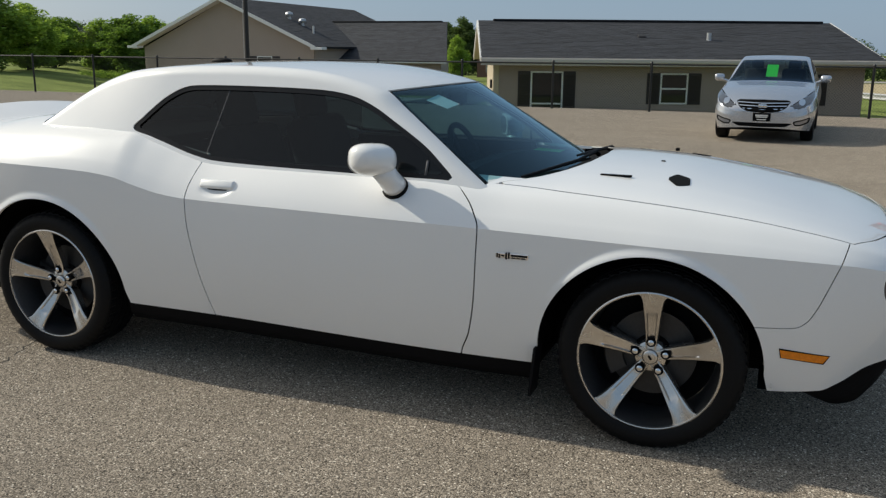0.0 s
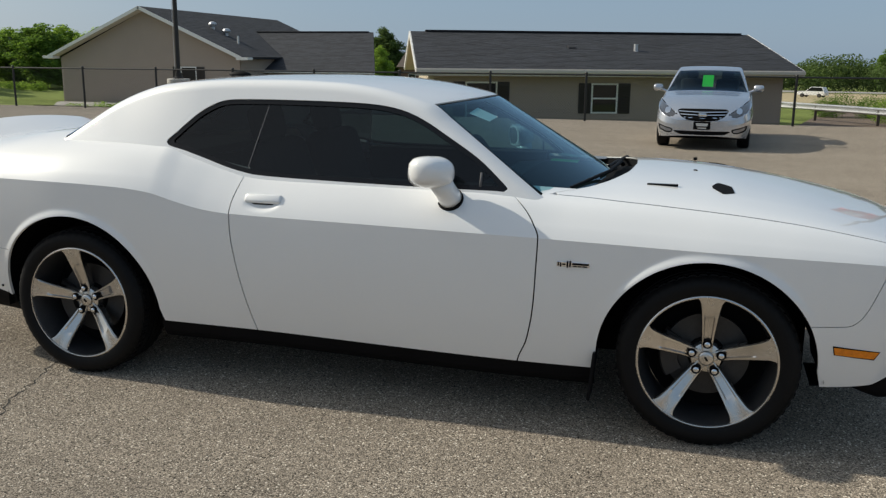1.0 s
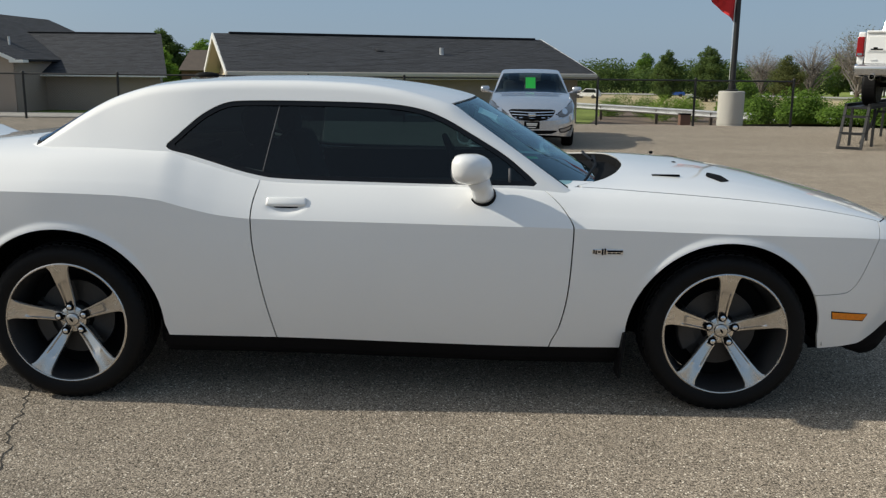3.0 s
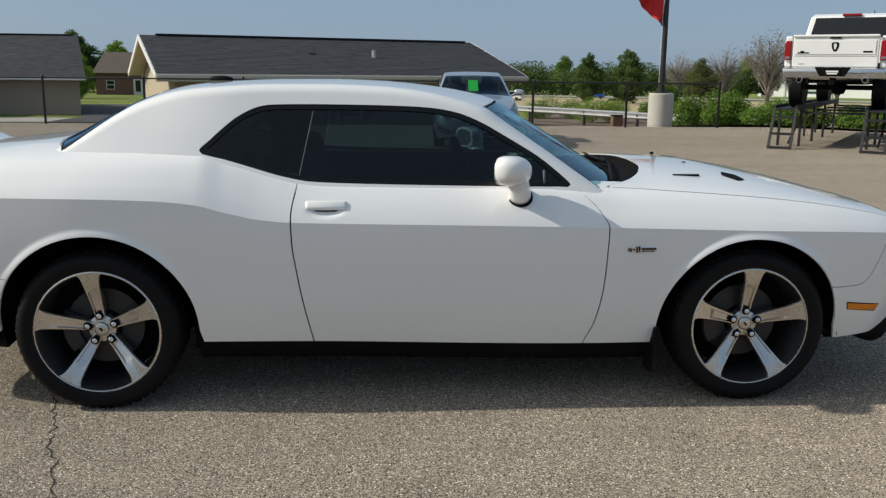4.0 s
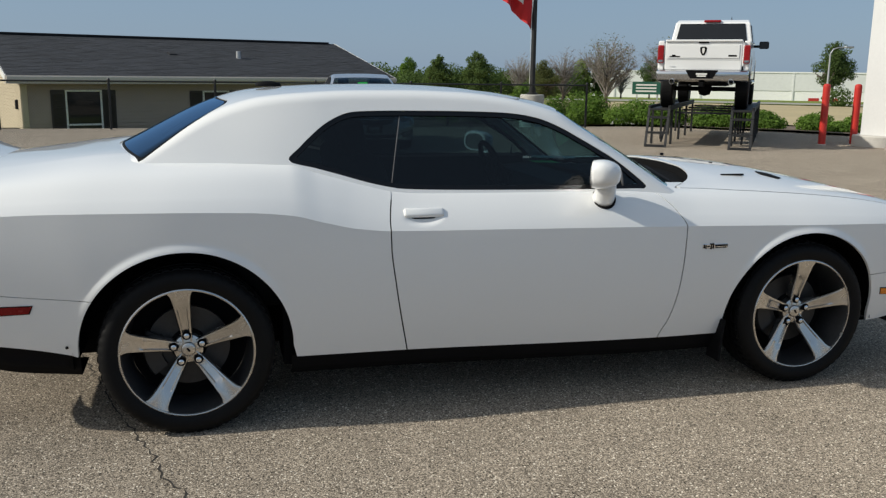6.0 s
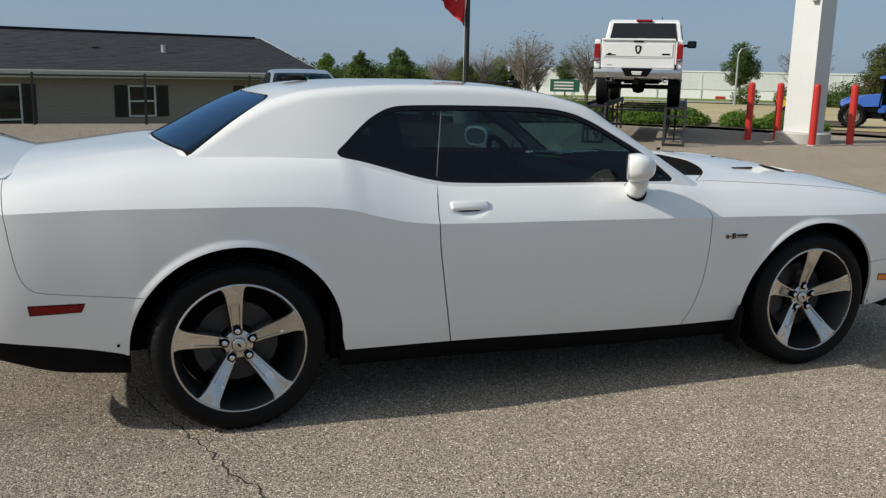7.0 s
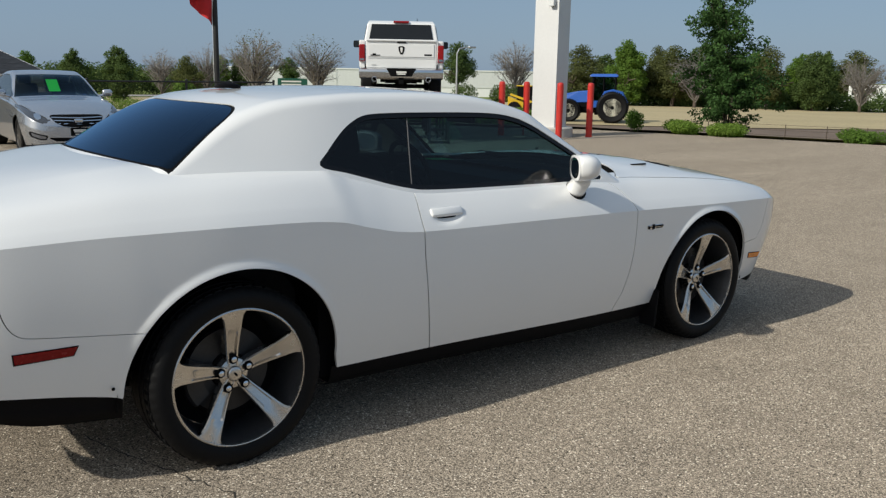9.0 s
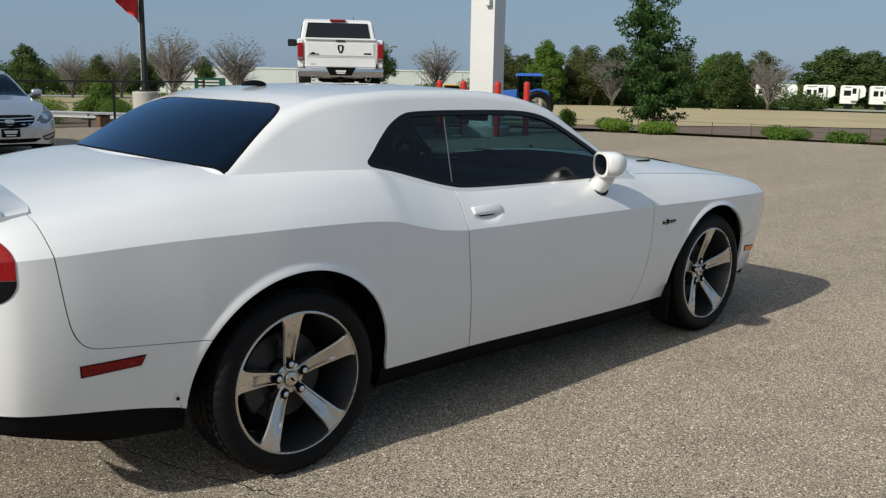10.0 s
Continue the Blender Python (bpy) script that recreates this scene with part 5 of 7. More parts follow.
def build_brick_house():
    h = thing("house", pose(-27.0, 85.0, -1.85), "small brown brick house with a brown shingle roof", "house")
    part("wall", box_bm(0, 10.5, .4, 8, 0, 2.72), BRICKRED, h, "brown brick wall")
    slab("roof", h, [(-.2, 0, 2.7), (10.9, 0, 2.7), (10.9, 4.2, 4.75), (-.2, 4.2, 4.75)], .12, BROWNROOF, "brown shingle roof")
    slab("roof", h, [(-.2, 8.4, 2.7), (10.9, 8.4, 2.7), (10.9, 4.2, 4.75), (-.2, 4.2, 4.75)], .12, BROWNROOF)
    house_window(h, 1.0, 1.8, 1.1, 2.0, .4, 0)
    house_window(h, 6.2, 7.2, 1.1, 2.1, .4, 0)
    d = part("door", box_bm(3.6, 4.5, .34, .42, .1, 2.2, .01, 1), WHITETRIM, h, "white front door")
    part("door_pane", box_bm(3.8, 4.3, .32, .35, .9, 2.0), HOUSEGLASS, d)
    return h


def build_warehouse():
    a, b = Vector((60.7, 134.1)), Vector((112.0, 97.5))
    L = (b - a).length
    yaw = math.degrees(math.atan2(b.y - a.y, b.x - a.x))
    h = thing("warehouse", pose(a.x, a.y, -3.3, 0, 0, yaw), "long white flat-roofed warehouse with a grey upper band", "warehouse")
    part("lower_wall", box_bm(0, L, 0, 30, 0, 2.6), WAREHOUSE, h, "white cladding")
    part("upper_wall", box_bm(-.05, L + .05, -.08, 30.1, 2.6, 5.3), WAREGREY, h, "pale grey cladding")
    part("parapet", box_bm(-.15, L + .15, -.18, 30.2, 5.3, 5.5), WAREHOUSE, h)
    for i in range(9):
        x = 4 + i * (L - 8) / 8
        part("wall_rib", box_bm(x - .1, x + .1, -.14, -.07, 0, 5.3), WAREGREY, h)
    for x in (33.8, 36.5):
        part("loading_door", box_bm(x, x + 1.5, -.06, .02, .3, 1.6), REDPAINT, h, "small red door panel")
    return h


build_long_house()
build_gable_house()
build_brick_house()
build_warehouse()


# ---- fence, poles, canopy column, ramp ----
def build_fence():
    f = thing("fence", pose(0, 20, 0), "black chain-link fence along the edge of the lot", "fence")
    xs = [10.45 - 2.585 * k for k in range(16)]
    post = tube_bm((0, 0, -.1), (0, 0, 1.24), .032, .032, 10)
    me = bpy.data.meshes.new("post")
    post.to_mesh(me)
    post.free()
    cap = revolve_bm([(.038, 1.23), (.040, 1.245), (.028, 1.27), (0, 1.28)], 10, "Z")
    mc = bpy.data.meshes.new("post_cap")
    cap.to_mesh(mc)
    cap.free()
    for x in xs:
        p = put("post", me, FENCEBLACK, f)
        p.location.x = x
        put("post_cap", mc, FENCEBLACK, p)
    part("top_rail", tube_bm((xs[-1], 0, 1.2), (xs[0], 0, 1.2), .022, .022, 8), FENCEBLACK, f)
    part("tension_wire", tube_bm((xs[-1], 0, .06), (xs[0], 0, .06), .004, .004, 5), FENCEBLACK, f)
    verts, faces = [], []
    x0, x1, z0, z1, w = xs[-1], xs[0], .05, 1.2, .0022
    step = .075
    for sgn in (1, -1):
        u = x0 - (z1 - z0)
        while u < x1 + (z1 - z0):
            a, b = (u, z0), (u + sgn * (z1 - z0), z1)
            lo, hi = max(x0, min(a[0], b[0])), min(x1, max(a[0], b[0]))
            if hi > lo + .01:
                za, zb = (z0 + (lo - a[0]) * sgn, z0 + (hi - a[0]) * sgn)
                k = len(verts)
                y = .006 * sgn
                verts += [(lo - w, y, za), (lo + w, y, za), (hi + w, y, zb), (hi - w, y, zb)]
                faces.append((k, k + 1, k + 2, k + 3))
            u += step
    mesh = raw("wire_mesh", verts, faces, FENCEBLACK, f, "black chain-link mesh")
    mesh["kind"] = "stuff"
    return f


def build_flagpole(x, y, lean, flag_z, seed, rise=.62):
    f = thing("flagpole", pose(x, y, -.04), "black flagpole with a red flag standing in a white concrete base", "flagpole")
    part("base", revolve_bm([(.345, 0), (.345, .93), (.335, .955), (.30, .96), (0, .96)], 40, "Z"), CONCRETE, f, "round white concrete base", smooth=False)
    part("collar", revolve_bm([(.16, .95), (.16, 1.0), (.10, 1.02), (.10, 1.14), (0, 1.14)], 20, "Z"), FENCEBLACK, f)
    part("pole", tube_bm((0, 0, .96), (0, 0, 8.5), .075, .055, 16), FENCEBLACK, f)
    rnd = random.Random(seed)
    # the flag hangs in folds from its upper corner
    nu, nv = 26, 22
    verts, faces, white = [], [], []
    for i in range(nu):
        for j in range(nv):
            u, v = i / (nu - 1), j / (nv - 1)
            reach = 1.75 * u * (1 - .12 * v)
            sag = -rise * u
            fold = .16 * math.sin(9 * u + 2.2 * v + seed) * u ** .6 + .05 * math.sin(19 * u - 5 * v)
            verts.append((-lean * (.06 + reach * .62), fold - .1 * u, flag_z + .32 + 1.35 * (1 - v) - sag))
    for i in range(nu - 1):
        for j in range(nv - 1):
            (white if (.30 < i / nu < .62 and .10 < j / nv < .62) or i == 0 else faces).append((i * nv + j, (i + 1) * nv + j, (i + 1) * nv + j + 1, i * nv + j + 1))
    fl = raw("flag", verts, faces, FLAGRED, f, "red flag hanging in folds", smooth=True)
    used = sorted({q for w in white for q in w})
    raw("flag_emblem", [verts[q] for q in used], [tuple(used.index(q) for q in w) for w in white], FLAGWHITE, fl, smooth=True)
    part("halyard", tube_bm((-.10 * lean, -.02, 1.2), (-.08 * lean, -.02, 8.3), .006, .006, 5), FLAGWHITE, f)
    return f


def build_column():
    c = thing("canopy_column", pose(14.68, 13.10, 0, 0, 0, 18.4), "white clad canopy column on a round concrete footing", "column")
    part("footing", revolve_bm([(.62, 0), (.62, .22), (.595, .25), (0, .25)], 48, "Z"), CONCRETE, c, "round concrete footing")
    h = .325
    for dims in ((-h, h, -h, -h + .015), (-h, h, h - .015, h), (-h, -h + .015, -h + .015, h - .015), (h - .015, h, -h + .015, h - .015)):
        part("cladding_panel", box_bm(dims[0], dims[1], dims[2], dims[3], .25, 6.0), PILLARWHITE, c)
    part("light_bracket", box_bm(-h - .13, -h, -.24, -.10, 3.20, 3.40, .02, 2), WAREGREY, c, "pale grey bracket")
    return c


def build_bollards():
    b = thing("bollard", pose(13.5, 13.6, 0), "red sleeved steel bollard standing in the pavement", "bollard", "bollards round the column")
    bm = revolve_bm([(.080, 0), (.080, 1.30), (.074, 1.34), (.052, 1.365), (.0, 1.375)], 24, "Z")
    part("sleeve", bm, BOLLARDRED, b, smooth=False)
    part("foot_ring", revolve_bm([(.10, 0), (.10, .012), (.081, .02)], 24, "Z"), CONCRETE, b)
    for x, y in ((14.27, 13.52), (14.16, 12.22), (15.22, 12.20)):
        copy_thing(b, pose(x, y, 0))


def build_guard_rail():
    g = thing("guard_rail", pose(0, 0, 0), "galvanised steel guard rail beside the road", "guard rail")
    pts = [(5.5, 37.5), (8.7, 33.2), (11.0, 29.6), (13.6, 25.8), (15.6, 22.8)]
    fine = []
    for a, b in zip(pts, pts[1:]):
        for k in range(6):
            fine.append(Vector(a).lerp(Vector(b), k / 6))
    prof = [(0, .0), (.06, .05), (.0, .11), (.0, .16), (.06, .22), (0, .27)]
    rows = []
    for i, p in enumerate(fine):
        d = (fine[min(i + 1, len(fine) - 1)] - fine[max(0, i - 1)]).normalized()
        out = Vector((-abs(d.y), -abs(d.x))).normalized()
        z = -.30
        rows += [(p.x + out.x * o, p.y + out.y * o, z + h) for o, h in prof]
    k = len(prof)
    raw("rail", rows, [(i * k + j, (i + 1) * k + j, (i + 1) * k + j + 1, i * k + j + 1) for i in range(len(fine) - 1) for j in range(k - 1)], GALV, g)
    for p in fine[::4]:
        gz = float(land(p.x, p.y)) - .2
        part("post", box_bm(p.x - .05, p.x + .05, p.y + .02, p.y + .12, gz, -.06), BARK, g)
    return g


def draped(name, r0, r1, a0, a1, lift, material, label, category):
    """A sheet laid on the land between two distances and two bearings, with uneven edges."""
    verts, faces, na, nr = [], [], 90, 14
    for i in range(na):
        a = radians(a0 + (a1 - a0) * i / (na - 1))
        f0, f1 = (f(math.degrees(a)) if callable(f) else f for f in (r0, r1))
        for j in range(nr):
            r = f0 + (f1 - f0) * j / (nr - 1) + (noise.noise((i * .25, j * 3.0, 1.0)) * .5 if j in (0, nr - 1) else 0)
            x, y = r * math.sin(a), r * math.cos(a)
            verts.append((x, y, float(land(np.array(x), np.array(y))) + lift))
    for i in range(na - 1):
        for j in range(nr - 1):
            faces.append((i * nr + j, i * nr + j + 1, (i + 1) * nr + j + 1, (i + 1) * nr + j))
    return tagged(raw(name, verts, faces, material, smooth=True), label, category, kind="structure")


def build_wire_fence():
    f = thing("wire_fence", pose(0, 0, 0), "low brown wire fence with thin stakes on bare soil", "fence")
    pts = [(19.6, 13.0), (20.9, 9.0), (21.9, 5.2), (22.9, 0.6)]
    line = []
    for a, b in zip(pts, pts[1:]):
        for k in range(4):
            line.append(Vector(a).lerp(Vector(b), k / 4))
    for p in line:
        z = float(land(np.array(p.x), np.array(p.y)))
        part("stake", tube_bm((p.x, p.y, z - .1), (p.x, p.y, z + .42), .012, .010, 6), BARK, f)
    for h in (.12, .26, .40):
        part("wire", sweep_bm([(p.x, p.y, float(land(np.array(p.x), np.array(p.y))) + h) for p in line], .004, 4), BARK, f)


build_fence()
build_flagpole(9.02, 20.62, 1, 2.44, 1, .80)
build_flagpole(-12.5, 20.72, 1, 3.6, 4)
build_column()
build_bollards()
build_guard_rail()
draped("soil_strip", curve((10, 24), (25, 24.0), (45, 23.0), (55, 23.0), (65, 22.6), (75, 22.4), (90, 22.6), (130, 23.0)), curve((10, 46), (30, 42), (50, 39), (60, 41), (75, 47), (130, 60)), 12, 128, .07, SOIL, "bare brown soil beside the lot", "soil")
draped("dry_field", curve((2, 50), (30, 44), (50, 38.5), (60, 40.5), (75, 46.5), (130, 59)), curve((2, 85), (30, 84), (60, 80), (130, 90)), 3, 128, .10, DRYGRASS, "pale dry straw-coloured field", "field")
draped("road", 86, 98, 5, 125, .16, ROAD, "pale concrete road beyond the field", "road")
build_wire_fence()


def draped_patch(name, x0, x1, y0, y1, lift, material, label, category):
    """A sheet on the land between two lines x0(y) and x1(y)."""
    ys, n = np.linspace(y0, y1, 24), 14
    P = []
    for y in ys:
        xs = np.linspace(float(x0(y)), float(x1(y)), n)
        P += [(x, y, float(z) - .03 + lift) for x, z in zip(xs, land(xs, np.full(n, y)))]
    faces = [(i * n + j, i * n + j + 1, (i + 1) * n + j + 1, (i + 1) * n + j) for i in range(len(ys) - 1) for j in range(n - 1)]
    return tagged(raw(name, P, faces, material, smooth=True), label, category, kind="structure")


draped_patch("driveway", curve((20, -12.4), (36, -12.4), (52, -21)), curve((20, -4.6), (24, -5.5), (34, -9.5), (52, -10)), 20.7, 52, .05, ASPHALT, "dark asphalt driveway between the houses", "driveway")
draped_patch("gravel_yard", curve((20, -17.5), (36, -29.5)), curve((20, -12.5), (36, -12.5)), 20.7, 36.2, .05, ROAD, "pale gravel yard before the house", "yard")


# ---- silver sedan ----
def plain_wheel(parent, m, radius, width, rim, spokes=10, material=None):
    """A wheel seen from afar: tyre, dished rim, spokes and cap; outer face to -y."""
    w = part("wheel", revolve_bm([(rim, .0), (rim + .012, -.012), (radius - .04, -.022), (radius - .008, -.004), (radius, .03), (radius, width - .03), (radius - .03, width), (rim, width)], 40), RUBBER, parent, "black tyre", smooth=False)
    w.matrix_basis = m
    part("rim", revolve_bm([(rim, -.002), (rim - .012, -.008), (rim - .022, .004), (rim - .03, .08), (0, .09)], 32), DISC, w)
    first = part("spoke", box_bm(.05, rim - .012, -.002, .02, -.020, .020), material or STEEL, w)
    for k in range(1, spokes):
        put("spoke", first.data, material or STEEL, w).matrix_basis = pose(0, 0, 0, 0, 360 * k / spokes, 0)
    part("hub_cap", revolve_bm([(0, -.006), (.05, -.004), (.065, .012)], 16), material or STEEL, w)
    return w


def build_sedan():
    c = thing("car", pose(3.19, 16.25, 0, 0, 0, -92.8) @ Matrix.Diagonal((.935, .935, 1.0, 1)), "silver four-door sedan with a green paper in its windscreen", "car")
    zb = curve((-1.1, .96), (0, .96), (1.2, .93), (2.2, .88), (2.8, .82), (3.3, .74), (3.6, .64), (3.77, .52))
    kp = curve((-1.1, .45), (-1.06, .70), (-.95, .86), (-.6, .95), (0, 1), (2.9, 1), (3.2, .975), (3.40, .945), (3.55, .885), (3.65, .79), (3.71, .65), (3.745, .44), (3.76, .22), (3.765, .0005))
    zs = curve((-1.1, .36), (-.5, .24), (3.2, .20), (3.5, .225), (3.68, .240), (3.77, .265))
    pt = curve((-1.1, .99), (-1.0, 1.06), (-.75, 1.11), (-.35, 1.25), (.1, 1.39), (.6, 1.462), (1.0, 1.47), (1.3, 1.43), (1.5, 1.385), (2.33, 1.03), (2.6, .985), (3.0, .925), (3.35, .83), (3.55, .745), (3.68, .665), (3.74, .60), (3.77, .53))
    bw = curve((-1, -.15), (.2, -.1), (1.0, .05), (1.5, .26), (2.6, .26), (3.3, .22), (3.8, .10))
    xs = np.concatenate([np.linspace(-1.1, 3.1, 120), np.linspace(3.1, 3.765, 60)[1:]])
    n1, ang = 30, np.linspace(.0, math.pi / 2, 70)
    W, Z = [], []
    for x in xs:
        k, b, s0, top = float(kp(x)), float(zb(x)), float(zs(x)), 0
        t = np.linspace(0, 1, n1)
        w1 = k * (.845 + .072 * np.sin(np.minimum(t * 1.45, 1.0) * math.pi / 2) - .035 * np.maximum(0, t - .69) / .31)
        z1 = s0 + (b - s0) * t
        zc = b - .02
        rs = (w1[-1] + .0) / (np.cos(ang) + np.sin(ang) * .46 + 1e-9)
        lo, hi = np.full(ang.shape, .0), np.full(ang.shape, 2.0)
        for _ in range(36):
            mid = (lo + hi) / 2
            w, z = mid * np.cos(ang), zc + mid * np.sin(ang)
            over = z > np.maximum(pt(x + bw(x) * w * w) - .05 * w * w, b + .004)
            hi, lo = np.where(over, mid, hi), np.where(over, lo, mid)
        kk = .07
        h = np.clip(.5 + .5 * (rs - lo) / kk, 0, 1)
        r = np.maximum(.002, rs * (1 - h) + lo * h - kk * h * (1 - h) * min(1, k * 2))
        W.append(np.concatenate([w1, (r * np.cos(ang))[1:]]))
        Z.append(np.concatenate([z1, (zc + r * np.sin(ang))[1:]]))
    W, Z = np.array(W), np.array(Z)
    X = np.repeat(xs[:, None], W.shape[1], 1)
    arch = np.minimum(np.hypot(X - 0, Z - .33), np.hypot(X - 2.795, Z - .33)) - .375
    ws = np.minimum(np.minimum(.60 + (X - 1.35) * .24 - W, X + .26 * W ** 2 - 1.47), 2.36 - (X + .26 * W ** 2))
    rw = np.minimum(np.minimum(.60 - W, .16 - X), X + .72)
    rw = np.where(X < .5, rw, -1)
    side = outline([(-.55, 1.06), (-.2, 1.23), (.3, 1.36), (.9, 1.39), (1.35, 1.34), (1.75, 1.16), (2.05, .985), (1.0, .985), (0, 1.0)], .05)
    sd = np.where(W > .5, inside(side, X, Z), -1)
    front = X - 2.6
    lampP = np.array([(.46, .635), (.58, .575), (.76, .640), (.87, .77), (.89, .88), (.82, .875), (.68, .775), (.56, .70)])
    grilP = np.array([(-.05, .735), (.42, .730), (.475, .705), (.40, .60), (.27, .535), (-.05, .515)])
    intP = np.array([(-.05, .345), (.50, .350), (.58, .385), (.52, .335), (.40, .285), (-.05, .275)])
    fogP = np.array([(.56, .365), (.70, .395), (.80, .43), (.78, .375), (.66, .33), (.58, .33)])
    on = lambda poly: np.where(front > 0, inside(poly, W, Z), -1.0)
    lamp, gril, intake, fog = on(lampP), on(grilP), on(intP), on(fogP)
    for s in (1, -1):
        P = np.stack([X, -s * W, Z], -1)
        N = sheet_normals(P) * s
        cut = lambda name, rules, material, label="", lip=.012, shift=0.0: cut_sheet(name, P, N * s, rules, material, c, label, flip=s < 0, lip=lip, shift=shift * s)
        cut("body", [arch, -ws, -rw, -sd, -lamp, -gril, -intake, -fog - .022], SILVER, "silver painted body side")
        for nm, rule, material, lb, sh in (("windscreen", ws, SEDANGLASS, "clear glass", -.006), ("rear_window", rw, TINT, "", -.006), ("side_window", sd - .012, TINT, "dark glass", -.008)):
            g = cut(nm, [rule], material, lb, 0, sh)
            if g:
                g.visible_shadow = False
        cut("window_trim", [np.minimum(sd, .014 - sd)], CHROME, "", 0, -.002)
        cut("headlamp_rim", [np.minimum(lamp, .012 - lamp)], CHROME, "", .004, -.001)
        cut("headlamp", [lamp - .010], LAMPGREY, "clear swept-back headlamp", .01, -.004)
        cut("lamp_bowl", [np.where(front > 0, .055 - np.hypot(W - .66, Z - .70), -1)], CHROME, "", .004, .002)
        cut("grille", [gril], DARK, "dark grille", .01, -.02)
        for zc in (.575, .625, .675):
            cut("grille_bar", [gril - .012, .007 - np.abs(Z - zc - .03 * W)], CHROME, "chrome grille bar", .008, .0)
        cut("lower_intake", [intake], DARK, "dark lower intake", .01, -.02)
        cut("fog_recess", [fog + .022, -fog - .001], DARK, "", .004, -.004)
        cut("fog_lamp", [fog], CLEARLENS, "round fog lamp in its recess", .008, -.006)
        m = part("mirror", box_bm(-.07, .07, -.10, .10, -.065, .065, .05, 3), SILVER, c, "silver door mirror", smooth=True)
        m.matrix_basis = pose(1.93, -s * 1.0, 1.06, 0, 0, s * 14)
        part("mirror_stalk", tube_bm((1.93, -s * .82, .985), (1.93, -s * .95, 1.03), .025, .03), SILVER, c)
        plain_wheel(c, pose(0, -s * .862, .33, 0, 0, 0 if s > 0 else 180), .33, .21, .225)
        plain_wheel(c, pose(2.795, -s * .862, .33, 0, 0, 0 if s > 0 else 180), .33, .21, .225)
        bm = revolve_bm([(.385, -.02), (.385, .30)], 32)
        for cx in (0, 2.795):
            vs, fs = [], []
            for i in range(25):
                a = math.pi * i / 24
                vs += [(cx + .385 * math.cos(a), -s * .87, .33 + .385 * math.sin(a)), (cx + .385 * math.cos(a), -s * .5, .33 + .385 * math.sin(a))]
            raw("wheel_well", vs, [(2 * i, 2 * i + 1, 2 * i + 3, 2 * i + 2) for i in range(24)], DARK, c)
        bm.free()
        part("seat_back", box_bm(-.08, .08, -.24, .24, 0, .62, .07, 3, pose(1.05, -s * .37, .62, 0, -14, 0)), CLOTH, c, smooth=True)
        part("head_restraint", box_bm(-.05, .05, -.13, .13, 0, .18, .05, 3, pose(.88, -s * .37, 1.20, 0, -8, 0)), CLOTH, c, smooth=True)
    part("emblem", box_bm(3.725, 3.745, -.075, .075, .60, .665, .02, 3), CHROME, c, "chrome oval emblem", smooth=True)
    plate = part("number_plate", box_bm(3.745, 3.775, -.155, .155, .375, .515, .008, 1), DARK, c, "dark plate with pale bars")
    for z0, z1, hw in ((.46, .485, .11), (.435, .455, .10), (.395, .41, .08)):
        part("plate_bar", box_bm(3.776, 3.779, -hw, hw, z0, z1), WHITETRIM, plate)
    part("floor_pan", box_bm(-.95, 3.5, -.78, .78, .20, .27), DARK, c)
    part("engine_bay", box_bm(2.35, 3.45, -.45, .45, .27, .72), DARK, c)
    part("bulkhead", box_bm(2.2, 2.3, -.8, .8, .27, .9), DARK, c)
    part("dashboard", box_bm(1.75, 2.25, -.74, .74, .70, .93, .06, 2), CLOTH, c)
    part("rear_seat", box_bm(-.35, .1, -.65, .65, .5, 1.02, .08, 2), CLOTH, c)
    raw("green_sheet", [(1.64, .10, 1.300), (1.64, -.115, 1.300), (1.95, -.115, 1.085), (1.95, .10, 1.085)], [(0, 1, 2, 3)], GREENPAPER, c, "bright green paper behind the windscreen")
    raw("white_slip", [(2.14, .36, .98), (2.14, .52, .98), (2.21, .52, .975), (2.21, .36, .975)], [(0, 1, 2, 3)], PAPER, c)
    return c


build_sedan()


# ---- pickup truck on a display ramp ----
TRUCK = pose(9.96, 12.98, .81, 0, 0, 55)


def prism(points, y0, y1, inset=None):
    """A solid from an x-z outline between y0 and y1; inset: how far each point moves in at both ends."""
    bm = bmesh.new()
    a = [bm.verts.new((x, y0 + (inset[i] if inset else 0), z)) for i, (x, z) in enumerate(points)]
    b = [bm.verts.new((x, y1 - (inset[i] if inset else 0), z)) for i, (x, z) in enumerate(points)]
    n = len(points)
    for i in range(n):
        j = (i + 1) % n
        bm.faces.new((a[i], a[j], b[j], b[i]))
    bm.faces.new(a); bm.faces.new(b[::-1])
    return bm


def bev(bm, offset=.02, segs=2):
    bmesh.ops.recalc_face_normals(bm, faces=bm.faces[:])
    bmesh.ops.bevel(bm, geom=[e for e in bm.edges if e.calc_face_angle(0) > .3], offset=offset, segments=segs, profile=.5, affect="EDGES")
    return bm


def shield_bm(x0, x1, z, w, h):
    """A shield-shaped plate across x."""
    bm = bmesh.new()
    ring = [(-1, .75), (-.5, 1), (.5, 1), (1, .75), (.85, -.2), (.35, -1), (-.35, -1), (-.85, -.2)]
    a, b = ([bm.verts.new((x, u * w, z + v * h)) for u, v in ring] for x in (x0, x1))
    for i in range(8):
        j = (i + 1) % 8
        bm.faces.new((a[i], a[j], b[j], b[i]))
    bm.faces.new(a[::-1]); bm.faces.new(b)
    bmesh.ops.recalc_face_normals(bm, faces=bm.faces[:])
    return bm


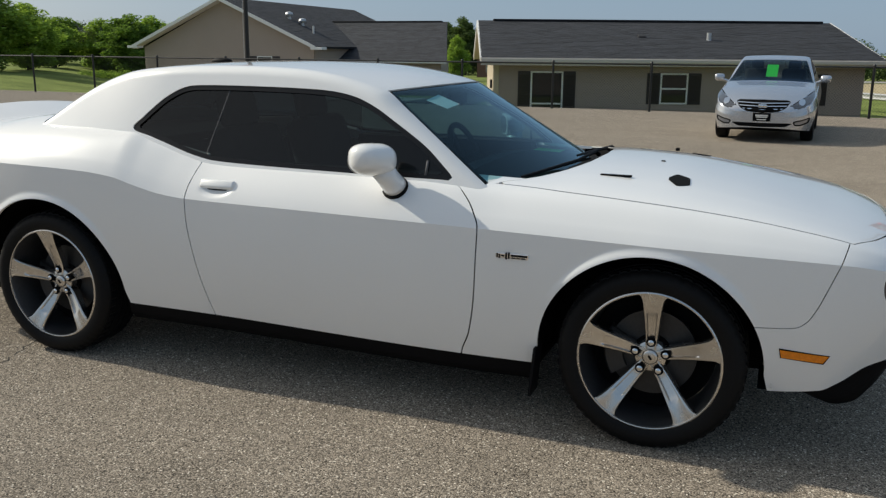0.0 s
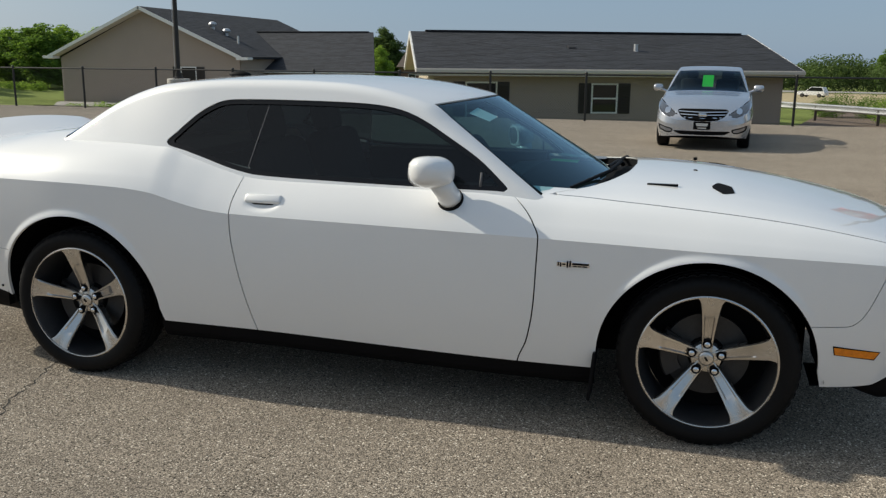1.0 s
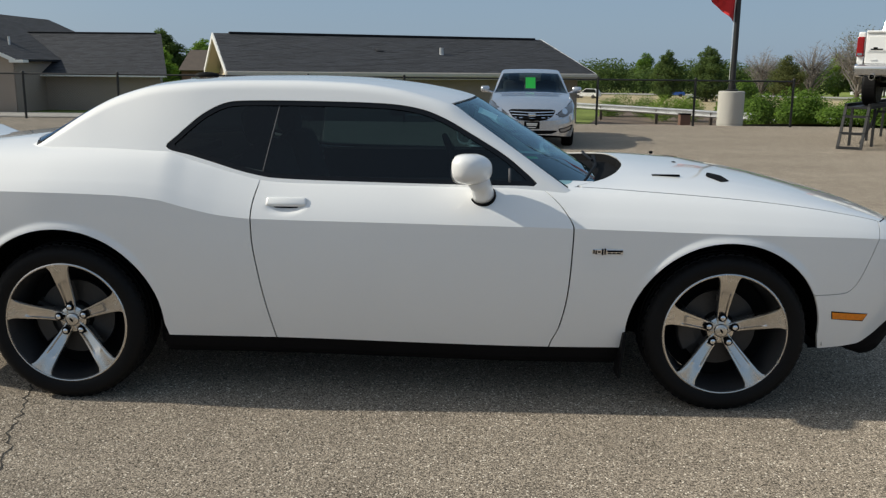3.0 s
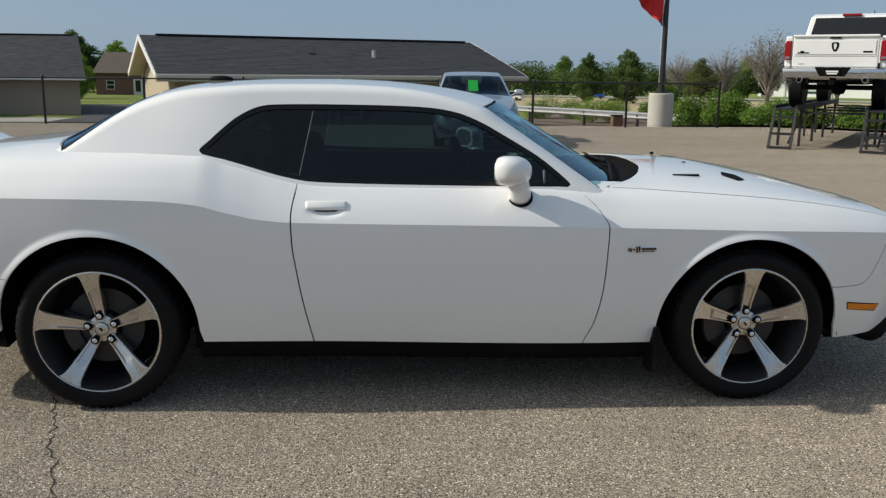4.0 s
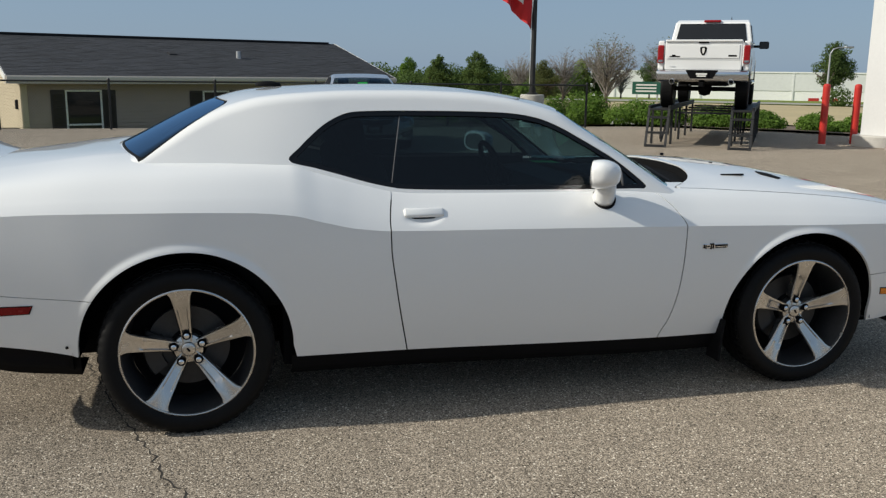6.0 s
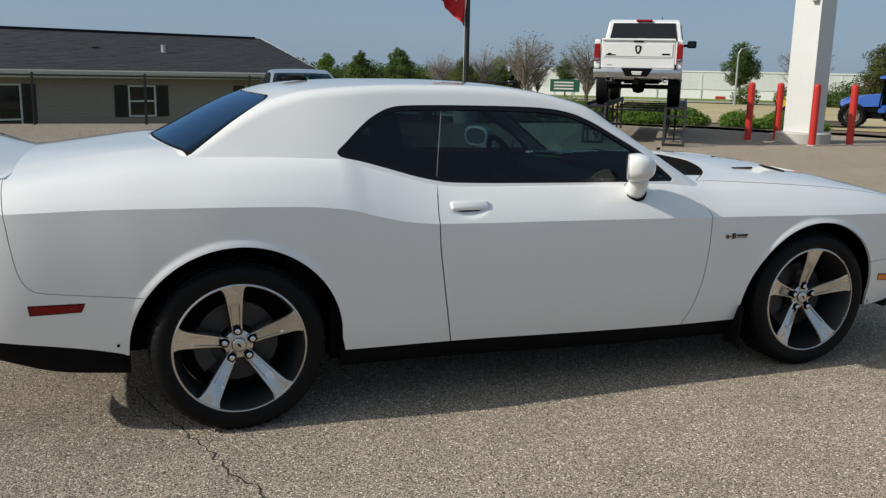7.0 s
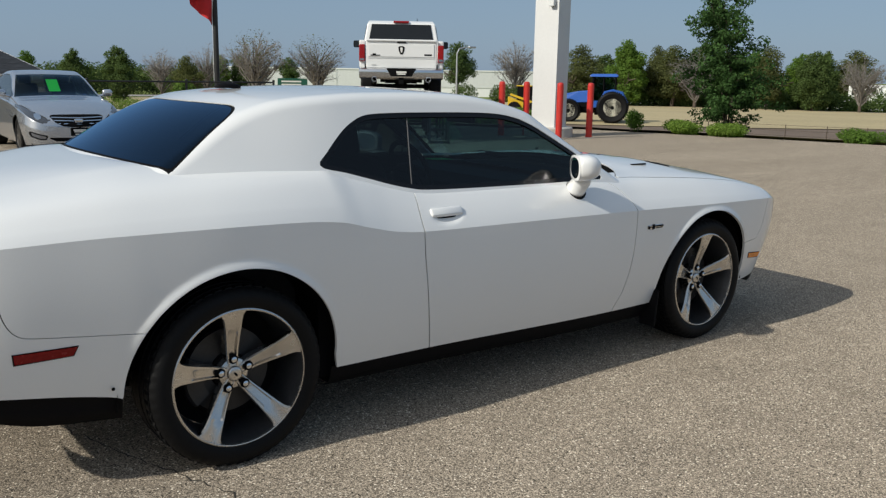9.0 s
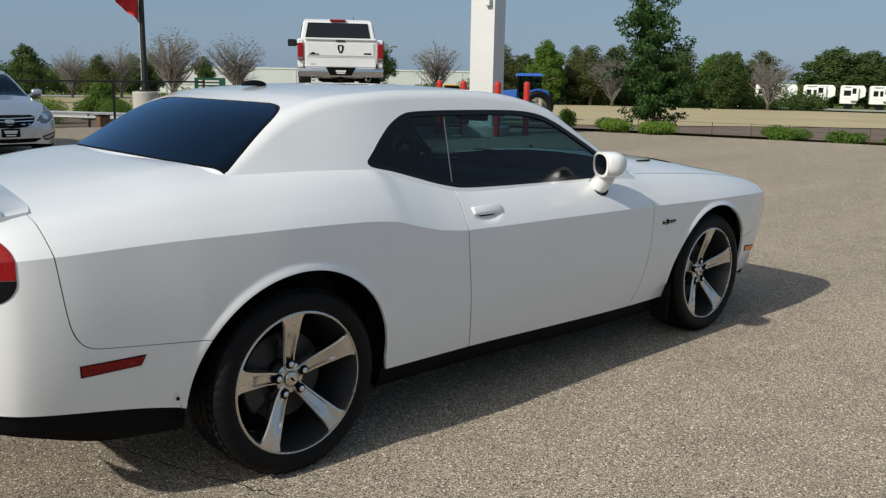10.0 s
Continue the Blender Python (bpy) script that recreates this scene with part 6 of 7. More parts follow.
def build_truck():
    t = thing("pickup_truck", TRUCK @ Matrix.Diagonal((1, .93, 1.03, 1)), "white crew-cab pickup truck parked on a steel display ramp", "truck")
    # bed, sides with wheel openings, tailgate
    for s in (1, -1):
        side = [(.13, .80), (.80, .74), (.82, .92), (.95, 1.05), (1.16, 1.10), (1.40, 1.05), (1.53, .92), (1.56, .72), (1.93, .70), (1.93, 1.38), (.13, 1.38)]
        bm = prism(side, s * .86, s * 1.0)
        part("bed_side", bev(bm, .03), TRUCKWHITE, t, "white bed side", smooth=False)
        part("tail_lamp", box_bm(.05, .20, s * .930 - .070, s * .930 + .070, .93, 1.29, .022, 2), REDLENS, t, "red tail lamp")
        part("lamp_lower", box_bm(.045, .19, s * .930 - .055, s * .930 + .055, .945, 1.0, .01, 1), CLEARLENS, t)
        lower = [(1.95, .62), (4.25, .60), (4.35, .85), (4.55, 1.0), (4.80, 1.02), (5.05, .95), (5.2, .70), (5.55, .62), (5.62, .9), (5.55, 1.12), (4.1, 1.20), (3.9, 1.28), (1.95, 1.36)]
        part("cab_side", bev(prism(lower, s * .72, s * .985), .03), TRUCKWHITE, t)
        part("sill_step", tube_bm((2.0, s * .98, .55), (4.2, s * .98, .55), .045, .045, 10), CHROME, t, "chrome side step")
        m = part("mirror", box_bm(-.06, .06, -.12, .12, -.085, .085, .035, 2), BLACKTRIM, t, "black door mirror", smooth=True)
        m.matrix_basis = pose(3.72, s * 1.20, 1.40)
        part("mirror_glass", box_bm(-.066, -.061, -.095, .095, -.07, .07), HOUSEGLASS, m)
        part("mirror_stalk", box_bm(3.68, 3.75, min(s * .93, s * 1.1), max(s * .93, s * 1.1), 1.34, 1.40, .01, 1), BLACKTRIM, t)
        slab("side_window", t, [(2.14, s * .975, 1.41), (2.24, s * .905, 1.78), (3.22, s * .900, 1.80), (3.80, s * .975, 1.42)], .03, HOUSEGLASS, "dark glass")
        for cx in (1.18, 4.78):
            plain_wheel(t, pose(cx, s * .97, .41, 0, 0, 0 if s < 0 else 180), .41, .27, .255, 5, CHROME)
        part("exhaust_tip", revolve_pipe((-.03, s * .64, .565), (.42, s * .64, .575), .062, .050), CHROME, t, "chrome exhaust tip")
    part("bed_floor", box_bm(.14, 1.93, -.86, .86, .80, .88), DARK, t)
    part("bed_front", box_bm(1.86, 1.93, -.86, .86, .88, 1.36), TRUCKWHITE, t)
    gate = part("tailgate", box_bm(.07, .14, -.835, .835, .80, 1.39, .02, 2), TRUCKWHITE, t, "white tailgate")
    part("gate_panel", box_bm(.055, .072, -.78, .78, 1.03, 1.30, .012, 2), TRUCKWHITE, gate)
    part("gate_lip", box_bm(.03, .14, -.83, .83, 1.355, 1.40, .018, 2), TRUCKWHITE, gate)
    part("gate_handle", box_bm(.045, .06, -.11, .11, 1.325, 1.355, .006, 1), DARK, gate, "black handle")
    part("gate_crease", box_bm(.060, .0705, -.79, .79, 1.005, 1.015), WAREGREY, gate)
    part("emblem", shield_bm(.048, .058, 1.175, .075, .085), DARK, gate, "dark shield emblem")
    part("emblem_face", shield_bm(.044, .048, 1.180, .030, .055), WHITETRIM, gate)
    part("badge_bar", box_bm(.052, .058, -.72, -.54, 1.065, 1.10, .002, 1), DARK, gate)
    part("badge_bar", box_bm(.052, .058, .50, .73, 1.05, 1.075, .002, 1), DARK, gate)
    part("badge_bar", box_bm(.052, .058, .60, .68, 1.075, 1.10, .002, 1), DARK, gate)
    part("badge_bar", box_bm(.052, .058, .60, .72, .86, .885, .002, 1), WAREGREY, gate)
    # chrome bumper with a dark middle
    bm = prism([(-.02, .60), (.10, .56), (.22, .58), (.22, .79), (.05, .80), (-.03, .76)], -1.0, 1.0, [.0, .02, 0, 0, 0, 0])
    bump = part("bumper", bev(bm, .03, 3), CHROME, t, "chrome rear bumper", smooth=True)
    part("bumper_step", bev(prism([(-.045, .795), (.06, .795), (.06, .625), (-.03, .625)], -.35, .35, [0, 0, .10, .10]), .012, 1), BLACKTRIM, bump, "black step pad")
    plate = part("number_plate", box_bm(-.055, -.046, -.155, .155, .635, .775, .005, 1), DARK, bump, "dark plate with pale bars")
    for z0, z1, hw in ((.70, .735, .12), (.665, .69, .10)):
        part("plate_bar", box_bm(-.058, -.0555, -hw, hw, z0, z1), WHITETRIM, plate)
    # cab, with glass let in at the back
    cab = [(1.97, 1.36), (2.12, 1.84), (2.30, 1.905), (3.1, 1.91), (3.35, 1.86), (4.15, 1.22)]
    part("cab", bev(prism(cab, -.97, .97, [.0, .09, .13, .13, .12, .03]), .035, 3), TRUCKWHITE, t, "white cab", smooth=False)
    z0, z1, x0, x1 = 1.41, 1.815, 1.978, 2.104
    for y0, y1, y2, y3, name, material, o in ((-.84, .84, .76, -.76, "rear_window", HOUSEGLASS, .012), (-.24, .0, -.02, -.23, "sliding_pane", HOUSEGLASS, .018)):
        bm = bmesh.new()
        q = [(x0 - o, y0, z0), (x0 - o, y1, z0), (x1 - o, y2, z1), (x1 - o, y3, z1)]
        f = [bm.verts.new(v) for v in q]
        b = [bm.verts.new((v[0] + .02, v[1], v[2])) for v in q]
        bm.faces.new(f); bm.faces.new(b[::-1])
        for i in range(4):
            j = (i + 1) % 4
            bm.faces.new((f[i], b[i], b[j], f[j]))
        part(name, bm, material, t, "dark rear glass")
    part("brake_lamp", box_bm(2.08, 2.2, -.20, .20, 1.845, 1.895, .012, 1), REDLENS, t, "red high brake lamp")
    part("aerial", tube_bm((2.5, -.42, 1.90), (2.42, -.42, 1.97), .012, .006, 6), BLACKTRIM, t)
    part("bonnet", bev(prism([(4.05, 1.10), (4.05, 1.27), (5.45, 1.16), (5.62, 1.0), (5.62, .75), (4.3, .75)], -.93, .93, [0, .04, .08, .05, .03, 0]), .04, 3), TRUCKWHITE, t)
    part("windscreen", bev(prism([(3.38, 1.845), (4.12, 1.25), (4.13, 1.27), (3.40, 1.865)], -.75, .75), .004, 1), HOUSEGLASS, t)
    # underside
    part("axle", tube_bm((1.18, -.75, .41), (1.18, .75, .41), .05, .05, 10), DARK, t)
    part("differential", revolve_at((1.12, 0, .42), [(.0, -.16), (.12, -.13), (.17, 0), (.12, .13), (0, .16)], 16), DARK, t)
    for y in (-.45, .45):
        part("frame_rail", box_bm(.2, 5.4, y - .05, y + .05, .50, .68), DARK, t)
    part("spare_wheel", revolve_at((.72, 0, .60), [(.20, -.09), (.36, -.09), (.39, 0), (.36, .09), (.20, .09)], 28), RUBBER, t, "spare wheel under the bed")
    part("hitch", box_bm(-.01, .3, -.06, .06, .46, .56, .01, 1), DARK, t)
    part("fuel_tank", box_bm(2.0, 3.6, -.42, .42, .46, .62), DARK, t)
    return t


def revolve_pipe(p0, p1, r, inner):
    bm = bmesh.new()
    add_tube(bm, p0, p1, r, r, 16, caps=False)
    add_tube(bm, p0, p1, inner, inner, 16, caps=False)
    n = 16
    vs = bm.verts[:]
    for i in range(n):
        j = (i + 1) % n
        bm.faces.new((vs[2 * i], vs[2 * j], vs[2 * n + 2 * j], vs[2 * n + 2 * i]))
    return bm


def build_ramp():
    m = TRUCK @ Matrix.Translation((0, 0, -.81))
    r = thing("display_ramp", m, "dark steel vehicle display ramp with ladder ends", "ramp")
    top, h = .81, .045
    for s in (1, -1):
        y0, y1 = s * .86 - .235, s * .86 + .235
        part("track", box_bm(.33, 6.1, y0, y1, top - h, top, .006, 1), RAMPSTEEL, r, "dark steel wheel track")
        for y in (y0, y1 - .05):
            part("track_rail", box_bm(.33, 6.1, y, y + .05, top, top + .06, .006, 1), RAMPSTEEL, r)
            part("ladder_leg", bar_bm((-.05, y + .025, 0), (.36, y + .025, top), .05), RAMPSTEEL, r)
            for x in (.95, 2.6, 4.2, 5.9):
                part("leg", bar_bm((x, y + .025, 0), (x, y + .025, top - h), .05), RAMPSTEEL, r)
        for z in (.03, .30, .62):
            x = -.05 + .41 * z / top
            part("rung", box_bm(x - .025, x + .025, y0, y1, z - .025, z + .025), RAMPSTEEL, r)
        part("brace", bar_bm((.95, s * .86, .06), (2.6, s * .86, top - .08), .04), RAMPSTEEL, r)
    for x in (.95, 2.6, 4.2, 5.9):
        part("cross_bar", bar_bm((x, -.6, top - .10), (x, .6, top - .10), .045), RAMPSTEEL, r)
    return r


def bar_bm(a, b, w):
    """A square bar between two points."""
    a, b = Vector(a), Vector(b)
    q = (b - a).to_track_quat("Z", "Y").to_matrix().to_4x4()
    return box_bm(-w / 2, w / 2, -w / 2, w / 2, 0, (b - a).length, 0, 1, Matrix.Translation(a) @ q)


build_truck()
build_ramp()


# ---- plants ----
def leaf_cloud(blobs, count, size, rnd, flat=.35):
    """Many small folded leaves in and round a set of blobs (x, y, z, rx, rz)."""
    g = np.random.default_rng(rnd.randrange(10 ** 6))
    B = np.array(blobs, float)
    vol = B[:, 3] ** 2 * B[:, 4]
    b = B[g.choice(len(B), count, p=vol / vol.sum())]
    unit = lambda a: a / np.maximum(np.linalg.norm(a, axis=1, keepdims=True), 1e-9)
    d = unit(g.normal(size=(count, 3)))
    k = g.uniform(.30, 1.08, (count, 1)) ** .6
    p = b[:, :3] + d * k * b[:, [3, 3, 4]]
    s = size * g.uniform(.55, 1.35, (count, 1))
    n = unit(d + g.normal(size=(count, 3)) * .6 + (0, 0, flat))
    u = unit(np.cross(n, g.normal(size=(count, 3))))
    v = np.cross(n, u)
    q = np.stack([p - u * s, p + v * s * .55 + n * s * .12, p + u * s, p - v * s * .55 + n * s * .12], 1).reshape(-1, 3)
    return q.tolist(), np.arange(count * 4).reshape(-1, 4).tolist()


def limbs(rnd, height, radius, depth, spread, first=.35, curl=.16, up=.25):
    """Branching tapered limbs; returns tubes as (start, end, r0, r1) and the tips."""
    out, tips = [], []

    def grow(p, d, length, r, level):
        n = 3
        for k in range(n):
            q = p + d * length / n
            out.append((p.copy(), q.copy(), r * (1 - .3 * k / n), r * (1 - .3 * (k + 1) / n)))
            p = q
            d = (d + Vector((rnd.gauss(0, curl), rnd.gauss(0, curl), rnd.gauss(up * .3, curl * .6)))).normalized()
            if level < depth and (level > 0 or k == n - 1):
                side = d.orthogonal().normalized()
                side.rotate(Matrix.Rotation(rnd.uniform(0, 6.28), 3, d))
                grow(p.copy(), (d * .75 + side * spread * rnd.uniform(.7, 1.3) + Vector((0, 0, up * .4))).normalized(), length * rnd.uniform(.5, .78), r * .58, level + 1)
        if level < depth:
            for _ in range(2 if level else 4):
                side = d.orthogonal().normalized()
                side.rotate(Matrix.Rotation(rnd.uniform(0, 6.28), 3, d))
                grow(p.copy(), (d * .8 + side * spread * rnd.uniform(.6, 1.2)).normalized(), length * rnd.uniform(.55, .85), r * .62, level + 1)
        else:
            tips.append(p.copy())

    grow(Vector((0, 0, 0)), Vector((0, 0, 1)), height * first, radius, 0)
    return out, tips


def tube_soup(tubes, n=4):
    verts, faces = [], []
    for a, b, r0, r1 in tubes:
        q = (b - a).to_track_quat("Z", "Y").to_matrix()
        i = len(verts)
        for p, r in ((a, r0), (b, r1)):
            for k in range(n):
                t = 2 * math.pi * k / n
                verts.append(p + q @ Vector((math.cos(t) * r, math.sin(t) * r, 0)))
        faces += [(i + k, i + (k + 1) % n, i + n + (k + 1) % n, i + n + k) for k in range(n)]
    return verts, faces


def leafy_tree(seed, height, width, leaf, label, leaves=1500, size=.16, trunk=.14, low=.22):
    """A tree as a thing at the origin: trunk with limbs, and a crown of many small leaves with gaps."""
    rnd = random.Random(seed)
    t = thing("tree", pose(0, 0, 0), label, "tree")
    tubes, tips = limbs(rnd, height * .95, height * .022 + .02, 2, .75, first=.30)
    v, f = tube_soup([x for x in tubes if x[1].z < height * .95], 6)
    raw("trunk", v, f, BARK, t, smooth=True)
    blobs = [(0, 0, height * (low + (1 - low) * q), width * .36 * w, height * (1 - low) * .2) for q, w in ((.22, .8), (.45, 1.0), (.68, .8))]
    n = 60
    for i in range(n):
        z = low + (1 - low) * (i + .5) / n
        prof = math.sin(math.pi * min(1, (z - low) / (1 - low) * .86 + .12)) ** .7
        a, r = rnd.uniform(0, 6.28), width * .5 * prof * rnd.uniform(.15, .92)
        s = width * .5 * rnd.uniform(.22, .38) * (.55 + .45 * prof)
        blobs.append((r * math.cos(a), r * math.sin(a), z * height, s, s * .8))
    v, f = leaf_cloud(blobs, leaves, size, rnd)
    raw("crown", v, f, leaf, t)["kind"] = "stuff"
    return t


def bare_tree(seed, height, label, green=0):
    """A leafless tree: a short trunk, many limbs that curve up into a round crown, and fans of fine twigs."""
    rnd = random.Random(seed)
    t = thing("tree", pose(0, 0, 0), label, "tree")
    tubes, tips = [(Vector((0, 0, 0)), Vector((0, 0, height * .62)), height * .026, height * .008)], []
    for i in range(70):
        d = Vector((rnd.gauss(0, 1), rnd.gauss(0, 1), rnd.uniform(-.55, 1.2))).normalized()
        k = rnd.uniform(.55, 1.0)
        end = Vector((d.x * height * .36 * k, d.y * height * .36 * k, height * (.60 + .36 * d.z * k)))
        a = Vector((0, 0, height * rnd.uniform(.16, .60) * min(1, end.z / height + .1)))
        c = Vector((end.x * .50 + rnd.gauss(0, .03) * height, end.y * .50 + rnd.gauss(0, .03) * height, a.z + (end.z - a.z) * .55 + .03 * height))
        r0 = height * rnd.uniform(.006, .013)
        pts = [a.lerp(c, u).lerp(c.lerp(end, u), u) + Vector((rnd.gauss(0, 1), rnd.gauss(0, 1), rnd.gauss(0, 1))) * height * .008 * (u > 0) for u in (0, .2, .4, .6, .8, 1)]
        for j in range(5):
            tubes.append((pts[j], pts[j + 1], max(r0 * (1 - .17 * j), .008), max(r0 * (1 - .17 * (j + 1)), .006)))
            if j > 1:
                tips.append((pts[j], (pts[j + 1] - pts[j]).normalized()))
        tips.append((pts[5], (pts[5] - pts[4]).normalized()))
    v, f = tube_soup(tubes[:1], 8)
    raw("trunk", v, f, BARK, t)
    v, f = tube_soup(tubes[1:], 4)
    raw("limb", v, f, GREYTWIG, t)["kind"] = "stuff"
    tw, tf = [], []
    for p, d in tips:
        for _ in range(10):
            w = (d * .9 + Vector((rnd.gauss(0, .8), rnd.gauss(0, .8), rnd.gauss(.2, .7)))).normalized() * rnd.uniform(.06, .14) * height
            s = w.orthogonal().normalized() * .010
            i = len(tw)
            tw += [p - s, p + s, p + w]
            tf.append((i, i + 1, i + 2))
    raw("twig", tw, tf, GREYTWIG, t)["kind"] = "stuff"
    if green:
        v, f = leaf_cloud([(0, 0, height * .7, height * .32, height * .28)], green, .06, rnd)
        raw("crown", v, f, LEAFOLIVE, t)["kind"] = "stuff"
    return t


def bush(seed, blobs, leaf, leaves, size, label, place, name="bush"):
    rnd = random.Random(seed)
    t = thing(name, pose(*place), label, "bush")
    v, f = leaf_cloud(blobs, leaves, size, rnd, flat=.6)
    raw("foliage", v, f, leaf, t)["kind"] = "stuff"
    st = []
    for b in blobs:
        st.append((Vector((b[0], b[1], -.2)), Vector((b[0] + rnd.uniform(-.1, .1), b[1], b[2])), .018, .008))
    v, f = tube_soup(st, 5)
    raw("stems", v, f, BARK, t)["kind"] = "stuff"
    return t


def ground_at(x, y):
    return float(land(np.array(float(x)), np.array(float(y)))) - .03


def roadside_bush():
    """A tall loose shrub on the bank behind the guard rail."""
    x, y = 14.16, 36.18
    bush(97, [(0, 0, .75, .75, .75), (-.55, .1, .55, .65, .5), (.6, -.1, .5, .65, .5), (.1, 0, 1.35, .5, .55), (.95, 0, .3, .4, .3)], LEAF, 9000, .06, "tall green shrub on the bank behind the guard rail", (x, y, ground_at(x, y)))


def stand(proto, x, y, top, ref, wide=1.0, turn=0.0):
    """A copy of a tree on the land whose top reaches a given height."""
    z = ground_at(x, y)
    k = (top - z) / ref
    return copy_thing(proto, pose(x, y, z, 0, 0, turn) @ Matrix.Diagonal((k * wide, k * wide, k, 1)))


def build_trees():
    protos = {
        "dark": leafy_tree(1, 5, 3.4, LEAFDARK, "dark green rounded tree beyond the road", 17000, .085, low=.08),
        "green": leafy_tree(2, 5, 3.2, LEAF, "green leafy tree beyond the road", 17000, .085, low=.10),
        "bright": leafy_tree(7, 5, 3.4, LEAFLIGHT, "bright green leafy tree beyond the grass", 17000, .085, low=.05),
        "olive": leafy_tree(3, 5, 3.6, LEAFOLIVE, "olive-brown tree coming into leaf beyond the road", 12000, .075, low=.14),
        "round": leafy_tree(4, 5, 3.4, LEAFDARK, "round green tree on a thin trunk beyond the field", 11000, .08, low=.34),
        "bare": bare_tree(5, 5, "bare grey-brown tree beyond the field"),
        "bare2": bare_tree(6, 5, "bare branching tree with a few green leaves beyond the field", 500),
    }
    spots = (("dark", 16.1, 60.6, 2.65, 1.0), ("dark", 18.9, 59.8, 2.91, 1.05), ("bare", 28.2, 76.6, 3.56, .9), ("olive", 28.5, 71.2, 2.6, 1.2), ("bare", 32.0, 75.1, 4.17, .9),
             ("bare2", 30.2, 61.6, 4.8, 1.0), ("bare2", 34.5, 59.4, 4.49, 1.1), ("round", 58.4, 70.8, 4.7, .95), ("bare", 59.6, 63.2, 5.06, .95), ("olive", 60.5, 55.2, 4.27, 1.2), ("dark", 69.6, 60.1, 3.65, 1.2))
    more = (("green", 59.6, 48.7, 4.64, 1.0), ("olive", 65.1, 50.0, 4.25, .9), ("olive", 66.5, 39.3, 4.16, 1.0), ("green", 72.1, 39.7, 3.71, 1.0), ("dark", 73.0, 38.0, 3.82, 1.0), ("olive", 106.5, 52.5, 5.0, 1.5),
            ("dark", 113.8, 46.2, 5.6, 1.9), ("dark", 68.2, 36.1, 3.69, 1.1), ("bare", 63.0, 44.0, 4.2, 1.0), ("dark", 116.0, 42.5, 5.2, 1.8), ("olive", 70.0, 44.5, 3.4, 1.2), ("bare", 70.0, 33.0, 3.6, 1.0), ("dark", 118, 30, 5.4, 1.6), ("green", 120, 20, 5.0, 1.6), ("green", 70.6, 43.2, 3.8, 1.3), ("dark", 66.8, 46.2, 4.3, 1.3), ("olive", 63.8, 47.0, 4.2, 1.3), ("green", 62.0, 50.5, 4.0, 1.2), ("olive", 68.9, 44.6, 3.7, 1.2))
    left = (("bright", -43.2, 38.0, 5.4, 2.0), ("bright", -44.9, 43.4, 4.2, 1.9), ("bright", -50.4, 51.2, 3.6, 2.0), ("bare", -49.3, 55.0, 3.7, 1.5), ("green", -62.0, 64.0, 4.2, 2.2), ("green", -56.0, 66.0, 4.0, 2.2), ("bright", -48.6, 54.6, 3.6, 1.7), ("green", -44.2, 52.9, 3.9, 1.7), ("bright", -46.5, 58.0, 3.9, 1.7), ("green", -53.0, 60.0, 3.4, 2.4), ("dark", -58.0, 72.0, 3.6, 2.4), ("bright", -43.0, 58.0, 3.7, 1.8),
            ("dark", -33.8, 100.5, 5.2, 1.3), ("green", -30.0, 103.0, 4.3, 1.3), ("dark", -26.0, 104.0, 4.1, 1.4), ("dark", -36.0, 101.0, 4.6, 1.4), ("bright", -22.6, 67.2, 2.6, 1.0))
    rnd = random.Random(8)
    for kind, x, y, top, wide in spots + more + left:
        stand(protos[kind], x, y, top, 5.0, wide * (1.15 if "bare" in kind else 1.0), rnd.uniform(0, 360))
    for p in protos.values():      # the first of each kind stands far off in the wood
        p.matrix_basis = pose(rnd.uniform(20, 60), 108, ground_at(40, 108), 0, 0, 0)
    # far woods
    verts, faces = [], []
    for i in range(150):
        a = radians(-62 + 180 * i / 149)
        d = rnd.uniform(104, 122) if math.degrees(a) < 23.5 else (rnd.uniform(168, 182) if math.degrees(a) < 53 else rnd.uniform(140, 152))
        x, y = d * math.sin(a), d * math.cos(a)
        z = ground_at(x, y)
        h = rnd.uniform(2.9, 4.3) * (1.1 if math.degrees(a) < 23.5 else .80)
        v, f = leaf_cloud([(x, y, z + h * .5, rnd.uniform(2.0, 3.6), h * .52)], 2500, .15, rnd)
        k = len(verts)
        verts += v
        faces += (np.array(f) + k).tolist()
    for i in range(44):      # undergrowth at the feet of the trees across the field
        a = Vector((55.0, 62.0)).lerp(Vector((78.0, 33.0)), i / 43) + Vector((rnd.uniform(-1.5, 3.0), rnd.uniform(-1.5, 3.0)))
        z, h = ground_at(a.x, a.y), rnd.uniform(1.3, 2.6)
        v, f = leaf_cloud([(a.x, a.y, z + h * .45, rnd.uniform(1.0, 1.7), h * .55)], 1100, .11, rnd)
        k = len(verts)
        verts += v
        faces += (np.array(f) + k).tolist()
    w = raw("far_woods", verts, faces, LEAFDARK)
    tagged(w, "dark green belt of woods along the horizon", "woods", kind="stuff")
    # young tree at the edge of the lot
    rnd = random.Random(31)
    t = thing("tree", pose(20.75, 11.95, ground_at(20.75, 11.95)), "young green tree with several thin stems beside the lot", "tree")
    tubes = []
    tips = []
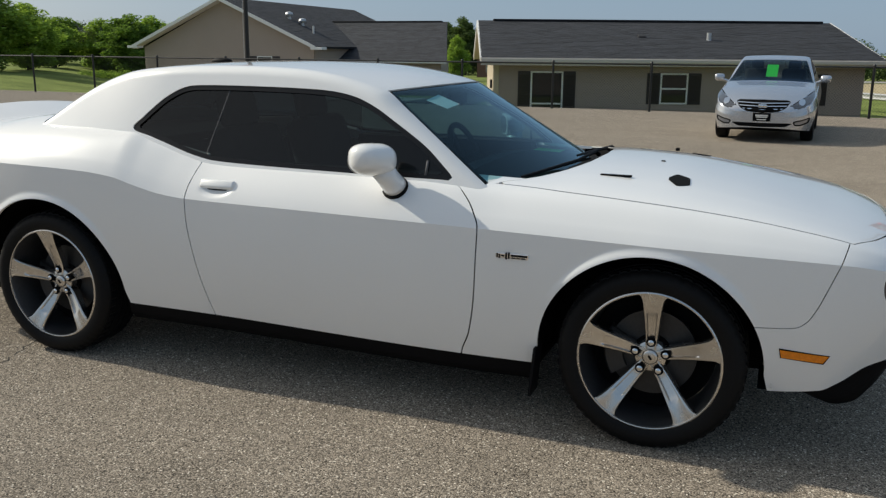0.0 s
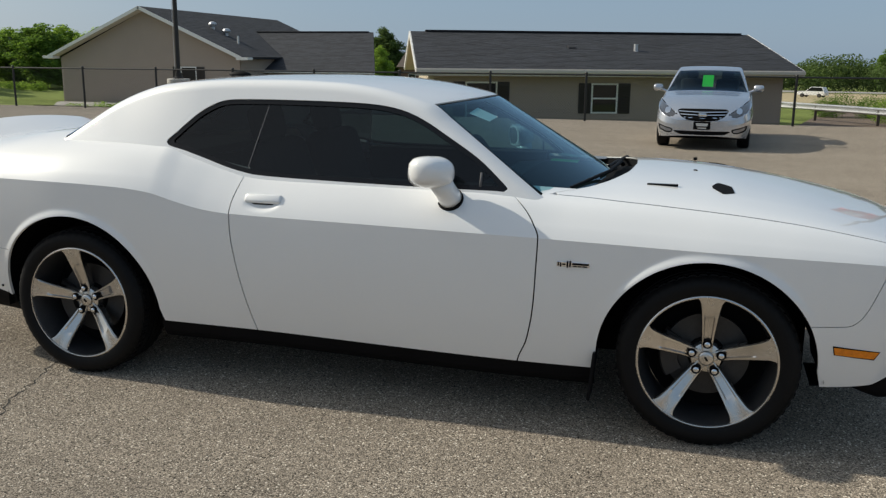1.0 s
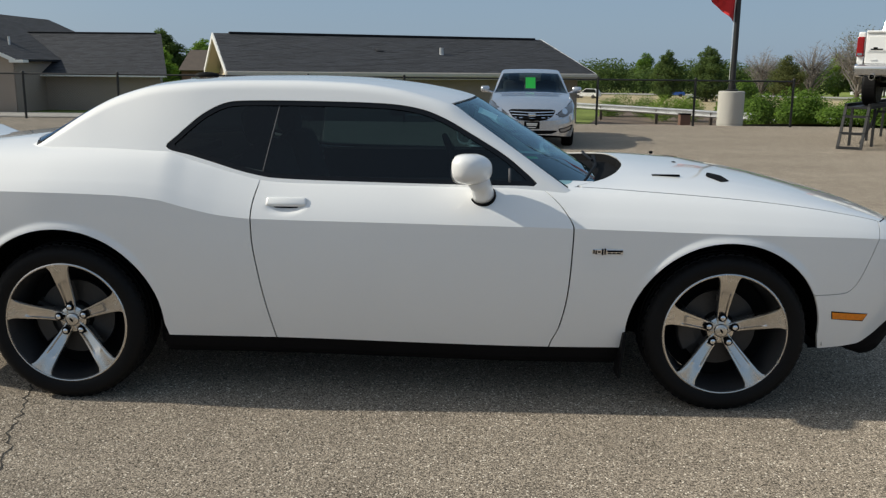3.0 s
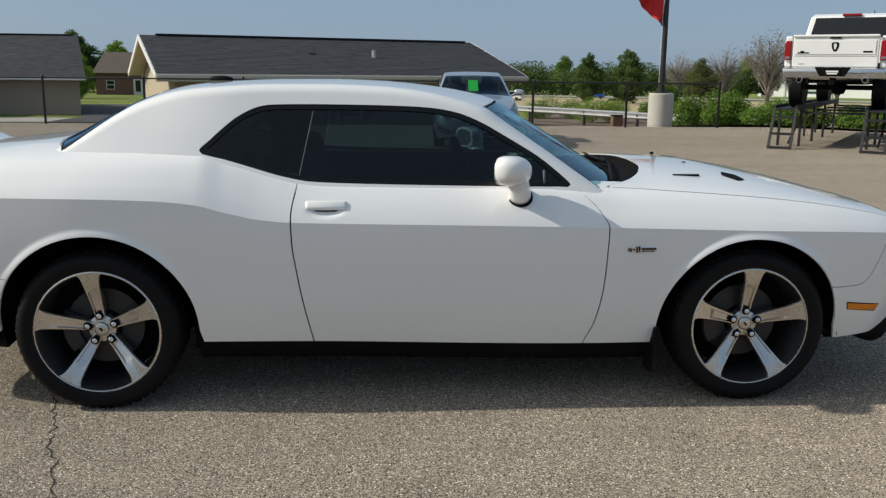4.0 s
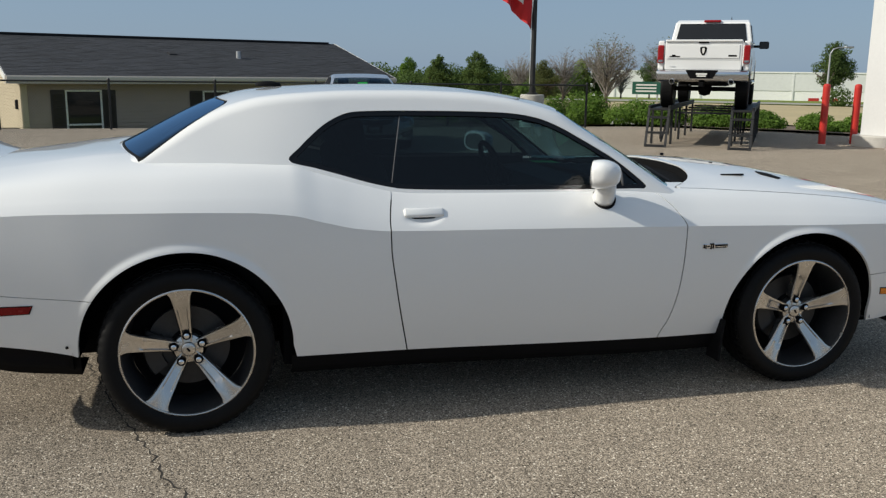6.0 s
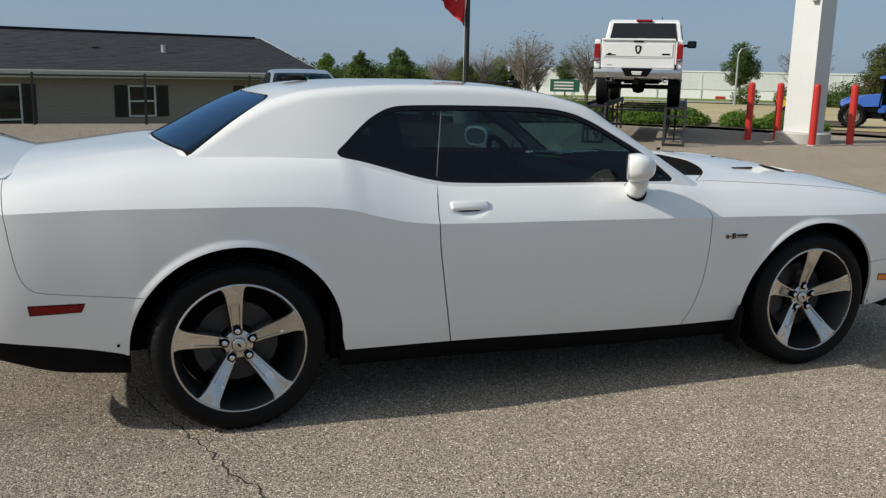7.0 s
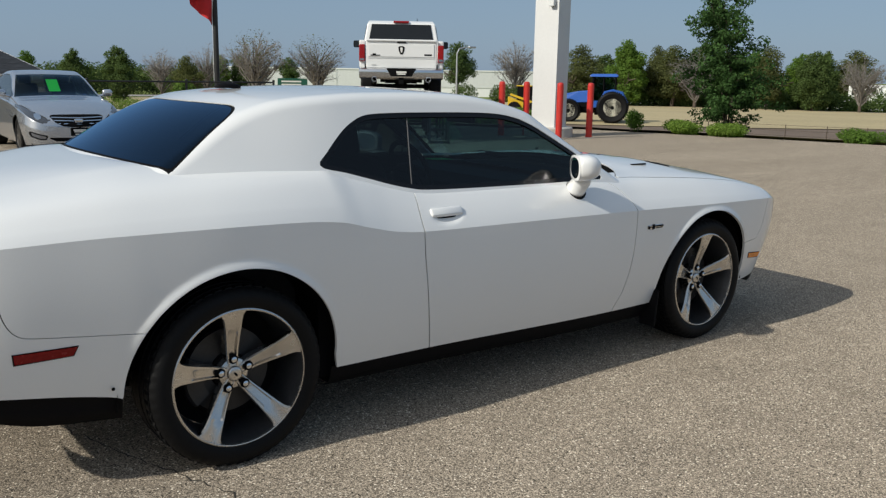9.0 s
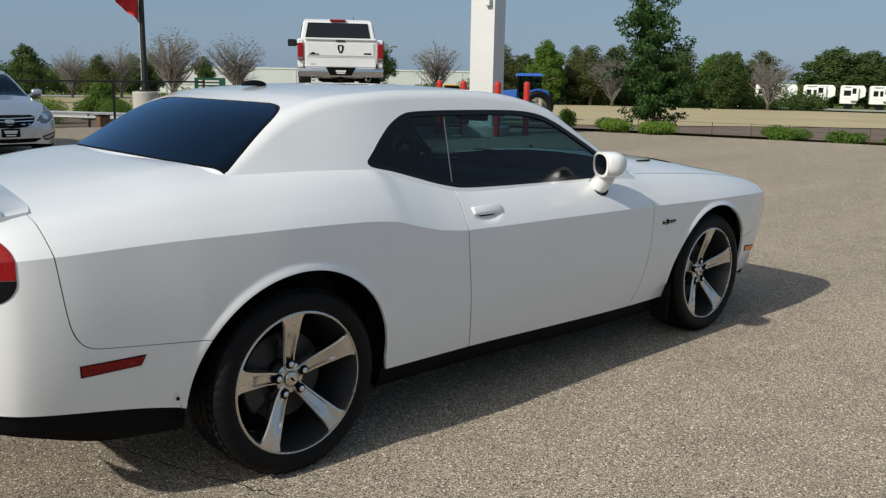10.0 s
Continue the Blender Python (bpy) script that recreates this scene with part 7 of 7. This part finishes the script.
    for k in range(6):
        d = Vector((rnd.gauss(-.06, .24), rnd.gauss(.06, .24), 1)).normalized()
        p, r = Vector((rnd.gauss(0, .05), rnd.gauss(0, .05), 0)), rnd.uniform(.022, .04)
        n = 7
        length = rnd.uniform(3.4, 4.3) if k < 4 else 2.0
        for j in range(n):
            q = p + d * length / n
            tubes.append((p.copy(), q.copy(), r, r * .82))
            p, r = q, r * .82
            d = (d + Vector((rnd.gauss(0, .09), rnd.gauss(0, .09), .05))).normalized()
            if j > 0:
                for _ in range(4):
                    side = Vector((rnd.gauss(0, 1), rnd.gauss(0, 1), rnd.gauss(.3, .4))).normalized()
                    ln = rnd.uniform(.30, 1.45) * (1.25 - .85 * p.z / 4.6)
                    e = p + side * ln
                    tubes.append((p.copy(), e, r * .4, .004))
                    tips += [p.lerp(e, .4), p.lerp(e, .7), e]
    v, f = tube_soup(tubes, 6)
    raw("trunk", v, f, BARK, t, smooth=True)
    blobs = [(p.x, p.y, p.z, .19, .15) for p in tips if .35 < p.z < 4.9]
    v, f = leaf_cloud(blobs, 22000, .048, rnd)
    raw("crown", v, f, LEAFDEEP, t)["kind"] = "stuff"
    # shrubs
    rnd = random.Random(12)
    for i, (x, y, n, w, top) in enumerate(((12.6, 21.6, 9, 1.5, .90), (14.6, 20.0, 9, 1.3, .70), (16.2, 18.6, 9, 1.2, .66), (17.6, 17.2, 8, 1.0, .5), (11.5, 23.4, 8, 1.1, .95))):
        blobs = []
        z = ground_at(x, y)
        for _ in range(n):
            h = (top - z) * rnd.uniform(.55, 1.0)
            blobs.append((rnd.uniform(-w, w), rnd.uniform(-.7, .7), h * .55, .48, h * .5))
        bush(40 + i, blobs, LEAF, 11000, .046, "dense green shrub at the edge of the lot", (x, y, z, 0, 0, -38))
    for i, (x, y, r, top, leaf, k) in enumerate(((18.3, 13.3, .30, .62, LEAF, 500), (18.9, 12.2, .60, .38, LEAFLIGHT, 1500), (19.5, 11.0, .60, .36, LEAFLIGHT, 1500), (21.0, 8.4, .62, .30, LEAF, 1400), (21.7, 6.7, .42, .26, LEAF, 800), (22.1, 5.7, .25, .20, LEAF, 400), (22.7, 4.4, .7, .34, LEAFLIGHT, 1700), (22.9, 3.3, .8, .36, LEAFLIGHT, 1700),
                                                 (12.6, 32.2, 1.0, .45, LEAF, 2600), (11.0, 34.5, 1.0, .40, LEAFLIGHT, 2400), (14.8, 30.4, 1.0, .42, LEAF, 2600), (9.3, 37.8, 1.0, .35, LEAF, 2200), (14.9, 27.4, .9, .45, LEAF, 2200))):
        z = ground_at(x, y)
        h = top - z
        blobs = [(rnd.uniform(-r, r), rnd.uniform(-r, r) * .7, h * rnd.uniform(.4, .65), r * .6, h * .42) for _ in range(5)]
        bush(60 + i, blobs, leaf, k * 3, .034, "low green shrub on bare soil", (x, y, z))
    for i, (x, y) in enumerate(((-19.5, 26.5), (-41.5, 47.0))):
        z = ground_at(x, y)
        bush(80 + i, [(rnd.uniform(-1.6, 1.6), rnd.uniform(-.8, .8), .25, .6, .35) for _ in range(6)], LEAFLIGHT, 4000, .05, "pale green weeds in rough grass", (x, y, z))


build_trees()
roadside_bush()


# ---- far vehicles and signs ----
def build_tractor():
    x, y = 31.8, 26.7
    t = thing("tractor", pose(x, y, ground_at(x, y) + .1, 0, 0, 130) @ Matrix.Scale(.76, 4), "blue farm tractor with cream wheels and a glazed cab", "tractor")
    part("bonnet", bev(prism([(.55, 1.30), (2.62, 1.22), (2.82, 1.34), (2.80, 1.62), (2.45, 1.80), (1.5, 1.98), (.55, 2.08)], -.44, .44, [0, 0, .10, .12, .10, .08, .06]), .05, 3), TRACTORBLUE, t, "blue bonnet")
    part("engine_side", box_bm(.6, 2.6, -.36, .36, .95, 1.32, .03, 1), DARK, t, "black engine side")
    part("front_grille", box_bm(2.60, 2.80, -.33, .33, .95, 1.50, .04, 2), DARK, t)
    part("side_stripe", box_bm(.7, 2.3, -.452, -.446, 1.62, 1.70), WHITETRIM, t)
    part("chassis", box_bm(-.8, 2.5, -.26, .26, .60, .98), DARK, t)
    part("cab_roof", bev(prism([(-.98, 2.92), (.72, 2.92), (.80, 2.98), (.66, 3.10), (-.90, 3.12), (-1.02, 3.02)], -.82, .82, [0, 0, .04, .12, .12, .04]), .04), TRACTORBLUE, t, "blue cab roof")
    for sx, tx in ((-.90, -.86), (-.15, -.12), (.66, .52)):
        for sy in (-.74, .74):
            part("cab_pillar", bar_bm((sx, sy, 1.25), (tx, sy * .96, 2.95), .07), DARK, t)
    part("cab_glass", box_bm(-.84, .54, -.70, .70, 1.42, 2.92), SEDANGLASS, t, "clear cab glass")
    part("driver_seat", box_bm(-.5, .05, -.25, .25, 1.3, 2.1, .08, 2), DARK, t)
    part("cab_base", bev(prism([(-.95, .95), (.70, .95), (.66, 1.42), (-.95, 1.42)], -.70, .70), .04, 1), TRACTORBLUE, t)
    part("step", box_bm(.05, .45, -1.0, -.68, .45, .95, .02, 1), DARK, t)
    for s in (1, -1):
        part("mudguard", bev(prism([(-1.70, 1.30), (-1.35, 1.98), (-.75, 2.16), (-.2, 2.02), (.05, 1.55), (-.05, 1.5), (-.3, 1.9), (-.75, 2.02), (-1.25, 1.85), (-1.58, 1.28)], s * .72, s * 1.30), .02, 1), TRACTORBLUE, t)
        for cx, r, w, rim, y0 in ((-.75, 1.02, .50, .56, 1.25), (-.75, 1.02, .46, .56, 1.85), (2.05, .76, .42, .44, 1.10)):
            wh = part("wheel", revolve_bm([(rim, .05), (r * .84, -.02), (r * .95, .05), (r * .95, w - .05), (r * .84, w), (rim, w - .05)], 36), RUBBER, t, "black ribbed tyre")
            wh.matrix_basis = pose(cx, s * y0, r, 0, 0, 0 if s < 0 else 180)
            bm = bmesh.new()
            for k in range(22):
                a = 2 * math.pi * k / 22
                for sg in (0, 1):
                    add_box(bm, r * .93, r, w * (.02 + .48 * sg), w * (.50 + .48 * sg), -.035, .035, Matrix.Rotation(a + sg * .14, 4, "Y"))
            part("tread_lugs", bm, RUBBER, wh)["kind"] = "stuff"
            part("rim", revolve_bm([(rim, .05), (rim * .92, .07), (rim * .80, .16), (rim * .45, .18), (rim * .40, .10), (0, .09)], 28), WHEELCREAM, wh, "cream wheel disc")
            part("hub", revolve_bm([(.0, .02), (.12, .03), (.14, .12)], 16), DARK, wh)
        part("work_lamp", box_bm(.68, .76, s * .60 - .10, s * .60 + .10, 2.96, 3.06, .02, 1), CLEARLENS, t)
        part("cab_mirror", box_bm(.62, .68, s * 1.10 - .09, s * 1.10 + .09, 2.2, 2.55, .02, 1), DARK, t)
    part("exhaust", tube_bm((.62, -.62, 1.9), (.62, -.62, 3.05), .055, .05, 10), DARK, t, "black exhaust stack")
    return t


def build_loader():
    x, y = 29.1, 29.3
    t = thing("loader", pose(x, y, ground_at(x, y) + .42, 0, 0, -50) @ Matrix.Scale(.7, 4), "yellow compact loader on a low trailer behind the tractor", "loader")
    part("body", bev(prism([(-1.2, .45), (.7, .45), (.8, .75), (.3, .95), (-.5, 1.0), (-1.2, 1.25)], -.5, .5), .04), YELLOW, t, "yellow body")
    part("cab", box_bm(-.55, .45, -.46, .46, .95, 1.95, .06, 2), DARK, t)
    part("cab_top", box_bm(-.62, .5, -.5, .5, 1.95, 2.03, .03, 1), YELLOW, t)
    for s in (1, -1):
        for cx in (-.7, .7):
            wh = part("wheel", revolve_bm([(0, .0), (.4, -.02), (.45, .05), (.45, .25), (0, .28)], 20), RUBBER, t)
            wh.matrix_basis = pose(cx, s * .85, .45, 0, 0, 0 if s < 0 else 180)
    part("arm", bar_bm((-1.0, -.7, 1.4), (1.7, -.7, .5), .14), YELLOW, t)
    part("trailer_deck", box_bm(-2.6, 2.6, -1.1, 1.1, -.25, -.08), BARK, t)
    for cx in (-.5, .5):
        wh = part("trailer_wheel", revolve_bm([(0, .0), (.3, -.02), (.34, .05), (.34, .2), (0, .22)], 20), RUBBER, t)
        wh.matrix_basis = pose(cx, -1.2, -.3)
    return t


def build_caravan(x, y, turn, length, label):
    t = thing("caravan", pose(x, y, ground_at(x, y) + .25, 0, 0, turn), label, "caravan")
    body = [(0, .45), (length - .9, .45), (length - .7, 1.0), (length, 1.3), (length, 2.2), (length - .25, 2.5), (.15, 2.5), (0, 2.35)]
    part("body", bev(prism(body, -1.2, 1.2), .06), WAREHOUSE, t, "white caravan body")
    part("stripe", box_bm(.3, length - 1.0, -1.212, -1.201, .95, 1.10), WAREGREY, t)
    for k in range(3):
        u = .35 + k * (length - 1.2) / 3
        part("window", box_bm(u, u + .5, -1.215, -1.19, 1.35, 1.95, .02, 1), HOUSEGLASS, t, "dark window")
    part("slide_out", box_bm(length * .42, length * .72, -1.6, -1.2, .8, 2.3, .04, 1), WAREHOUSE, t)
    part("slide_window", box_bm(length * .47, length * .62, -1.612, -1.598, 1.6, 2.2), HOUSEGLASS, t)
    for cx in (length * .3, length * .4):
        wh = part("wheel", revolve_bm([(0, .0), (.3, -.02), (.34, .05), (.34, .2), (0, .22)], 16), RUBBER, t)
        wh.matrix_basis = pose(cx, -1.22, .12)
    part("awning", tube_bm((.4, -1.28, 2.38), (length - .9, -1.28, 2.38), .07, .07, 8), WAREGREY, t)
    return t


def build_far_car(x, y, turn, paint, label, tall=0.0, z=None, size=1.0):
    c = thing("car", pose(x, y, (ground_at(x, y) + .12) if z is None else z, 0, 0, turn) @ Matrix.Scale(size, 4), label, "car")
    body = [(0, .35), (4.5, .35), (4.55, .70), (4.3, .85), (3.3, .95), (.2, 1.0), (0, .85)]
    part("body", bev(prism(body, -.88, .88, [.05, .05, .08, .06, .03, .03, .05]), .06), paint, c)
    cab = [(.1 if tall else .5, .96), (.45 if tall else 1.1, 1.42 + tall), (2.35, 1.44 + tall), (3.25, .94)]
    part("cabin", bev(prism(cab, -.82, .82, [.02, .16, .16, .03]), .04), paint, c)
    for s in (1, -1):
        win = [(.55 if not tall else .3, 1.02), (1.12 if not tall else .6, 1.36 + tall), (2.28, 1.38 + tall), (3.0, 1.02)]
        g = part("window", prism(win, s * .78 - .03, s * .78 + .03), HOUSEGLASS, c, "dark glass")
        for cx in (.85, 3.65):
            plain_wheel(c, pose(cx, s * .88, .32, 0, 0, 0 if s < 0 else 180), .32, .2, .21, 5)
    return c


def build_sign():
    s = thing("road_sign", pose(39.5, 72.7, -1.88, 0, 0, -28) @ Matrix.Scale(1.17, 4), "green highway sign on two posts", "sign")
    part("panel", box_bm(-1.2, 1.2, -.02, .02, 1.35, 2.35, .01, 1), SIGNGREEN, s, "green sheet with pale bars")
    for z in (1.6, 1.85, 2.1):
        part("sign_bar", box_bm(-.9, .7, -.028, -.021, z - .06, z + .06), WHITETRIM, s)
    for x in (-.8, .8):
        part("post", box_bm(x - .05, x + .05, .03, .13, -.6, 2.2), GALV, s)
    s = thing("street_lamp", pose(48.8, 59.3, ground_at(48.8, 59.3)), "tall galvanised street lamp beside the road", "street lamp")
    top = 3.9 - ground_at(48.8, 59.3)
    part("pole", tube_bm((0, 0, 0), (0, 0, top - .5), .10, .06, 10), GALV, s)
    part("arm", sweep_bm([(0, 0, top - .55), (.25, 0, top - .15), (.8, 0, top), (1.5, 0, top + .02)], .05, 8), GALV, s)
    part("lamp_head", box_bm(1.3, 2.1, -.15, .15, top - .05, top + .12, .05, 2), GALV, s)
    s = thing("post_box", pose(7.75, 20.5, -.02), "small dark brown box standing by the fence", "box")
    part("box", box_bm(-.14, .14, -.14, .14, 0, .30, .01, 1), BRICKRED, s)
    part("lid", box_bm(-.155, .155, -.155, .155, .30, .33, .008, 1), DARK, s)


build_tractor()
build_loader()
build_caravan(97.9, 48.5, -66, 4.6, "white travel caravan parked beyond the road")
build_caravan(100.0, 43.7, -66, 3.4, "white travel caravan with a slide-out parked beyond the road")
build_caravan(101.6, 40.1, -66, 2.6, "white travel caravan with dark windows parked beyond the road")
build_caravan(102.8, 37.3, -66, 3.2, "short white travel caravan parked beyond the road")
build_caravan(104.4, 33.7, -66, 4.0, "long white travel caravan parked beyond the road")
build_far_car(12.2, 66.0, 150, TRUCKWHITE, "white sport utility car on the far road", .25, size=.45)
build_far_car(86.5, 44.6, -66, TRUCKWHITE, "white passenger van on the far road", .35, z=-2.0, size=.85)
build_far_car(20.7, 73.6, 170, TRACTORBLUE, "small blue car on the far road", .0, z=-.9, size=.42)
build_far_car(21.0, 69.0, 170, GALV, "grey van on the far road", .35, z=-1.5, size=.45)
build_sign()
